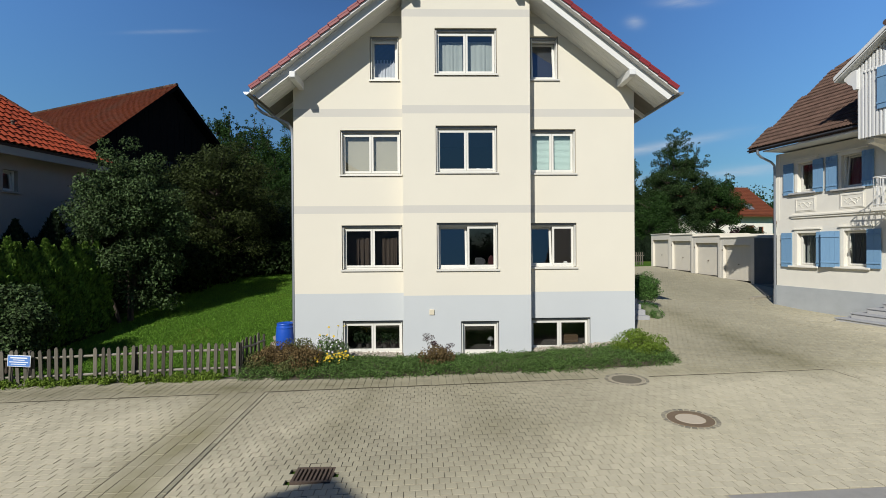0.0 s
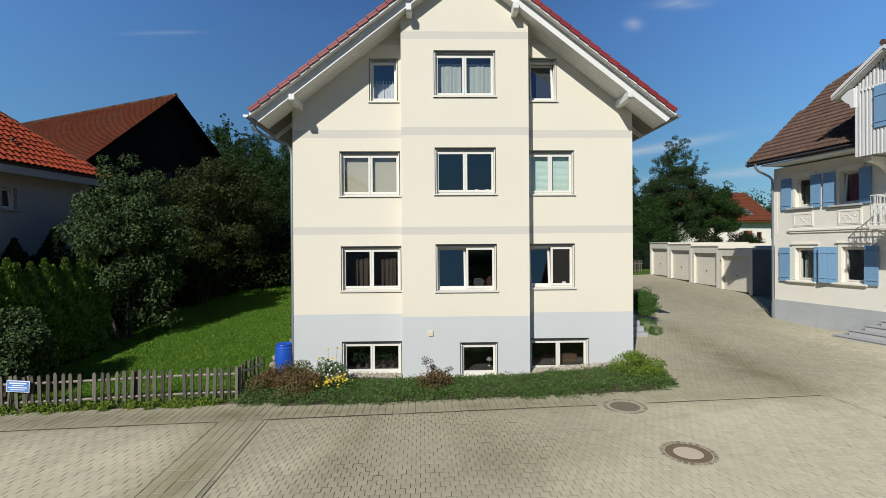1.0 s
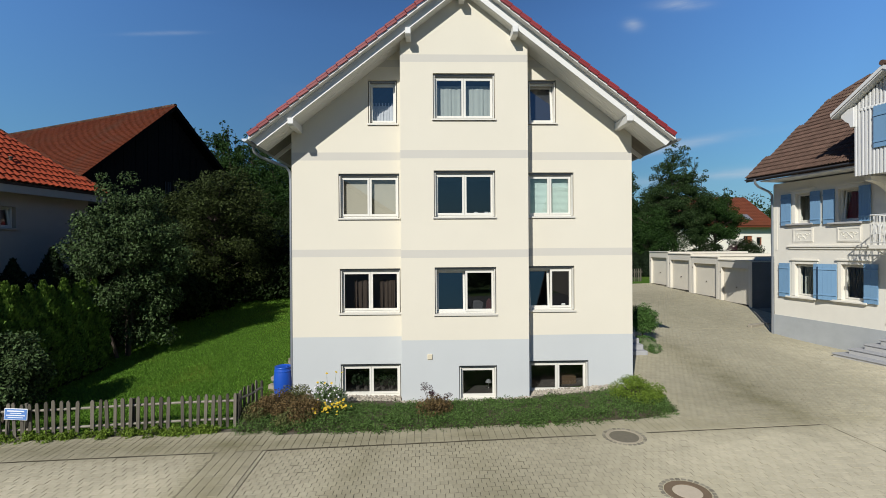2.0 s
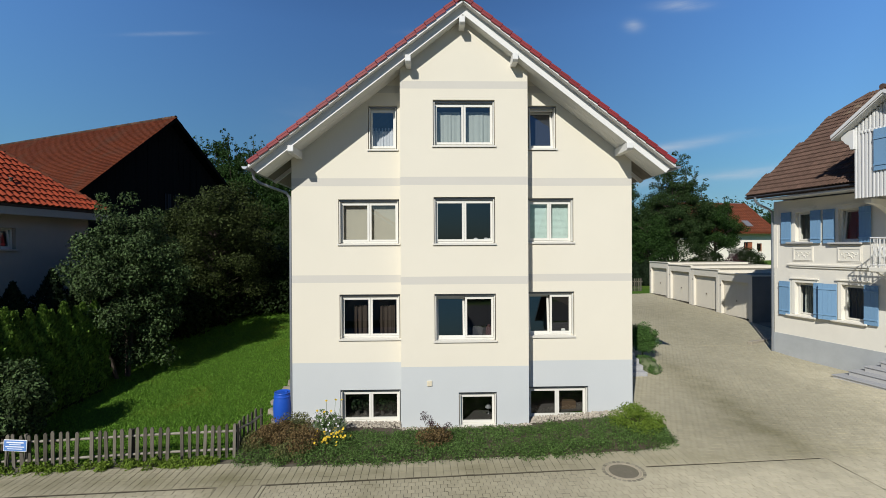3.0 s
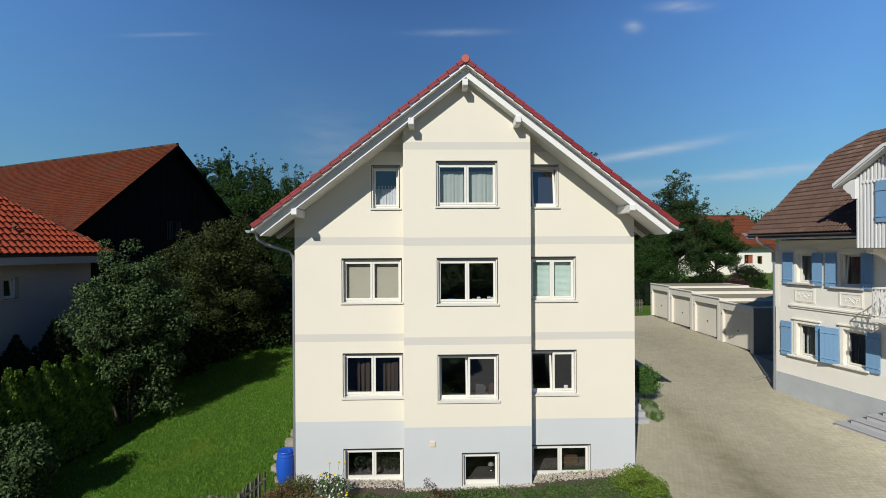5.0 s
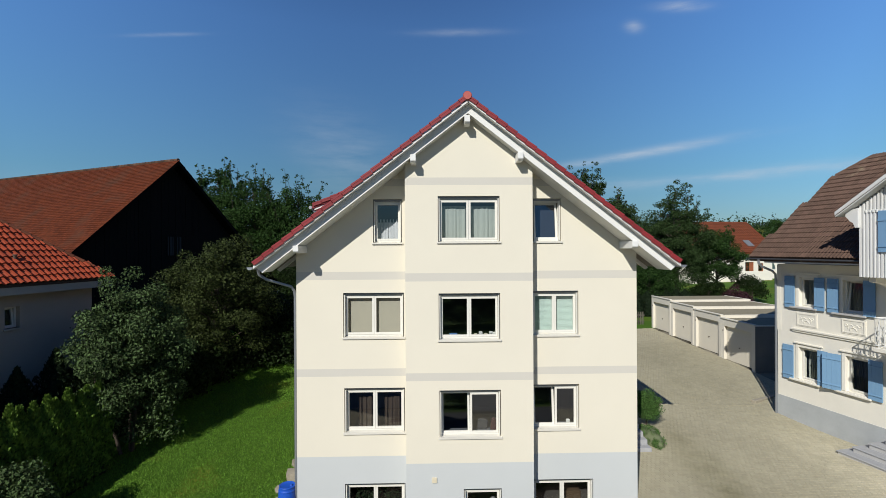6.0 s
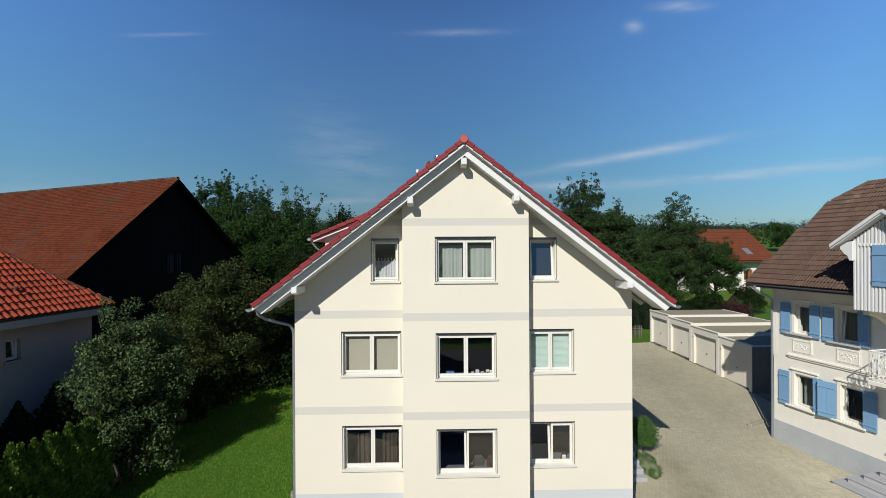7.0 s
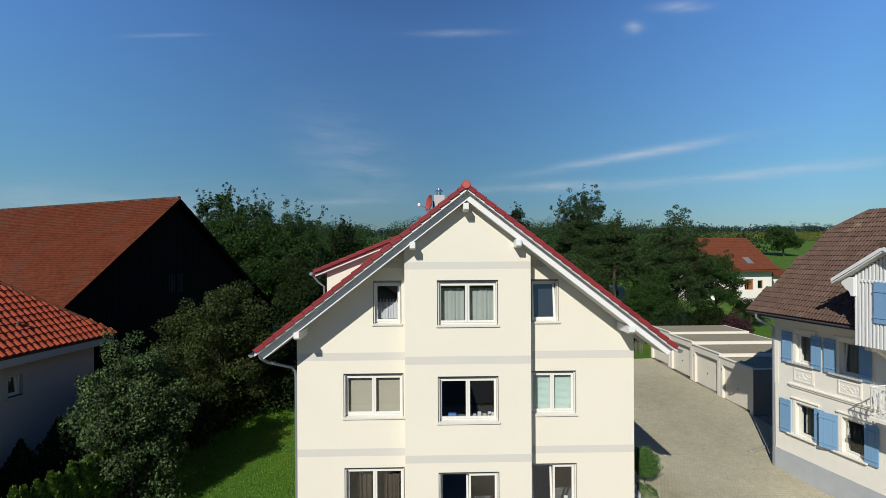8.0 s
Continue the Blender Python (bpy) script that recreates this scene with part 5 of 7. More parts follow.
part("gable_wall", prism([(0.3, 7.2), (4.0, 10.25), (7.7, 7.2)], 6.5, 6.8), OLDWHITE, fh).matrix_basis = Matrix(((0, 1, 0, 0), (1, 0, 0, 0), (0, 0, 1, 0), (0, 0, 0, 1)))
fl = math.hypot(4.9, 3.95)
tiles(fh, slope_m((-6.0, -0.92, 7.22), (1, 0, 0), (0, 4.9, 3.95)), 13.7, fl, lambda u, w: w < fl and u < 13.0, FARTILE, 0.3, 0.34, 0.02, 0.03, seed=10)
sk = part("skylight", boxes((3.15, 4.05, -0.05, 0.05, -0.6, 0.6)), ALU, fh, "roof skylight")
sk.matrix_basis = pose(0, 0.35, 8.32, 0, 0, 0) @ pose(0, 0, 0, -51.1, 0, 0)
part("skylight_pane", boxes((3.22, 3.98, -0.062, -0.052, -0.5, 0.5)), ALU, sk)
part("annex", boxes((6.85, 11.5, 1.5, 7.0, 0.5, 6.2)), OLDWHITE, fh)
part("annex_roof", prism([(6.85, 6.2), (12.0, 6.2), (12.0, 6.4), (9.0, 7.3), (6.85, 7.3)], 1.0, 7.2), FARTILE, fh)
garden_wall = part("garden_wall", boxes((0, 2.6, 0, 0.3, -1.2, 1.3), (2.61, 2.9, 0.0, 0.3, -1.2, 0.9), bevel=0.03), OLDWHITE)
garden_wall.matrix_world = frame_m((40.2, 59.4, g(40, 59) + 0.55), (0.98, 0.2))
tagged(garden_wall, "white rendered garden wall before the far house", "wall")

# ---- houses across the road, behind the viewer ----
nb_ = empty("neighbour_house", pose(-7.32, -12.21, 0), "plain rendered house across the road", "house")
part("body", boxes((-6, 6.0, -5.5, 5.2, -0.5, 5.6)), HOUSEGREY, nb_)
part("body", prism([(-6, 5.6), (0, 9.4), (6, 5.6)], -5.5, 5.2), HOUSEGREY, nb_)
for sgn in (-1, 1):
    part("roof", prism([(0, 9.75), (sgn * 6.7, 5.5), (sgn * 6.7, 5.3), (0, 9.5)], -6.1, 5.9), BROWNTILE, nb_)
# unseen copies, added to fill the window reflections with dark house fronts
copy_thing(nb_, pose(17.0, -15.8, 0, 0, 0, 90))
copy_thing(nb_, pose(-26.0, -14.5, 0, 0, 0, 90))
for x, y, a in ((-14.0, -36.0, 90), (64.0, -60.0, 0), (32.0, -18.0, 0), (46.0, -20.0, 0), (-44.0, -26.0, 90)):
    copy_thing(nb_, pose(x, y, 0, 0, 0, a))


# ---- plants ----
def leaves(rng, centres, radii, count, size, flat=0.75, hang=0.0, aspect=0.55, shell=0.55):
    """Leaf quads scattered in uneven clumps; each clump is thickest towards its outside."""
    centres, radii = np.array(centres, float), np.array(radii, float)
    if radii.ndim == 1:
        radii = np.repeat(radii[:, None], 3, 1)
        radii[:, 2] *= flat
    wgt = radii.prod(1) ** (2 / 3)
    idx = rng.choice(len(centres), count, p=wgt / wgt.sum())
    d = rng.normal(size=(count, 3))
    d /= np.linalg.norm(d, axis=1, keepdims=True)
    r = rng.uniform(0, 1, count) ** (1 / 3)
    r = shell + (1.08 - shell) * r ** 0.7
    r *= 1 + 0.12 * rng.normal(size=count)
    p = centres[idx] + d * r[:, None] * radii[idx]
    nrm = d + rng.normal(size=(count, 3)) * 0.8 + np.array((0, 0, 0.35))
    nrm /= np.linalg.norm(nrm, axis=1, keepdims=True)
    t = np.cross(nrm, rng.normal(size=(count, 3)))
    t[:, 2] -= hang
    t -= nrm * (t * nrm).sum(1, keepdims=True)
    t /= np.linalg.norm(t, axis=1, keepdims=True) + 1e-9
    b = np.cross(nrm, t)
    s = size * rng.uniform(0.6, 1.35, count)[:, None]
    a0 = p - t * s * 0.5
    a1 = p + b * s * aspect * 0.5 + nrm * s * 0.08
    a2 = p + t * s * 0.5
    a3 = p - b * s * aspect * 0.5 + nrm * s * 0.08
    return np.stack([a0, a1, a2, a3], 1).reshape(-1, 3)


def quads(name, v, material, parent=None, label=""):
    n = len(v) // 4
    me = bpy.data.meshes.new(name)
    me.vertices.add(len(v))
    me.vertices.foreach_set("co", np.asarray(v, np.float32).ravel())
    me.loops.add(4 * n)
    me.loops.foreach_set("vertex_index", np.arange(4 * n, dtype=np.int32))
    me.polygons.add(n)
    me.polygons.foreach_set("loop_start", np.arange(0, 4 * n, 4, dtype=np.int32))
    me.polygons.foreach_set("loop_total", np.full(n, 4, np.int32))
    me.polygons.foreach_set("use_smooth", np.zeros(n, bool))
    me.update(calc_edges=True)
    return link(name, me, material, parent, label)


def crown_clumps(rng, c, rad, n, cr, low=-0.8):
    """Clump places inside an ellipsoid, mostly near its surface, of uneven size."""
    out, rr = [], []
    while len(out) < n:
        d = rng.normal(size=3)
        d /= np.linalg.norm(d)
        if d[2] < low:
            continue
        k = rng.uniform(0.45, 0.95)
        out.append(np.array(c) + d * k * np.array(rad))
        rr.append(cr * rng.uniform(0.55, 1.3))
    return out, rr


def tree(name, x, y, height, rad, crown_z, nclump, clump, nleaf, size, leaf, seed, label, trunk=0.16, category="tree", stems=1, group="", extra=(), shell=0.5, hang=0.0, shoots=0):
    """A tapered trunk, limbs that reach the clumps, and a crown of many small leaves. crown_z: the crown's middle above the foot."""
    rng = np.random.default_rng(seed)
    z = g(x, y) - 0.05
    t = empty(name, pose(x, y, z), label, category, group)
    cl, rr = crown_clumps(rng, (0, 0, crown_z), rad, nclump, clump)
    for ex, ey, ez, er in extra:
        cl.append(np.array((ex, ey, ez)))
        rr.append(er)
    nmain = len(cl)
    spires = []
    for k in range(shoots):
        a, q = rng.uniform(0, 6.2832), rng.uniform(0, 0.8) ** 0.7
        foot = np.array((rad[0] * q * math.cos(a), rad[1] * q * math.sin(a), crown_z + rad[2] * math.sqrt(1 - q * q) * 0.80))
        lean = np.array((foot[0] * 0.10, foot[1] * 0.10, 1.0)) + np.append(rng.normal(size=2) * 0.14, 0)
        tall = rng.uniform(1.0, 2.5) * rad[2] / 4.5
        spires.append((foot - lean * 0.8, foot + lean * tall))
        for j in range(9):
            s = j / 8 + rng.normal() * 0.03
            cl.append(foot + lean * tall * s + rng.normal(size=3) * (0.16, 0.16, 0.08))
            rr.append((0.27 - 0.16 * s) * rng.uniform(0.7, 1.25) * rad[2] / 4.5)
    bm = bmesh.new()
    fork = max(0.25, crown_z - rad[2] * 0.75)
    for k in range(stems):
        off = np.clip(rng.normal(size=2) * (0.0 if stems == 1 else 0.25), -0.4, 0.4)
        tube(bm, [(off[0] * 0.5, off[1] * 0.5, -0.1), (off[0] * 0.8, off[1] * 0.8, fork * 0.5), (off[0] * 1.5, off[1] * 1.5, fork), (off[0] * 2, off[1] * 2, crown_z + rad[2] * (0.3 if stems == 1 else 0.0)), (off[0] * 2.3, off[1] * 2.3, crown_z + rad[2] * (0.7 if stems == 1 else 0.3))], [trunk * 1.25, trunk, trunk * 0.85, trunk * 0.35, trunk * 0.12], 9)
    part("trunk", bm, BARK, t)
    bm = bmesh.new()
    for c in cl[: min(nmain, 70)]:
        zz = min(max(fork, c[2] - 0.6 * np.hypot(c[0], c[1])), crown_z + rad[2] * 0.6)
        mid = (c[0] * 0.5, c[1] * 0.5, (zz + c[2]) / 2 + 0.1)
        tube(bm, [(0, 0, zz), mid, tuple(c)], [trunk * 0.32, trunk * 0.18, trunk * 0.05], 5)
    for lo, hi in spires:
        tube(bm, [tuple(lo), tuple((lo + hi) / 2 + rng.normal(size=3) * 0.05), tuple(hi)], [0.035, 0.022, 0.008], 4)
    part("branchwork", bm, BARK, t)["kind"] = "stuff"
    v = leaves(rng, cl, rr, nleaf, size, shell=shell * 0.6, hang=hang)
    ok = np.repeat(v.reshape(-1, 4, 3)[:, :, 2].min(1) > 0.05, 4)
    cr = quads("crown", v[ok], leaf, t)
    cr["kind"] = "stuff"
    return t


# garden side
tree("pear_bush", -11.05, 17.2, 6.8, (1.9, 1.75, 2.8), 3.50, 190, 0.42, 54000, 0.098, LEAF_PEAR, 11, "large grey-green leafy bush on the lawn", 0.055, "bush", stems=4, hang=1.0, shoots=0, shell=0.3,
     extra=[(-0.9, 0.2, 6.2, 0.3), (-1.0, 0.2, 6.6, 0.2), (0.1, 0.0, 6.5, 0.32), (0.95, 0.1, 5.95, 0.35), (-1.6, 0.0, 4.9, 0.35), (0.6, -0.4, 0.9, 0.5), (0.2, 0.5, 0.8, 0.45), (1.1, -0.2, 1.5, 0.5), (0.8, 0.2, 2.1, 0.5), (1.3, 0.1, 0.8, 0.45), (-0.2, -0.5, 1.3, 0.5)])
tree("garden_tree", -10.75, 23.6, 7.4, (2.85, 2.5, 3.7), 3.75, 190, 0.52, 60000, 0.115, LEAF_OLIVE, 12, "dense dark green garden tree by the barn", 0.16)
tree("side_bush", -11.05, 12.3, 2.4, (0.95, 0.75, 1.15), 1.2, 46, 0.34, 13000, 0.10, LEAF_PEAR, 13, "leafy bush standing behind the picket fence", 0.05, "bush", stems=3)
tree("shade_tree", -12.6, 20.3, 4.6, (1.6, 1.5, 2.0), 2.2, 30, 0.7, 9000, 0.15, LEAF_DARK, 14, "dark bush beside the grey house", 0.1, "bush", stems=2)
for k, (x, y, h) in enumerate(((-8.8, 26.6, 4.2), (-6.6, 26.5, 3.4), (-4.6, 28.4, 3.4), (-12.0, 21.4, 3.0), (-11.6, 22.8, 2.7), (-9.7, 24.9, 2.3), (-7.9, 25.7, 2.1), (-9.9, 33.5, 3.6))):
    tree("back_bush", x, y, h, (1.8, 1.4, h * 0.5), h * 0.45, 44, 0.6, 9000, 0.17, LEAF_DARK, 20 + k, "dark bush in the shade beside the lawn", 0.1, "bush", stems=2)

# outside the view: foliage rows, added so the panes mirror something dark
rngh = np.random.default_rng(16)
for label, x0, x1, y, top, n in (("unseen hedge row added for the pane reflections", -3, 14, -22, 2.7, 300), ("unseen far tree row added for the pane reflections", -30, 40, -70, 5.2, 420)):
    hc = np.stack([rngh.uniform(x0, x1, n), y + rngh.uniform(-0.6, 0.6, n), rngh.uniform(0.2, top, n)], 1)
    hedge = quads("road_hedge", leaves(rngh, hc, np.full(n, 0.22 * top), 12000, 0.1 * top), LEAF_DARK)
    tagged(hedge, label, "hedge", kind="stuff")

# thuja hedge
rng = np.random.default_rng(30)


def thuja(height, seed, material, width=0.42, count=5200):
    rng = np.random.default_rng(seed)
    z = rng.uniform(0.02, 1, count) ** 0.85
    prof = width * np.where(z > 0.80, 0.66 * np.maximum(1.0 - z, 0.01) / 0.20, np.minimum(1, 0.66 + (0.80 - z) * 5)) * (0.75 + 0.25 * np.minimum(1, z * 5))
    a = rng.uniform(0, 6.2832, count)
    r = prof * (0.55 + 0.5 * rng.uniform(0, 1, count) ** 0.5) * (1 + 0.18 * np.sin(a * 5 + z * 20))
    p = np.stack([r * np.cos(a), r * np.sin(a), z * height], 1)
    up = np.stack([0.35 * np.cos(a), 0.35 * np.sin(a), np.ones(count)], 1) + rng.normal(size=(count, 3)) * 0.25
    up /= np.linalg.norm(up, axis=1, keepdims=True)
    side = np.cross(up, np.stack([np.cos(a), np.sin(a), 0 * a], 1) + rng.normal(size=(count, 3)) * 0.5)
    side /= np.linalg.norm(side, axis=1, keepdims=True)
    s = rng.uniform(0.05, 0.115, count)[:, None]
    return np.stack([p - side * s * 0.25, p + up * s * 0.35 - side * s * 0.4, p + up * s * 1.2, p + up * s * 0.35 + side * s * 0.4], 1).reshape(-1, 3)


def conifer(name, x, y, h, seed, material, label, width, count=5200, group=""):
    t = empty(name, pose(x, y, g(x, y) - 0.03), label, "conifer", group)
    bm = bmesh.new()
    tube(bm, [(0, 0, -0.1), (0, 0, h * 0.6), (0, 0, h * 0.95)], [0.06, 0.04, 0.01], 6)
    part("trunk", bm, BARK, t)
    # solid core, added inside the foliage to stop sun shining through
    bm = bmesh.new()
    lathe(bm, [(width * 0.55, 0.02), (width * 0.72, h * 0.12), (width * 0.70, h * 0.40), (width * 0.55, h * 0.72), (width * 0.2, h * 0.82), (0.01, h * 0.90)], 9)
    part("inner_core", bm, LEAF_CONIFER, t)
    c = quads("foliage", thuja(h, seed, material, width, count), material, t)
    c["kind"] = "stuff"
    return t


for k in range(13):
    f = k / 12
    conifer("thuja", -12.28 + 1.0 * f + 0.06 * math.sin(k * 2.1), 12.0 + 3.9 * f, 3.62 - 0.62 * f + 0.12 * math.sin(k * 3.7), 40 + k, LEAF_THUJA, "bright green thuja in a clipped hedge row", 0.36, 7500, group="thuja hedge")
for k in range(5):
    conifer("dark_thuja", -13.6 + 0.35 * k, 14.0 + 1.1 * k, 4.1 - 0.2 * (k % 2), 60 + k, LEAF_CONIFER, "dark conifer against the grey house wall", 0.6, group="dark conifers")

# box ball and ground cover by the drive
tree("box_bush", 8.62, 18.75, 1.7, (0.46, 0.46, 0.60), 0.92, 80, 0.22, 21000, 0.048, LEAF_BOX, 71, "round clipped green box bush by the drive", 0.03, "bush", stems=1, shell=0.6)
rock = empty("planted_mound", pose(8.22, 17.6, g(8.22, 17.6)), "low stone edged mound of ground cover by the steps", "planting")
bm = bmesh.new()
bmesh.ops.create_icosphere(bm, subdivisions=3, radius=1.0)
bmesh.ops.scale(bm, vec=(0.40, 0.84, 0.42), verts=bm.verts)
part("mound", bm, MOSSROCK, rock)
rngm = np.random.default_rng(72)
d = rngm.normal(size=(60, 3))
d[:, 2] = np.abs(d[:, 2])
d /= np.linalg.norm(d, axis=1, keepdims=True)
c = quads("foliage", leaves(rngm, d * np.array((0.41, 0.85, 0.43)), np.full(60, 0.10), 5200, 0.036), LEAF_BOX, rock)
c["kind"] = "stuff"


# ---- planting bed along the house ----
bx = np.arange(-4.6, 6.16, 0.12)
vv_, ff_ = [], []
rows = 12
for x in bx:
    y0, y1 = bed_front(x), min(13.5, max(bed_front(x) + 0.05, 13.5 if -4.0 < x < 5.95 else 12.9))
    for j in range(rows + 1):
        t = j / rows
        y = y0 + (y1 - y0) * t
        h = 0.12 * math.sin(min(1, t * 2.2) * math.pi * 0.5) * (1 if t < 0.65 else max(0.25, 1 - (t - 0.65) * 2.6))
        h = 0.02 + h * max(0.15, min(1, (6.2 - x) * 1.6))
        vv_.append((x, y, g(x, y) + 0.01 + h))
for i in range(len(bx) - 1):
    for j in range(rows):
        a = i * (rows + 1) + j
        ff_.append((a, a + rows + 1, a + rows + 2, a + 1))
bed = raw("planting_bed", vv_, ff_, SOIL)
tagged(bed, "dark soil of the planting bed along the house wall", "planting bed", kind="structure")
rngb = np.random.default_rng(80)
cc, cr_ = [], []
for _ in range(1350):
    x = rngb.uniform(-4.6, 6.05)
    y0 = bed_front(x)
    yt = 12.62 + 0.12 * math.sin(x * 1.3) if x < 3.0 else 12.66 + 0.10 * (x - 3.0)
    y = y0 - 0.07 + (yt - y0 + 0.07) * rngb.uniform(0.0, 1.0)
    if x > 5.9 and y > 12.9:
        continue
    edge = min(1.0, max(0.0, y - y0) * 3 + 0.2)
    cc.append((x, y - 0.02, g(x, y) + 0.06 + 0.10 * edge))
    cr_.append(rngb.uniform(0.09, 0.17))
cover = quads("ground_cover", leaves(rngb, cc, cr_, 90000, 0.042, flat=0.7, shell=0.3), LEAF_COVER)
tagged(cover, "dense evergreen ground cover in the bed", "ground cover", kind="stuff")


def mound(name, x, y, r, h, n, size, leaf, seed, label, category="shrub"):
    rng = np.random.default_rng(seed)
    z = g(x, y)
    t = empty(name, pose(x, y, z), label, category)
    bm = bmesh.new()
    for _ in range(14):
        a, k = rng.uniform(0, 6.28), rng.uniform(0.2, 0.9)
        tube(bm, [(0, 0, 0.0), (r * k * 0.4 * math.cos(a), r * k * 0.4 * math.sin(a), h * 0.5), (r * k * math.cos(a), r * k * math.sin(a), h * 0.85)], [0.012, 0.008, 0.004], 5)
    part("stems", bm, BARK, t)
    cl, rr = crown_clumps(rng, (0, 0, h * 0.5), (r, r, h * 0.5), 26, r * 0.36, low=-0.6)
    c = quads("foliage", leaves(rng, cl, rr, n, size), leaf, t)
    c["kind"] = "stuff"
    return t


mound("barberry_shrub", -3.95, 11.9, 0.60, 0.58, 6500, 0.05, LEAF_RUST, 91, "rust-brown leaved low shrub by the fence")
mound("barberry_shrub", -3.2, 11.6, 0.45, 0.62, 4000, 0.05, LEAF_RUST, 92, "rust-brown leaved low shrub in the bed")
mound("barberry_shrub", -4.35, 11.75, 0.42, 0.42, 3500, 0.05, LEAF_BRONZE, 191, "bronze-green low shrub at the fence corner")
mound("barberry_shrub", -3.62, 12.35, 0.55, 0.56, 4500, 0.05, LEAF_BRONZE, 192, "bronze-green low shrub before the rain barrel")
mound("barberry_shrub", -3.35, 11.35, 0.40, 0.40, 3000, 0.05, LEAF_BRONZE, 193, "bronze-green low shrub at the bed's edge")
mound("stonecrop", 0.05, 11.5, 0.42, 0.60, 2600, 0.05, LEAF_RUST, 93, "reddish stonecrop clump in the bed")
mound("lime_shrub", 5.45, 12.2, 0.60, 0.62, 5500, 0.05, LEAF_LIME, 94, "yellow-green low shrub at the bed's end")


def flowers(name, x, y, r, h, n, label, seed, stem_leaf, petal=0.036, petal_mat=None, nleaf=1300):
    rng = np.random.default_rng(seed)
    t = empty(name, pose(x, y, g(x, y) + 0.02), label, "flower")
    bm = bmesh.new()
    pet = []
    for _ in range(n):
        a, k = rng.uniform(0, 6.28), rng.uniform(0, 1) ** 0.6
        px, py, pz = r * k * math.cos(a), r * k * math.sin(a), h * rng.uniform(0.6, 1.0)
        tube(bm, [(px * 0.4, py * 0.4, 0), (px, py, pz)], [0.006, 0.004], 4)
        tilt = rng.normal(size=3) * 0.35 + np.array((0, -0.5, 0.8))
        tilt /= np.linalg.norm(tilt)
        u = np.cross(tilt, (1, 0.2, 0.1))
        u /= np.linalg.norm(u)
        w = np.cross(tilt, u)
        for q in range(7):
            b = 6.2832 * q / 7
            dr = u * math.cos(b) + w * math.sin(b)
            sd = np.cross(tilt, dr)
            c = np.array((px, py, pz))
            pet += [c, c + dr * petal * 0.6 + sd * petal * 0.3, c + dr * petal, c + dr * petal * 0.6 - sd * petal * 0.3]
    part("stems", bm, stem_leaf, t)
    quads("petals", np.array(pet), petal_mat or PETAL, t, "pale petals" if petal_mat else "yellow petals")["kind"] = "stuff"
    cl = [(r * 0.6 * math.cos(a), r * 0.6 * math.sin(a), h * rng.uniform(0.2, 0.6)) for a in np.linspace(0, 6.2, 12)]
    quads("leaves", leaves(rng, cl, np.full(12, r * 0.45), nleaf, 0.06, hang=0.5), stem_leaf, t)
    return t


flowers("yellow_flowers", -2.50, 11.75, 0.50, 0.42, 60, "low yellow flowering perennials in the bed", 95, LEAF_COVER)
flowers("tall_daisies", -2.72, 12.45, 0.38, 1.0, 6, "tall yellow daisies in front of the wall", 96, LEAF_COVER, 0.042)
flowers("pale_asters", -2.70, 12.25, 0.46, 0.72, 46, "grey-green aster clump with small pale flowers", 196, LEAF_GREY, 0.026, PALEPETAL, 2400)
flowers("lavender", -3.55, 12.6, 0.16, 0.62, 10, "thin grey-green lavender stems before the wall", 197, LEAF_GREY, 0.016, LEAF_PURPLE, 300)
sp = empty("seed_heads", pose(0.15, 11.75, g(0.15, 11.75)), "dark dried flower heads on stalks", "flower")
bm = bmesh.new()
rngs = np.random.default_rng(97)
pv = []
for _ in range(9):
    a = rngs.uniform(0, 6.28)
    p = np.array((0.34 * math.cos(a), 0.2 * math.sin(a), rngs.uniform(0.55, 0.82)))
    tube(bm, [(p[0] * 0.3, p[1] * 0.3, 0), tuple(p)], 0.006, 4)
    pv.append(leaves(rngs, [p], np.array([0.075]), 90, 0.028))
part("stalks", bm, BARK, sp)
quads("heads", np.concatenate(pv), LEAF_PURPLE, sp)

# gravel strip at the foot of the wall
rngg = np.random.default_rng(98)
bm = bmesh.new()
bmesh.ops.create_icosphere(bm, subdivisions=1, radius=1.0)
bm.verts.ensure_lookup_table()
iv = np.array([q.co for q in bm.verts])
ifc = [[q.index for q in fc.verts] for fc in bm.faces]
bm.free()
gv, gf, k = [], [], 0
for _ in range(4200):
    x = rngg.uniform(-3.9, 5.95)
    yw = BF if BL - 0.05 < x < BR + 0.05 else HF
    y = yw - 0.02 - abs(rngg.normal()) * 0.34
    if y < 12.2:
        continue
    s = rngg.uniform(0.012, 0.034)
    sc = s * rngg.uniform(0.7, 1.4, 3)
    q = iv * sc
    a = rngg.uniform(0, 6.28)
    q = np.stack([q[:, 0] * math.cos(a) - q[:, 1] * math.sin(a), q[:, 0] * math.sin(a) + q[:, 1] * math.cos(a), q[:, 2]], 1)
    gv.append(q + np.array((x, y, g(x, y) + 0.03 + 0.07 * max(0, 1 - (yw - y) * 1.5) + rngg.uniform(0, 0.03))))
    gf += [tuple(i + k for i in fc) for fc in ifc]
    k += len(iv)
gravel = raw("gravel_strip", np.concatenate(gv), gf, GRAVEL)
tagged(gravel, "pale river gravel along the house wall", "gravel", kind="stuff")

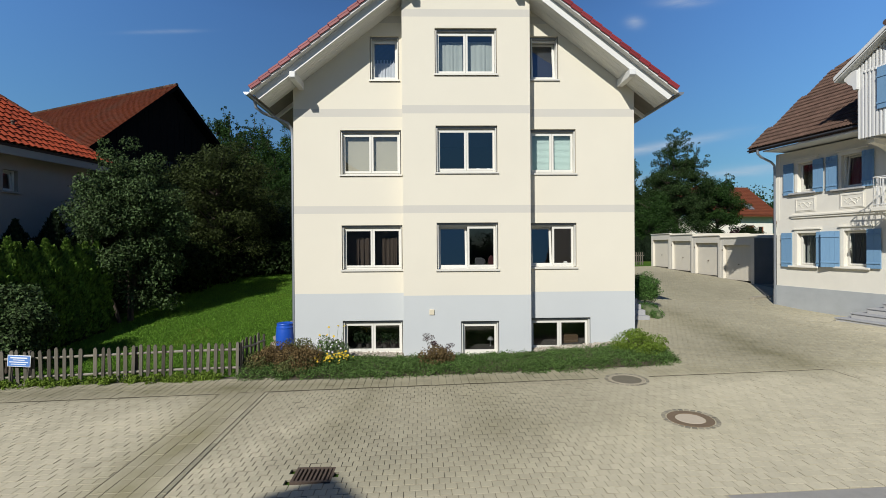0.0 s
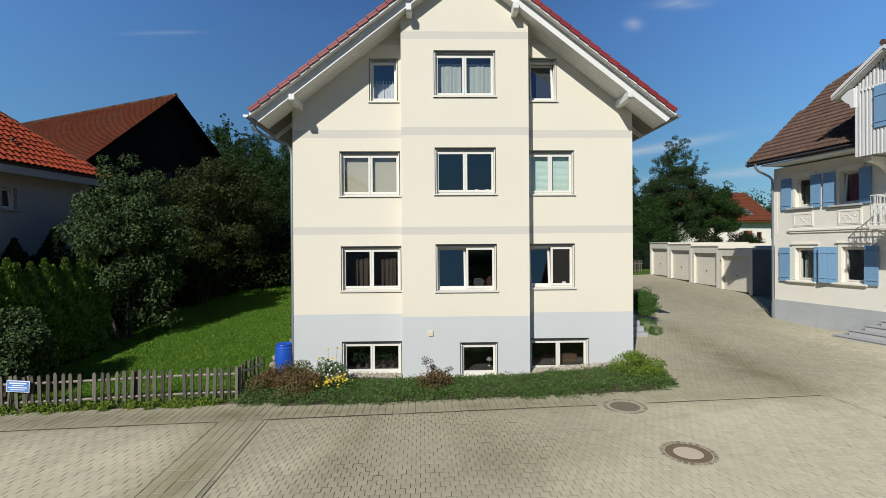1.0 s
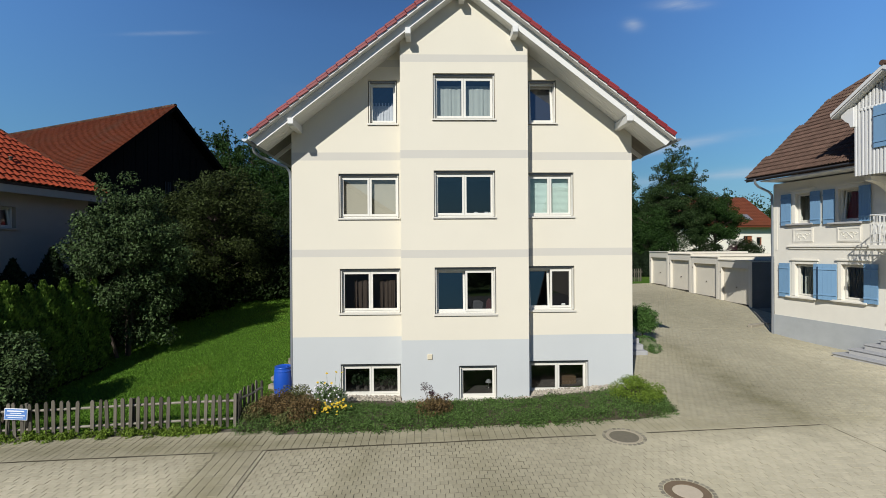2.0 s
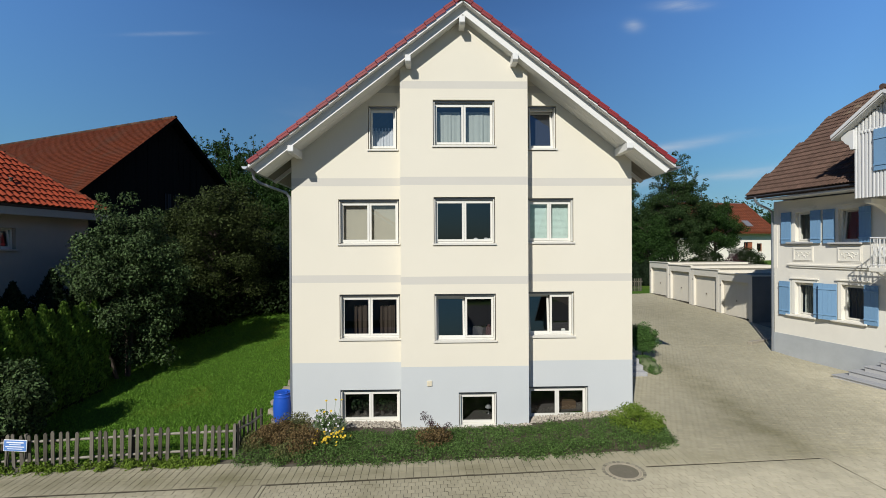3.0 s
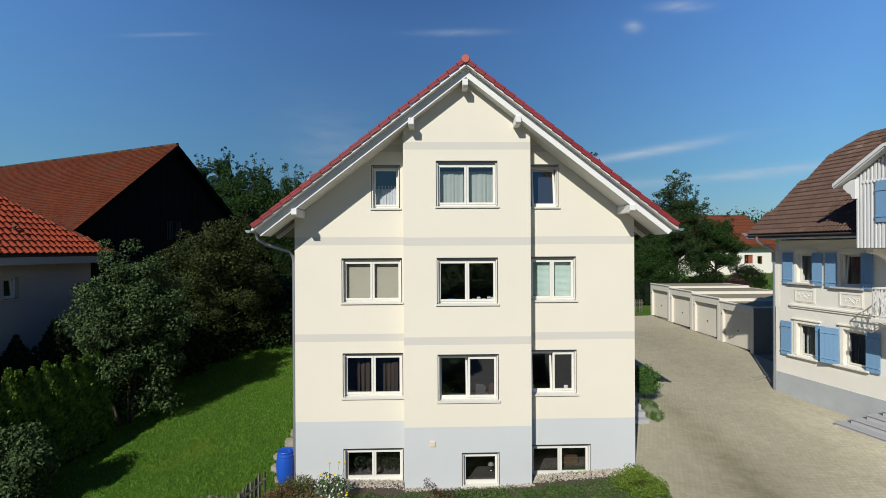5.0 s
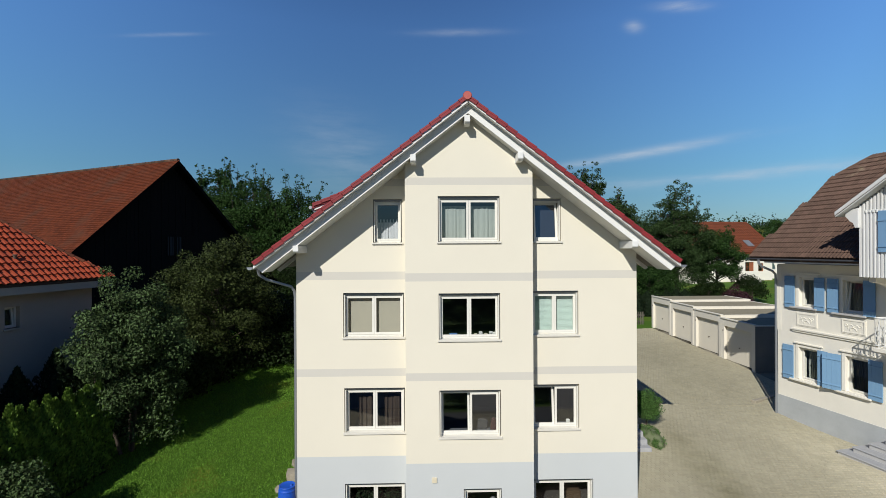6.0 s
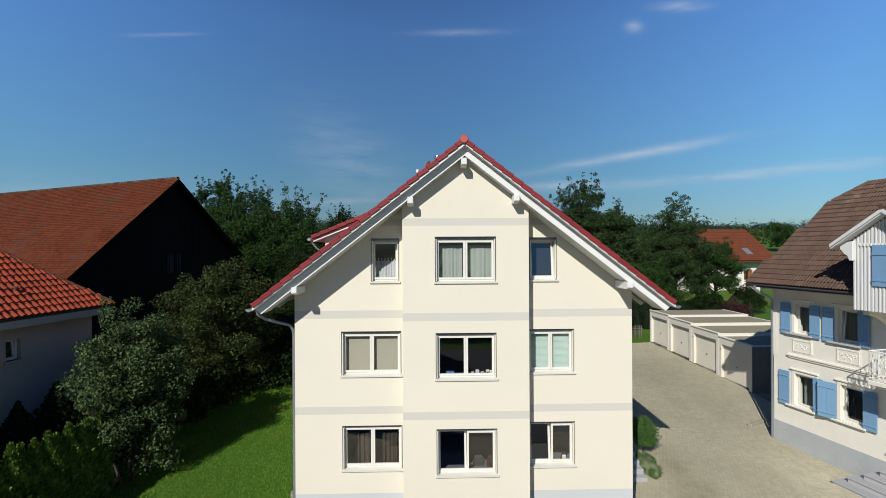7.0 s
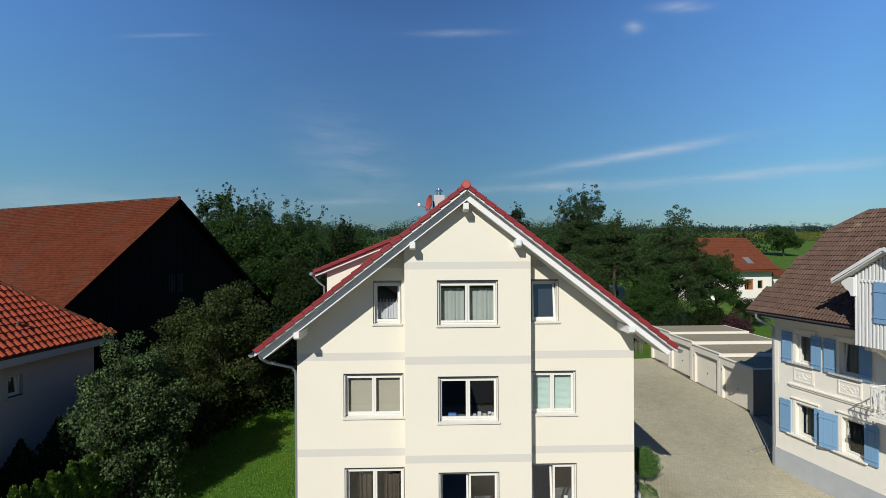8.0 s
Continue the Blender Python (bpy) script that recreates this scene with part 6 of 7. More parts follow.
# ---- rain barrel, field stones ----
barrel = empty("rain_barrel", pose(-4.30, 13.62, g(-4.30, 13.62) - 0.02), "blue plastic rain barrel standing by the wall", "barrel")
bm = bmesh.new()
lathe(bm, [(0.20, -0.06), (0.225, -0.03), (0.258, 0.22), (0.268, 0.42), (0.26, 0.60), (0.232, 0.82), (0.225, 0.84), (0.234, 0.855), (0.234, 0.885), (0.215, 0.89), (0.205, 0.87), (0.19, 0.865)], 28)
for p in bm.faces:
    p.smooth = True
part("drum", bm, BARREL, barrel)
bm = bmesh.new()
lathe(bm, [(0.244, 0.74), (0.250, 0.75), (0.247, 0.78), (0.238, 0.79)], 28)
part("rim", bm, BARREL, barrel)
part("lid", boxes((0.08, 0.14, -0.03, 0.03, 0.864, 0.90), bevel=0.008), BARREL, barrel)


def rough_stone(x, y, dz, sx, sy, sz, turn, seed):
    """A quarried stone with broken, worn edges."""
    bm = bmesh.new()
    bmesh.ops.create_cube(bm, size=1.0)
    bmesh.ops.subdivide_edges(bm, edges=bm.edges[:], cuts=3, use_grid_fill=True)
    for q in bm.verts:
        n_ = q.co.normalized()
        q.co = q.co * 0.72 + n_ * 0.16
        q.co += n_ * 0.09 * noise.noise(q.co * 3.1 + Vector((seed * 7.3, 0, 0)))
        q.co.x, q.co.y, q.co.z = q.co.x * sx, q.co.y * sy, q.co.z * sz
    o = part("field_stone", bm, STONE)
    o.matrix_world = pose(x, y, g(x, y) + dz, 4 * math.sin(seed * 2.0), 5 * math.sin(seed * 3.1), turn)
    return tagged(o, "rough tan field stone stacked beside the house wall", "stone", "bank stones")


for k, (x, y, dz, sx, sy, sz, turn) in enumerate((
        (-4.62, 14.05, 0.02, 0.26, 0.5, 0.22, 78), (-4.70, 14.65, 0.02, 0.28, 0.55, 0.24, 85), (-4.62, 15.30, 0.05, 0.42, 0.46, 0.36, 12), (-4.22, 15.25, 0.10, 0.34, 0.42, 0.34, -8),
        (-4.20, 14.55, 0.00, 0.26, 0.30, 0.18, 30), (-4.28, 15.85, 0.14, 0.36, 0.40, 0.34, 20), (-4.62, 15.95, 0.05, 0.34, 0.42, 0.28, 50), (-4.26, 16.50, 0.12, 0.38, 0.42, 0.34, 5),
        (-4.55, 16.75, 0.04, 0.32, 0.42, 0.26, 40), (-4.24, 17.20, 0.10, 0.34, 0.42, 0.32, 15), (-4.50, 13.62, -0.02, 0.24, 0.30, 0.14, 25))):
    rough_stone(x, y, dz, sx, sy, sz, turn, k + 1)

# ---- picket fence ----
fence = empty("picket_fence", pose(0, 0, 0), "weathered silver-grey wooden picket fence", "fence")
bm = bmesh.new()
pts = [(-0.038, 0), (0.038, 0), (0.038, 0.78), (0.022, 0.82), (0.0, 0.83), (-0.022, 0.82), (-0.038, 0.78)]
a_ = [bm.verts.new((x, -0.012, z)) for x, z in pts]
b_ = [bm.verts.new((x, 0.012, z)) for x, z in pts]
bm.faces.new(a_)
bm.faces.new(b_[::-1])
for i in range(len(pts)):
    j = (i + 1) % len(pts)
    bm.faces.new((a_[i], b_[i], b_[j], a_[j]))
bmesh.ops.recalc_face_normals(bm, faces=bm.faces)
pk = bpy.data.meshes.new("picket")
bm.to_mesh(pk)
bm.free()
pk.materials.append(GREYWOOD)
rngf = random.Random(7)
FA, FB, FC = Vector((-14.5, 11.0, 0)), Vector((-4.72, 11.40, 0)), Vector((-4.54, 12.50, 0))


def run(a, b, gaps):
    L_ = (b - a).length
    d_ = (b - a).normalized()
    ang = math.degrees(math.atan2(d_.y, d_.x))
    n_ = int(L_ / 0.174)
    for i in range(n_):
        if i in gaps:
            continue
        p = a + d_ * (L_ - (i + 0.3) * 0.174)
        o = link("picket", pk, None, fence)
        o.matrix_basis = pose(p.x, p.y, g(p.x, p.y) + 0.02 + rngf.uniform(-0.02, 0.02), rngf.uniform(-1.5, 1.5), rngf.uniform(-2.6, 2.6), ang) @ Matrix.Diagonal((rngf.uniform(0.9, 1.1), 1, rngf.uniform(0.96, 1.03), 1))
    for zr in (0.20, 0.64):
        bm = bmesh.new()
        tube(bm, [(*(a + d_ * (L_ * t)).to_2d(), g(*(a + d_ * (L_ * t)).to_2d()) + zr + 0.015 * math.sin(t * 9)) for t in np.linspace(0, 1, 9)], 0.030, 6)
        o = part("rail", bm, RAILWOOD, fence)
        o.location = (-d_.y * 0.045, d_.x * 0.045, 0)
    for t in np.linspace(0, 1, max(2, int(L_ / 1.95))):
        p = a + d_ * (L_ * t)
        bm = bmesh.new()
        tube(bm, [(p.x, p.y + 0.08, g(p.x, p.y) - 0.2), (p.x, p.y + 0.08, g(p.x, p.y) + 0.80)], [0.04, 0.036], 8)
        part("post", bm, GREYWOOD, fence)


run(FA, FB, {8, 20, 37})
run(FC, FB + Vector((-0.02, 0.18, 0)), set())
sign = empty("notice_sign", pose(-9.72, 11.12, 0.315, 0, 4, 2), "small blue notice sign with white lines of writing", "sign")
part("plate", boxes((-0.26, 0.26, -0.008, 0.008, -0.135, 0.135), bevel=0.003), SIGNWHITE, sign)
part("field", boxes((-0.245, 0.245, -0.012, -0.009, -0.12, 0.12)), SIGNBLUE, sign)
for k, (w, h) in enumerate(((0.19, 0.030), (0.13, 0.016), (0.21, 0.022), (0.17, 0.016))):
    zc = 0.075 - k * 0.05
    part("writing_bar", boxes((-w, w, -0.0155, -0.0125, zc - h / 2, zc + h / 2)), SIGNWHITE, sign)
for sx in (-0.2, 0.2):
    bm = bmesh.new()
    tube(bm, [(sx, 0.03, -0.6), (sx, 0.03, 0.10)], 0.02, 6)
    part("stake", bm, GREYWOOD, sign)

# weeds along the fence foot
rngw = np.random.default_rng(110)
cc = [(x, 10.98 + 0.02 * (x + 9) + rngw.normal() * 0.07, g(x, 11) + rngw.uniform(0.02, 0.14)) for x in rngw.uniform(-12, -5.0, 170)]
weeds = quads("fence_weeds", leaves(rngw, cc, rngw.uniform(0.05, 0.14, 170), 9000, 0.06, shell=0.2), LEAF_LIME)
tagged(weeds, "fresh green weeds along the fence foot", "weeds", kind="stuff")

# ---- lawn blades ----
rngl = np.random.default_rng(120)
n = 150000
bxy = np.stack([rngl.uniform(-11.5, -4.1, n), 11.3 + 15.0 * rngl.uniform(0, 1, n) ** 1.15], 1)
bzz = gz(bxy[:, 0], bxy[:, 1])
base = np.stack([bxy[:, 0], bxy[:, 1], bzz], 1)
a = rngl.uniform(0, 6.28, n)
sd = np.stack([np.cos(a), np.sin(a), 0 * a], 1) * rngl.uniform(0.006, 0.014, n)[:, None]
ln = np.stack([rngl.normal(size=n) * 0.03, rngl.normal(size=n) * 0.03, rngl.uniform(0.02, 0.06, n)], 1)
lawn = quads("lawn_grass", np.stack([base - sd, base + sd, base + ln + sd * 0.3, base + ln - sd * 0.3], 1).reshape(-1, 3), BLADE)
tagged(lawn, "short mown green lawn blades", "grass", kind="stuff")

# ---- trees behind ----
tree("back_tree", -20.9, 46.5, 14, (2.7, 2.6, 4.6), 9.0, 80, 0.75, 26000, 0.192, LEAF_MID, 130, "tall green tree behind the barn", 0.25, shoots=13)
tree("back_tree", -17.3, 46.0, 13, (3.0, 3.0, 5.0), 7.7, 110, 0.85, 37000, 0.180, LEAF_MID, 131, "tall green tree behind the barn", 0.25, shoots=10)
tree("back_tree", -13.2, 46.0, 12, (3.4, 3.2, 5.4), 6.5, 130, 0.85, 40000, 0.180, LEAF_MID, 132, "broad green tree behind the lawn", 0.25, shoots=11)
tree("back_tree", -9.0, 49.0, 11, (2.6, 2.8, 4.6), 6.0, 60, 0.9, 23000, 0.192, LEAF_DARK, 133, "green tree behind the lawn", 0.22, shoots=6)
tree("back_tree", -10.9, 60.0, 12, (1.5, 1.5, 4.2), 7.0, 40, 0.6, 17000, 0.17, LEAF_MID, 134, "slender pointed tree in the distance", 0.2, shoots=4)
tree("back_tree", -7.0, 56.0, 10, (3.5, 3.0, 3.4), 4.6, 50, 1.0, 18000, 0.204, LEAF_DARK, 135, "green tree behind the house", 0.22, shoots=4)
tree("back_bush", -17.0, 47.5, 5.4, (3.4, 1.5, 2.7), 2.5, 60, 0.7, 12000, 0.2, LEAF_DARK, 138, "dense dark bush behind the barn", 0.1, "bush", stems=3)
tree("back_tree", -12.2, 43.5, 9, (2.6, 2.2, 3.6), 4.2, 60, 0.8, 22000, 0.162, LEAF_DARK, 136, "dense green tree behind the lawn", 0.22)
tree("back_tree", -8.8, 37.0, 8, (2.8, 2.6, 3.4), 4.0, 60, 0.85, 23000, 0.162, LEAF_DARK, 137, "dense green tree behind the lawn", 0.22, shoots=4)
# orchard side
tree("orchard_tree", 23.6, 44.5, 12, (3.4, 2.8, 4.4), 6.3, 170, 0.52, 58000, 0.138, LEAF_ORCHARD, 140, "tall loose-crowned orchard tree by the garages", 0.22, hang=0.5, shell=0.3, shoots=9,
     extra=((-0.2, 0, 10.9, 0.6), (0.4, 0, 11.3, 0.55), (-0.5, 0.2, 11.7, 0.42), (0.7, -0.2, 11.9, 0.36), (0.1, 0.1, 12.3, 0.3), (1.1, 0, 10.6, 0.5), (-1.1, 0, 10.3, 0.5), (-1.9, 0, 10.1, 0.35), (-2.0, 0, 3.4, 0.9), (2.2, 0, 3.2, 0.9), (0.0, -1.0, 3.0, 1.0)))
tree("orchard_tree", 27.7, 44.8, 8, (2.9, 2.3, 3.0), 4.7, 130, 0.5, 34000, 0.138, LEAF_MID, 141, "rounded light green orchard tree by the garages", 0.14, shell=0.3, shoots=5,
     extra=((1.3, 0, 6.5, 0.4), (2.0, 0, 6.0, 0.4), (-1.2, 0, 6.4, 0.4), (-1.8, 0, 1.6, 0.8)))
tree("orchard_tree", 16.2, 50.0, 14, (3.2, 2.8, 5.0), 8.6, 170, 0.52, 58000, 0.142, LEAF_ORCHARD, 142, "tall bare-topped tree beyond the garages", 0.22, hang=0.5, shell=0.3, shoots=16,
     extra=((-1.6, 0, 13.2, 0.45), (-0.9, 0.3, 13.8, 0.4), (-1.3, 0, 14.6, 0.3), (0.2, -0.2, 13.6, 0.42), (1.2, 0, 13.5, 0.45), (1.8, 0.2, 14.3, 0.33), (2.3, 0, 12.8, 0.4), (1.6, 0, 15.0, 0.24), (-2.3, 0, 12.3, 0.4), (-2.9, 0, 8.6, 0.7), (0.5, 0, 3.2, 1.3)))
tree("orchard_tree", 10.9, 60.0, 14, (1.3, 1.3, 3.0), 10.2, 40, 0.5, 9000, 0.17, LEAF_DARK, 148, "pointed dark tree far behind the house", 0.18, shoots=4)
tree("orchard_tree", 19.2, 48.6, 10, (2.5, 2.3, 3.6), 7.6, 70, 0.6, 18000, 0.180, LEAF_ORCHARD, 149, "loose dark fruit tree beyond the garages", 0.18, shoots=9)
tree("orchard_tree", 20.4, 51.5, 11, (2.6, 2.6, 3.7), 7.4, 56, 0.9, 17000, 0.223, LEAF_ORCHARD, 143, "dark tree beyond the garages", 0.2)
tree("orchard_tree", 14.2, 46.0, 8, (2.6, 2.4, 3.6), 4.6, 40, 1.0, 20000, 0.174, LEAF_ORCHARD, 144, "dark tree behind the house", 0.2)
tree("orchard_tree", 27.0, 56.0, 10, (3.0, 2.8, 4.2), 5.0, 56, 0.9, 16000, 0.228, LEAF_ORCHARD, 145, "dark fruit tree beyond the garages", 0.2)
tree("orchard_tree", 15.6, 47.5, 9, (2.6, 2.4, 3.8), 4.4, 50, 0.8, 22000, 0.18, LEAF_ORCHARD, 146, "dark fruit tree beyond the garages", 0.2)
tree("orchard_tree", 20.4, 43.4, 6.5, (2.3, 2.0, 3.1), 3.4, 46, 0.75, 22000, 0.15, LEAF_MID, 147, "low fruit tree beyond the garages", 0.15)
tree("back_bush", 25.9, 43.2, 3.0, (1.9, 1.2, 1.6), 1.4, 60, 0.45, 15000, 0.12, LEAF_DARK, 154, "dark low bush under the orchard trees", 0.05, "bush", stems=3)
tree("back_bush", 23.2, 42.0, 1.6, (1.5, 1.0, 0.8), 0.75, 36, 0.35, 8000, 0.11, LEAF_DARK, 157, "dark low bush under the orchard trees", 0.05, "bush", stems=3)
tree("purple_bush", 27.4, 41.5, 2.6, (1.35, 1.2, 1.3), 1.35, 26, 0.5, 5000, 0.14, LEAF_PURPLE, 150, "dark purple-leaved bush on the lawn", 0.06, "bush", stems=3)
tree("round_bush", 30.1, 45.4, 2.0, (0.75, 0.7, 0.85), 0.9, 30, 0.28, 4500, 0.09, LEAF_BOX, 151, "bright green round bush on the lawn", 0.05, "bush", stems=2)
tree("round_bush", 32.2, 46.5, 3.2, (1.7, 1.2, 1.6), 1.6, 50, 0.45, 9000, 0.12, LEAF_DARK, 152, "dark green round bush on the lawn", 0.05, "bush", stems=2)
tree("round_bush", 20.6, 47.0, 3.0, (2.6, 1.4, 1.4), 1.5, 30, 0.6, 6000, 0.16, LEAF_MID, 153, "green hedge bush beyond the garages", 0.06, "bush", stems=3)
for k in range(7):
    conifer("far_thuja", 17.2 + 1.0 * k, 40.8 + 0.25 * k, 2.2, 170 + k, LEAF_CONIFER, "dark clipped hedge conifer beyond the garages", 0.62, 2200, "far hedge")
# far picket fence beyond the drive
ff2 = empty("far_fence", pose(0, 0, 0), "old grey garden fence beyond the drive", "fence")
for k in range(34):
    x = 11.6 + k * 0.17
    part("picket", boxes((x, x + 0.08, 37.9, 37.93, g(x, 37.9), g(x, 37.9) + 1.05)), GREYWOOD, ff2)
for zr in (0.3, 0.8):
    part("rail", boxes((11.5, 17.4, 37.94, 37.98, g(14, 38) + zr, g(14, 38) + zr + 0.06)), GREYWOOD, ff2)
tree("meadow_tree", 112, 146, 10, (4.2, 4.0, 4.2), 5.6, 60, 1.3, 12000, 0.42, LEAF_MID, 155, "single round fruit tree on the meadow", 0.3)
# maize field on the slope
rngk = np.random.default_rng(156)
mc = []
for k in range(16):
    for x in np.arange(140, 230, 1.1):
        y = 196 + 2.2 * k + 0.05 * x
        mc.append((x + rngk.normal() * 0.2, y, g(x, y) + rngk.uniform(0.5, 1.7)))
maize = quads("maize_field", leaves(rngk, mc, np.full(len(mc), 0.75), 26000, 0.8, flat=1.4, aspect=0.22, hang=-0.8), MAIZE)
tagged(maize, "ripe yellow-green maize rows on the slope", "maize", kind="stuff")
# caravan among the trees
cv = empty("caravan", pose(23.6, 60.0, g(23.6, 60.0)), "white caravan parked among the trees", "caravan")
part("body", prism([(-1.6, 0.55), (1.5, 0.55), (1.75, 1.3), (1.5, 2.35), (1.1, 2.6), (-1.3, 2.6), (-1.7, 2.1)], 0, 2.0, bevel=0.06), WHITE, cv)
part("window", boxes((-0.9, 0.6, -0.03, -0.001, 1.5, 2.1), bevel=0.01), mat("smoked_window", (0.02, 0.02, 0.025), 0.1), cv)
bm = bmesh.new()
tube(bm, [(-0.3, -0.02, 0.33), (-0.3, 0.18, 0.33)], 0.33, 16)
part("wheel", bm, IRON, cv)

# ---- far woods, hedges and fields ----
rngz = np.random.default_rng(200)
cc, rr = [], []


def wood(x0, x1, y0, y1, n, h0, h1, r):
    for _ in range(n):
        x, y = rngz.uniform(x0, x1), rngz.uniform(y0, y1)
        h = rngz.uniform(h0, h1)
        z = g(x, y)
        for q in range(5):
            cc.append((x + rngz.normal() * r * 0.6, y + rngz.normal() * r * 0.6, z + h * rngz.uniform(0.25, 0.95)))
            rr.append(r * rngz.uniform(0.6, 1.1))


wood(42, 55, 78, 90, 12, 8, 10.5, 1.9)
wood(53, 60, 80, 86, 7, 7, 10.5, 1.9)
wood(20, 42, 80, 105, 16, 5, 8, 2.2)
wood(11, 37, 62, 76, 26, 6.0, 9.0, 2.0)
wood(18, 80, 112, 150, 60, 8, 11.5, 2.6)
wood(-60, 20, 85, 130, 40, 7, 10, 2.6)
wood(120, 240, 225, 262, 16, 3, 6, 2.4)
wood(-90, 78, 150, 235, 120, 7, 11, 3.4)
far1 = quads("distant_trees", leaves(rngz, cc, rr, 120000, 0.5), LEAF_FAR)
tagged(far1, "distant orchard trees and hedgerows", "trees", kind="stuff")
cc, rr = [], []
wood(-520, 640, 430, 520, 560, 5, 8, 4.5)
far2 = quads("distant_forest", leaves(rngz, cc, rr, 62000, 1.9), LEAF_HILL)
tagged(far2, "distant dark forest on the hill", "forest", kind="stuff")


# ---- behind the windows ----
def curtain(x0, x1, y, z0, z1, material, label, folds=9, amp=0.014):
    xs_ = np.linspace(x0, x1, folds * 6)
    v, f = [], []
    rc_ = random.Random(int(x0 * 100) + int(z0 * 10))
    ph, wob = 0.0, []
    for _ in xs_:
        ph += rc_.uniform(0.25, 1.5)
        wob.append(math.sin(ph) * rc_.uniform(0.5, 1.0))
    for i, x in enumerate(xs_):
        yy = y + amp * wob[i] * (0.8 + 0.5 * math.sin(i * 0.53)) + 0.9 * amp * math.sin(i * 0.23)
        v += [(x, yy, z0), (x, yy * 0.5 + y * 0.5, z1)]
    for i in range(len(xs_) - 1):
        a = 2 * i
        f.append((a, a + 2, a + 3, a + 1))
    o = raw("curtain", v, f, material)
    md = o.modifiers.new("thickness", "SOLIDIFY")
    md.thickness = 0.004
    return tagged(o, label, "curtain")


def blind(x0, x1, y, z0, z1, material, label, slats=0):
    e = empty("window_blind", pose((x0 + x1) / 2, y, z0), label, "blind")
    w = (x1 - x0) / 2
    if slats:
        n = int((z1 - z0) / slats)
        for k in range(n):
            q = part("slat", boxes((-w, w, -0.010, 0.010, k * slats, k * slats + slats * 0.9)), material, e)
    else:
        part("screen", boxes((-w, w, 0, 0.004, 0, z1 - z0)), material, e)
        part("bottom_bar", boxes((-w, w, -0.006, 0.008, -0.02, -0.001)), material, e)
    return e


yL, yB = HF + 0.30, BF + 0.30
curtain(-2.26, -1.80, yL + 0.12, 2.25, 3.2, CURTAIN_BROWN, "brown curtain drawn to one side behind glass", 5, 0.06)
curtain(-1.50, -0.99, yL + 0.12, 2.25, 3.2, CURTAIN_BROWN, "brown curtain drawn to one side behind glass", 5, 0.06)
curtain(0.16, 0.90, yB + 0.05, 7.75, 8.80, CURTAIN_GREY, "pale grey-green curtain behind glass", 7)
curtain(1.02, 1.80, yB + 0.05, 7.75, 8.80, CURTAIN_GREY, "pale grey-green curtain behind glass", 7)
lace = curtain(-1.70, -1.0, yL + 0.03, 7.86, 8.36, LACE, "short white lace cafe curtain", 9, 0.02)
for k in range(8):
    part("tab", boxes((-1.69 + 0.094 * k, -1.655 + 0.094 * k, yL + 0.02, yL + 0.03, 8.34, 8.45), bevel=0.004), LACE, lace)
for k in range(7):
    bm = bmesh.new()
    tube(bm, [(-1.64 + 0.098 * k + 0.030 * math.cos(q), yL + 0.012, 7.86 + 0.030 * math.sin(q)) for q in np.linspace(0, 6.1, 9)], 0.008, 5)
    part("lace_ring", bm, LACE, lace)
blind(-2.55, -1.80, yL - 0.03, 5.06, 6.24, BLIND_GREY, "grey roller blind pulled down")
blind(-1.74, -0.98, yL - 0.03, 5.06, 6.24, BLIND_GREY, "grey roller blind pulled down")
blind(2.93, 3.50, yL - 0.02, 5.10, 6.24, BLIND_GREEN, "pale green slatted blind lowered", 0.035)
blind(3.55, 4.12, yL - 0.02, 5.10, 6.24, BLIND_GREEN, "pale green slatted blind lowered", 0.035)
blind(2.98, 3.66, yL + 0.10, 7.80, 8.90, mat("slate_blue_blind", (0.023, 0.028, 0.040), 0.8), "dark slate-blue roller blind pulled down")
rngi = np.random.default_rng(300)
for k, (x, h) in enumerate(((-2.2, 0.5), (-1.95, 0.3), (-1.45, 0.45), (-1.2, 0.35))):
    e = empty("houseplant", pose(x, HF + 0.55, -0.10), "green potted plant behind the basement window", "houseplant", "basement plants")
    bm = bmesh.new()
    lathe(bm, [(0.06, 0.0), (0.085, 0.12), (0.09, 0.13)], 12)
    part("pot", bm, DARKBOARD, e)
    quads("leaves", leaves(rngi, [(0, 0, 0.13 + h * 0.4)], np.array([h * 0.45]), 160, 0.12, hang=0.4), DARKPLANT, e)
shelf = part("window_board", boxes((-2.6, -0.95, HF + 0.32, HF + 0.80, -0.14, -0.10)), DARKBOARD)
tagged(shelf, "dark inner window board", "shelf")
box1 = part("cardboard_box", boxes((3.85, 4.4, HF + 0.5, HF + 0.9, -0.12, 0.22), bevel=0.01), CARDBOARD)
tagged(box1, "brown cardboard box behind the basement window", "box")
sh2 = part("window_board", boxes((2.9, 4.55, HF + 0.32, HF + 1.0, -0.17, -0.125)), DARKBOARD)
tagged(sh2, "dark inner window board", "shelf")
dl = empty("desk_lamp", pose(1.70, BF + 0.7, -0.02), "small grey desk lamp behind the basement window", "lamp")
bm = bmesh.new()
lathe(bm, [(0.07, 0), (0.07, 0.02), (0.012, 0.03), (0.012, 0.20)], 12)
part("stand", bm, STEEL, dl)
bm = bmesh.new()
lathe(bm, [(0.10, 0.18), (0.05, 0.28), (0.045, 0.285)], 14)
part("shade", bm, mat("dull_lamp_enamel", (0.16, 0.16, 0.16), 0.5), dl)
sh3 = part("window_board", boxes((0.85, 1.82, BF + 0.32, BF + 1.0, -0.07, -0.025)), DARKBOARD)
tagged(sh3, "dark inner window board", "shelf")
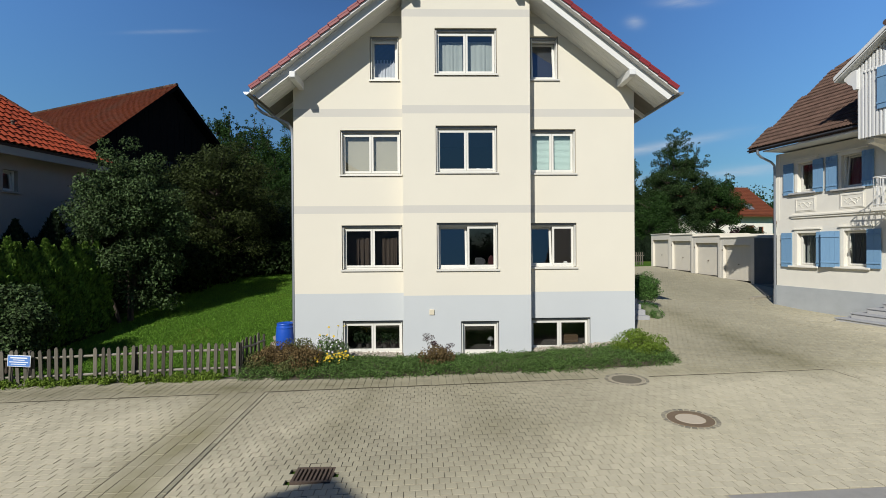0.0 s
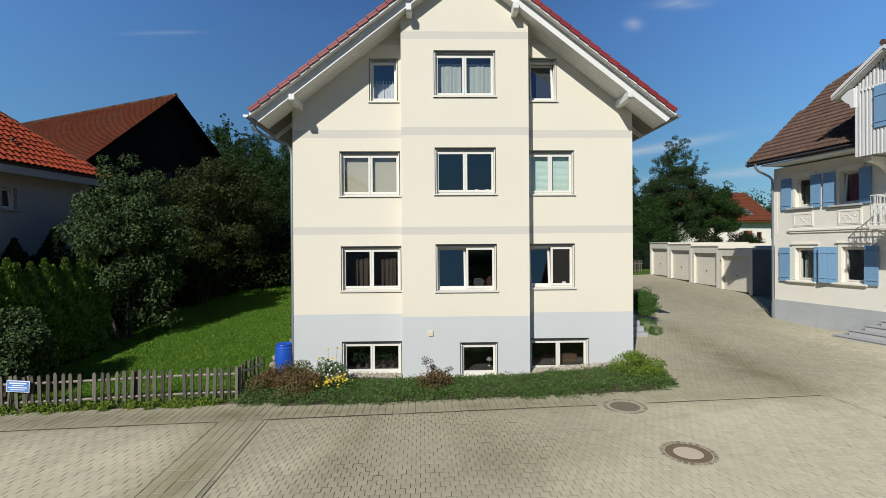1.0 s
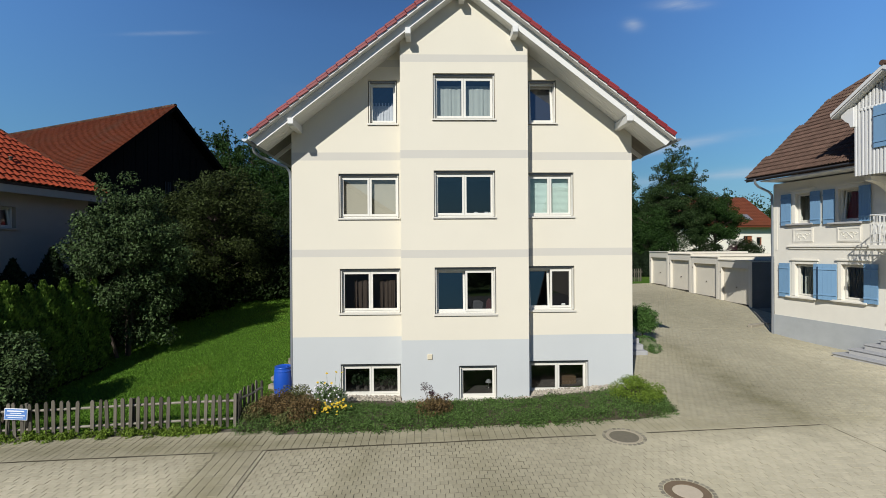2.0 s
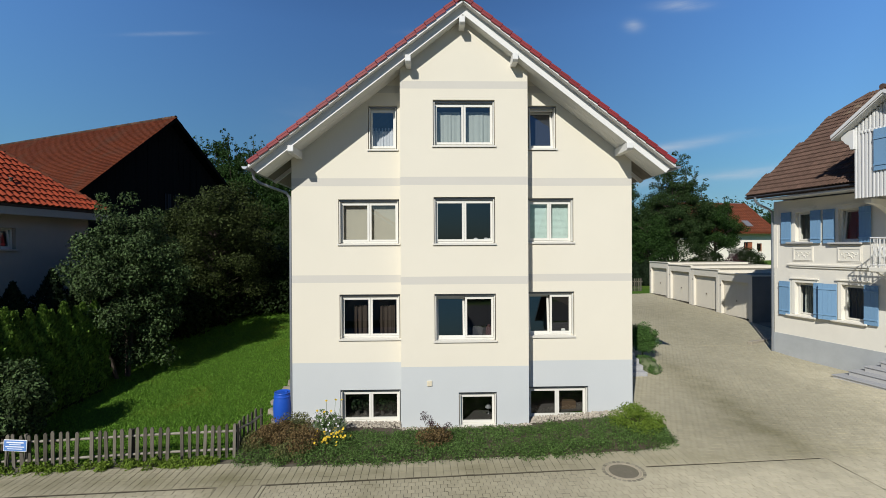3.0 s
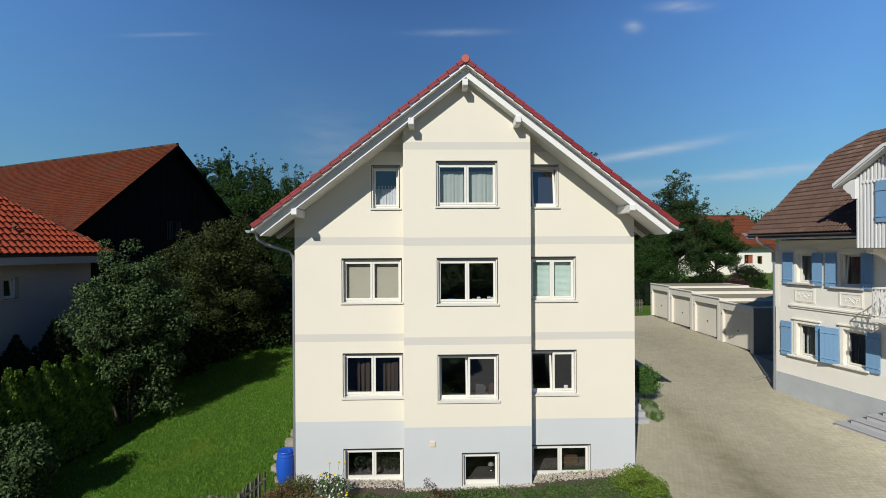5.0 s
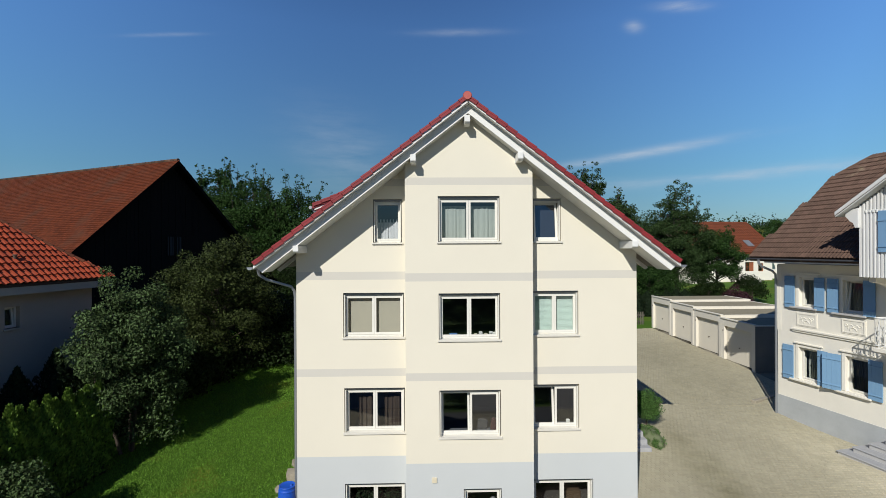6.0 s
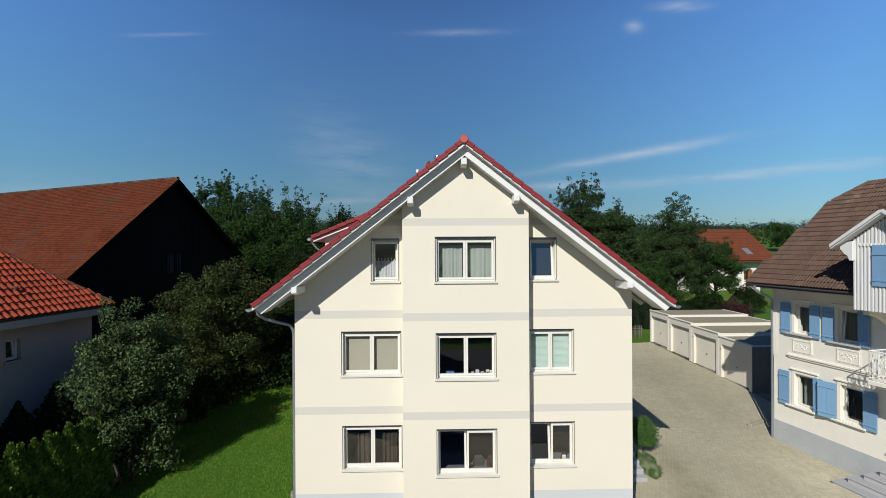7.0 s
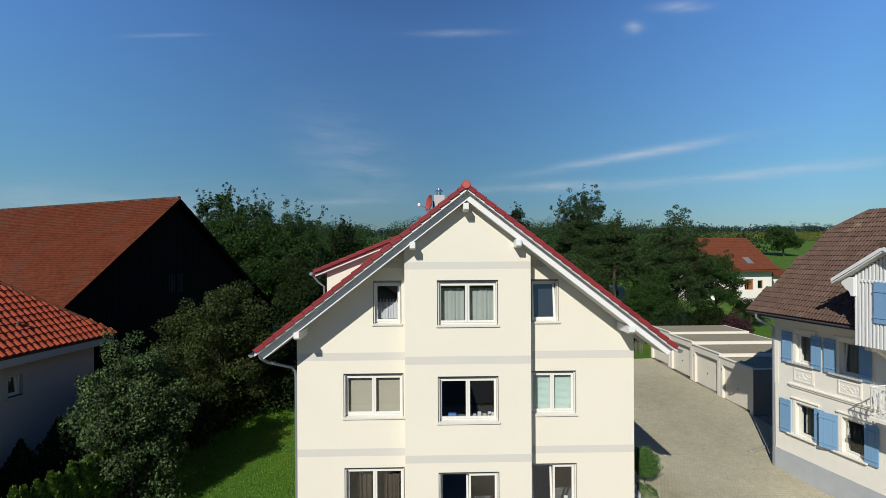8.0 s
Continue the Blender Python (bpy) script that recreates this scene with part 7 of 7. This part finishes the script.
for k, (x, z, yb, w, h) in enumerate(((1.62, 5.08, yB, 0.10, 0.07), (1.72, 5.08, yB, 0.07, 0.09), (3.98, 2.36, yL, 0.12, 0.10))):
    o = part("ornament", boxes((x - w / 2, x + w / 2, yb + 0.02, yb + 0.10, z - 0.03, z + h), bevel=0.02), WHITE)
    tagged(o, "small white ornament on the window board", "ornament")

cush = part("cushion", prism([(1.20, 2.30), (1.52, 2.30), (1.56, 2.52), (1.46, 2.60), (1.24, 2.60)], BF + 0.52, BF + 0.62, bevel=0.03), mat("dull_grey_cloth", (0.040, 0.040, 0.044), 0.9, var=0.2))
tagged(cush, "grey cushion on the inner window board", "cushion")
bag = part("cloth_bag", prism([(1.60, 2.30), (1.78, 2.30), (1.76, 2.62), (1.70, 2.68), (1.62, 2.58)], BF + 0.40, BF + 0.52, bevel=0.02), mat("red_cloth", (0.040, 0.008, 0.010), 0.9, var=0.2))
tagged(bag, "red cloth bag on the inner window board", "bag")
for k in range(4):
    x = 1.12 + 0.15 * k
    o = part("ornament", boxes((x, x + 0.11, yB + 0.02, yB + 0.12, 5.05, 5.13 + 0.05 * (k % 2)), bevel=0.015), LACE if k % 2 else BLIND_GREY)
    tagged(o, "small pale ornament on the window board", "ornament", "window ornaments")
tray = part("storage_tray", boxes((0.42, 0.66, yB + 0.05, yB + 0.22, 5.05, 5.12), bevel=0.015), SIGNBLUE)
tagged(tray, "small blue tray on the window board", "tray")
for x0_, x1_, zz in ((0.14, 1.82, 4.96), (0.14, 1.82, 2.23)):
    o = part("window_board", boxes((x0_, x1_, BF + 0.30, BF + 0.62, zz + 0.05, zz + 0.075)), INTERIOR)
    tagged(o, "inner window board behind the glass", "shelf")

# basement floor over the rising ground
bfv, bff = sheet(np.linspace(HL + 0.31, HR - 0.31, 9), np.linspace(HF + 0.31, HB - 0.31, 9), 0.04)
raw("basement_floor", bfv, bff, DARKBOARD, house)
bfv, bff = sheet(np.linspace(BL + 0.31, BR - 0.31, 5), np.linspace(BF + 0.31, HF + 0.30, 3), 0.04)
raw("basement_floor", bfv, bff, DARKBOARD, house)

# ---- covers and grate in the paving ----
holes = []


def manhole(x, y, r_out, r_in, label, mats):
    z = g(x, y) + 0.046
    slope_x = math.degrees(math.atan((g(x + 0.5, y) - g(x - 0.5, y))))
    slope_y = math.degrees(math.atan((g(x, y + 0.5) - g(x, y - 0.5))))
    e = empty("manhole_cover", pose(x, y, z, slope_y, -slope_x, 0), label, "manhole cover")
    bm = bmesh.new()
    n = 48
    prof = [(r_in, -0.004), (r_in + 0.006, 0.004), (r_out - 0.008, 0.004), (r_out, -0.002), (r_out, -0.04), (r_in, -0.04)]
    rings = [[bm.verts.new((r * math.cos(6.2832 * k / n), r * math.sin(6.2832 * k / n), zz)) for k in range(n)] for r, zz in prof]
    for a, b in zip(rings, rings[1:] + rings[:1]):
        for k in range(n):
            bm.faces.new((a[k], a[(k + 1) % n], b[(k + 1) % n], b[k]))
    part("ring", bm, mats[0], e)
    bm = bmesh.new()
    lathe(bm, [(r_in - 0.008, -0.03), (r_in - 0.008, -0.002), (r_in - 0.02, 0.002), (0.05, 0.003)], 48)
    part("lid", bm, mats[1], e)
    bm = bmesh.new()
    lathe(bm, [(r_out + 0.001, -0.005), (r_out + 0.215, -0.004), (r_out + 0.22, -0.02)], 48)
    part("mortar_bed", bm, PAVER, e)
    bm = boxes((-0.036, 0.036, -0.040, 0.040, -0.03, 0.0), bevel=0.008)
    sm = bpy.data.meshes.new("sett")
    bm.to_mesh(sm)
    bm.free()
    sm.materials.append(SETT)
    rr_ = r_out + 0.050
    m_ = int(6.2832 * rr_ / 0.098)
    for k in range(m_):
        a = 6.2832 * k / m_
        o = link("sett", sm, None, e)
        o.matrix_basis = pose(rr_ * math.cos(a), rr_ * math.sin(a), random.uniform(0.002, 0.007), 0, 0, math.degrees(a))
    holes.append((x, y, r_out + 0.10))
    return e


manhole(4.33, 7.72, 0.365, 0.235, "round manhole cover with rusty iron ring and concrete lid", (mat("brown_rust_iron", (0.155, 0.110, 0.066), 0.85, var=0.2, scale=10, bump=0.3), LIDCON))
manhole(4.19, 9.98, 0.37, 0.315, "round concrete manhole cover with pale ring", (mat("stained_ring_concrete", (0.316, 0.275, 0.199), 0.95, var=0.2, scale=10, bump=0.3), mat("grey_lid_concrete", (0.153, 0.137, 0.100), 0.95, spec=0.1, var=0.2, scale=10, bump=0.3)))
gr = empty("drain_grate", pose(-1.63, 6.29, g(-1.63, 6.29) + 0.046, 0, 0, 0.5), "rusty cast-iron drain grate in the paving", "drain grate")
part("frame", boxes((-0.27, 0.27, -0.21, -0.17, -0.05, 0.004), (-0.27, 0.27, 0.17, 0.21, -0.05, 0.004), (-0.27, -0.23, -0.17, 0.17, -0.05, 0.004), (0.23, 0.27, -0.17, 0.17, -0.05, 0.004)), IRON, gr)
# dark plate close below the bars stands in for the unlit shaft
part("sump", boxes((-0.25, 0.25, -0.19, 0.19, -0.043, -0.038)), DARKBOARD, gr)
for k in range(8):
    x = -0.20 + k * 0.057
    part("bar", boxes((x - 0.014, x + 0.014, -0.17, 0.17, -0.045, 0.002)), IRON, gr)


# ---- paving blocks ----
rngp = np.random.default_rng(400)
blocks = {"near": [], "far": []}
singles = []


def free(x, y):
    for hx, hy, r in holes[:2]:
        if (x - hx) ** 2 + (y - hy) ** 2 < (r + 0.03) ** 2:
            return False
    return not (abs(x + 1.63) < 0.31 and abs(y - 6.29) < 0.25)


def lay(u0, u1, w0, w1, du, dw, bond=0.5, rot=0.0, single=None):
    """Rows of blocks in the paving's axes."""
    j = 0
    w = w0
    while w < w1 - dw * 0.5:
        u = u0
        if bond and j % 2:
            x, y = pav(u + du * bond / 2, w + dw / 2)
            if paved(x, y) and free(x, y) and y > 4.6:
                blocks["near" if y < 10.5 else "far"].append((u + du * bond / 2, w + dw / 2, du * bond, dw))
            u += du * bond
        while u < u1 - 0.012:
            if u + du > u1 + 0.002:
                x, y = pav((u + u1) / 2, w + dw / 2)
                if paved(x, y) and free(x, y) and y > 4.6:
                    blocks["near" if y < 10.5 else "far"].append(((u + u1) / 2, w + dw / 2, u1 - u, dw))
                break
            x, y = pav(u + du / 2, w + dw / 2)
            if paved(x, y) and free(x, y) and y > 4.6:
                if single and single(x, y) and len(singles) < 300:
                    singles.append((x, y, du, dw))
                else:
                    blocks["near" if y < 10.5 else "far"].append((u + du / 2, w + dw / 2, du, dw))
            u += du
        j += 1
        w += dw


D1, D2 = 0.150, 0.145
lay(0.07, 12.42, -5.255, -0.035, D1, D2, single=lambda x, y: -1.0 < x < 1.9 and 5.25 < y < 7.4)
lay(-12.0, -0.968, -5.15, -0.035, 0.20, 0.165)
for k in range(5):
    lay(-0.96 + k * 0.184, -0.96 + (k + 1) * 0.184, -5.375, 0.03, 0.184, 0.36, bond=0.0)
lay(-12.0, 9.6, 0.03, 0.50, 0.165, 0.235, bond=0.0)
lay(-12.0, 9.6, 0.50, 1.6, 0.165, 0.30, bond=0.0)
lay(9.6, 21.4, 0.03, 27.0, D1, D2)
lay(12.445, 21.4, -5.2, 0.02, D1, D2)
lay(9.0, 9.6, 3.0, 27.0, D1, D2)


def block_mesh(name, items, gap, fine):
    a = np.array(items)
    n = len(a)
    hw, hd = a[:, 2] / 2 - gap, a[:, 3] / 2 - gap * 0.7      # the rows lie closer than the heads
    sx = np.array((-1, 1, 1, -1))
    sy = np.array((-1, -1, 1, 1))
    c, s = math.cos(PAV), math.sin(PAV)
    lift = 0.045 + rngp.normal(size=n) * 0.0018
    tiltx, tilty = rngp.normal(size=n) * 0.006, rngp.normal(size=n) * 0.006
    layers = [(0.002, 0.0), (0.0, -0.002), (0.0, -0.034)] if fine else [(0.004, 0.0), (0.0, -0.03)]
    V = []
    for inset, dz in layers:
        U = a[:, 0:1] + sx * (hw - inset)[:, None]
        W = a[:, 1:2] + sy * (hd - inset)[:, None]
        X = KX + U * c - W * s
        Y = KY + U * s + W * c
        Z = gz(X, Y) + (lift + dz)[:, None] + sx * (hw * tiltx)[:, None] + sy * (hd * tilty)[:, None]
        V.append(np.stack([X, Y, Z], -1))
    V = np.concatenate(V, 1)
    k = V.shape[1]
    f = [(0, 1, 2, 3)]
    for L_ in range(len(layers) - 1):
        for i in range(4):
            j = (i + 1) % 4
            f.append((L_ * 4 + i, L_ * 4 + 4 + i, L_ * 4 + 4 + j, L_ * 4 + j))
    F = (np.array(f)[None] + (np.arange(n) * k)[:, None, None]).reshape(-1, 4)
    V = V.reshape(-1, 3)
    me = bpy.data.meshes.new(name)
    me.vertices.add(len(V))
    me.vertices.foreach_set("co", V.astype(np.float32).ravel())
    me.loops.add(F.size)
    me.loops.foreach_set("vertex_index", F.astype(np.int32).ravel())
    me.polygons.add(len(F))
    me.polygons.foreach_set("loop_start", np.arange(0, F.size, 4, dtype=np.int32))
    me.polygons.foreach_set("loop_total", np.full(len(F), 4, np.int32))
    me.polygons.foreach_set("use_smooth", np.zeros(len(F), bool))
    # flanks of the near blocks take the joint material, so joints read dark
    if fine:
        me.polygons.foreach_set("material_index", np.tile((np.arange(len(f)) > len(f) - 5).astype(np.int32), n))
    me.update(calc_edges=True)
    o = link(name, me, PAVER, paving)
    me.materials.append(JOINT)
    o["kind"] = "stuff"
    return o


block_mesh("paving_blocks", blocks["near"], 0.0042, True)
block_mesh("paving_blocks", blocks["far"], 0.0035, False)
bm = boxes((-D1 / 2 + 0.004, D1 / 2 - 0.004, -D2 / 2 + 0.003, D2 / 2 - 0.003, -0.034, 0.0), bevel=0.002)
pb = bpy.data.meshes.new("paving_block")
bm.to_mesh(pb)
bm.free()
pb.materials.append(PAVER)
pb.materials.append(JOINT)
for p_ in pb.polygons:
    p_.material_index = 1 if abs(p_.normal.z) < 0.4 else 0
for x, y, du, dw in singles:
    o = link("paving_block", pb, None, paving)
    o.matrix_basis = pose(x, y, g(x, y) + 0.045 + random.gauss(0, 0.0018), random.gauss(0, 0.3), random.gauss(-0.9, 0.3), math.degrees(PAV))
# dark mossy seams between the fields of paving
for sa_, sb_, wide, along in ((-12.0, -0.98, 0.03, 0), (0.06, 12.40, 0.03, 0), (-5.2, 0.02, 0.022, 12.4325), (-5.3, 0.0, 0.05, 0.016)):
    sv_, sf_ = [], []
    for k, q in enumerate(np.arange(sa_, sb_, 0.25)):
        for e_ in (-wide / 2, wide / 2):
            x, y = pav(along + e_, q) if along else pav(q, -0.002 + e_)
            sv_.append((x, y, g(x, y) + 0.040))
        if k:
            sf_.append((2 * k - 2, 2 * k, 2 * k + 1, 2 * k - 1))
    raw("seam", sv_, sf_, SEAM, paving)
# channel stones across the drive and a low kerb by the garages
cs = boxes((-0.245, 0.245, -0.06, 0.06, -0.03, 0.0), bevel=0.006)
cm = bpy.data.meshes.new("channel_stone")
cs.to_mesh(cm)
cs.free()
cm.materials.append(PAVER)
for k in range(10):
    x, y = 9.9 + 0.5 * k, 21.0
    o = link("channel_stone", cm, None, paving)
    o.matrix_basis = pose(x, y, g(x, y) + 0.052)
kr = part("low_kerb", boxes((0, 1.75, -0.10, 0.10, -0.1, 0.14), bevel=0.02), STONE)
kr.matrix_world = frame_m((14.75, 21.2, g(14.9, 21.3) + 0.02), (0.9, 0.42))
tagged(kr, "low worn concrete kerb beside the drive", "kerb", kind="structure")
# flush kerb stones along the forecourt's edge
kb = boxes((-0.036, 0.036, -0.247, 0.247, -0.03, 0.0), bevel=0.006)
km = bpy.data.meshes.new("kerb_stone")
kb.to_mesh(km)
kb.free()
km.materials.append(MOSSKERB)
for k in range(10):
    x, y = pav(0.02, -0.27 - 0.5 * k)
    o = link("kerb_stone", km, None, paving)
    o.matrix_basis = pose(x, y, g(x, y) + 0.050, 0, 0, math.degrees(PAV))
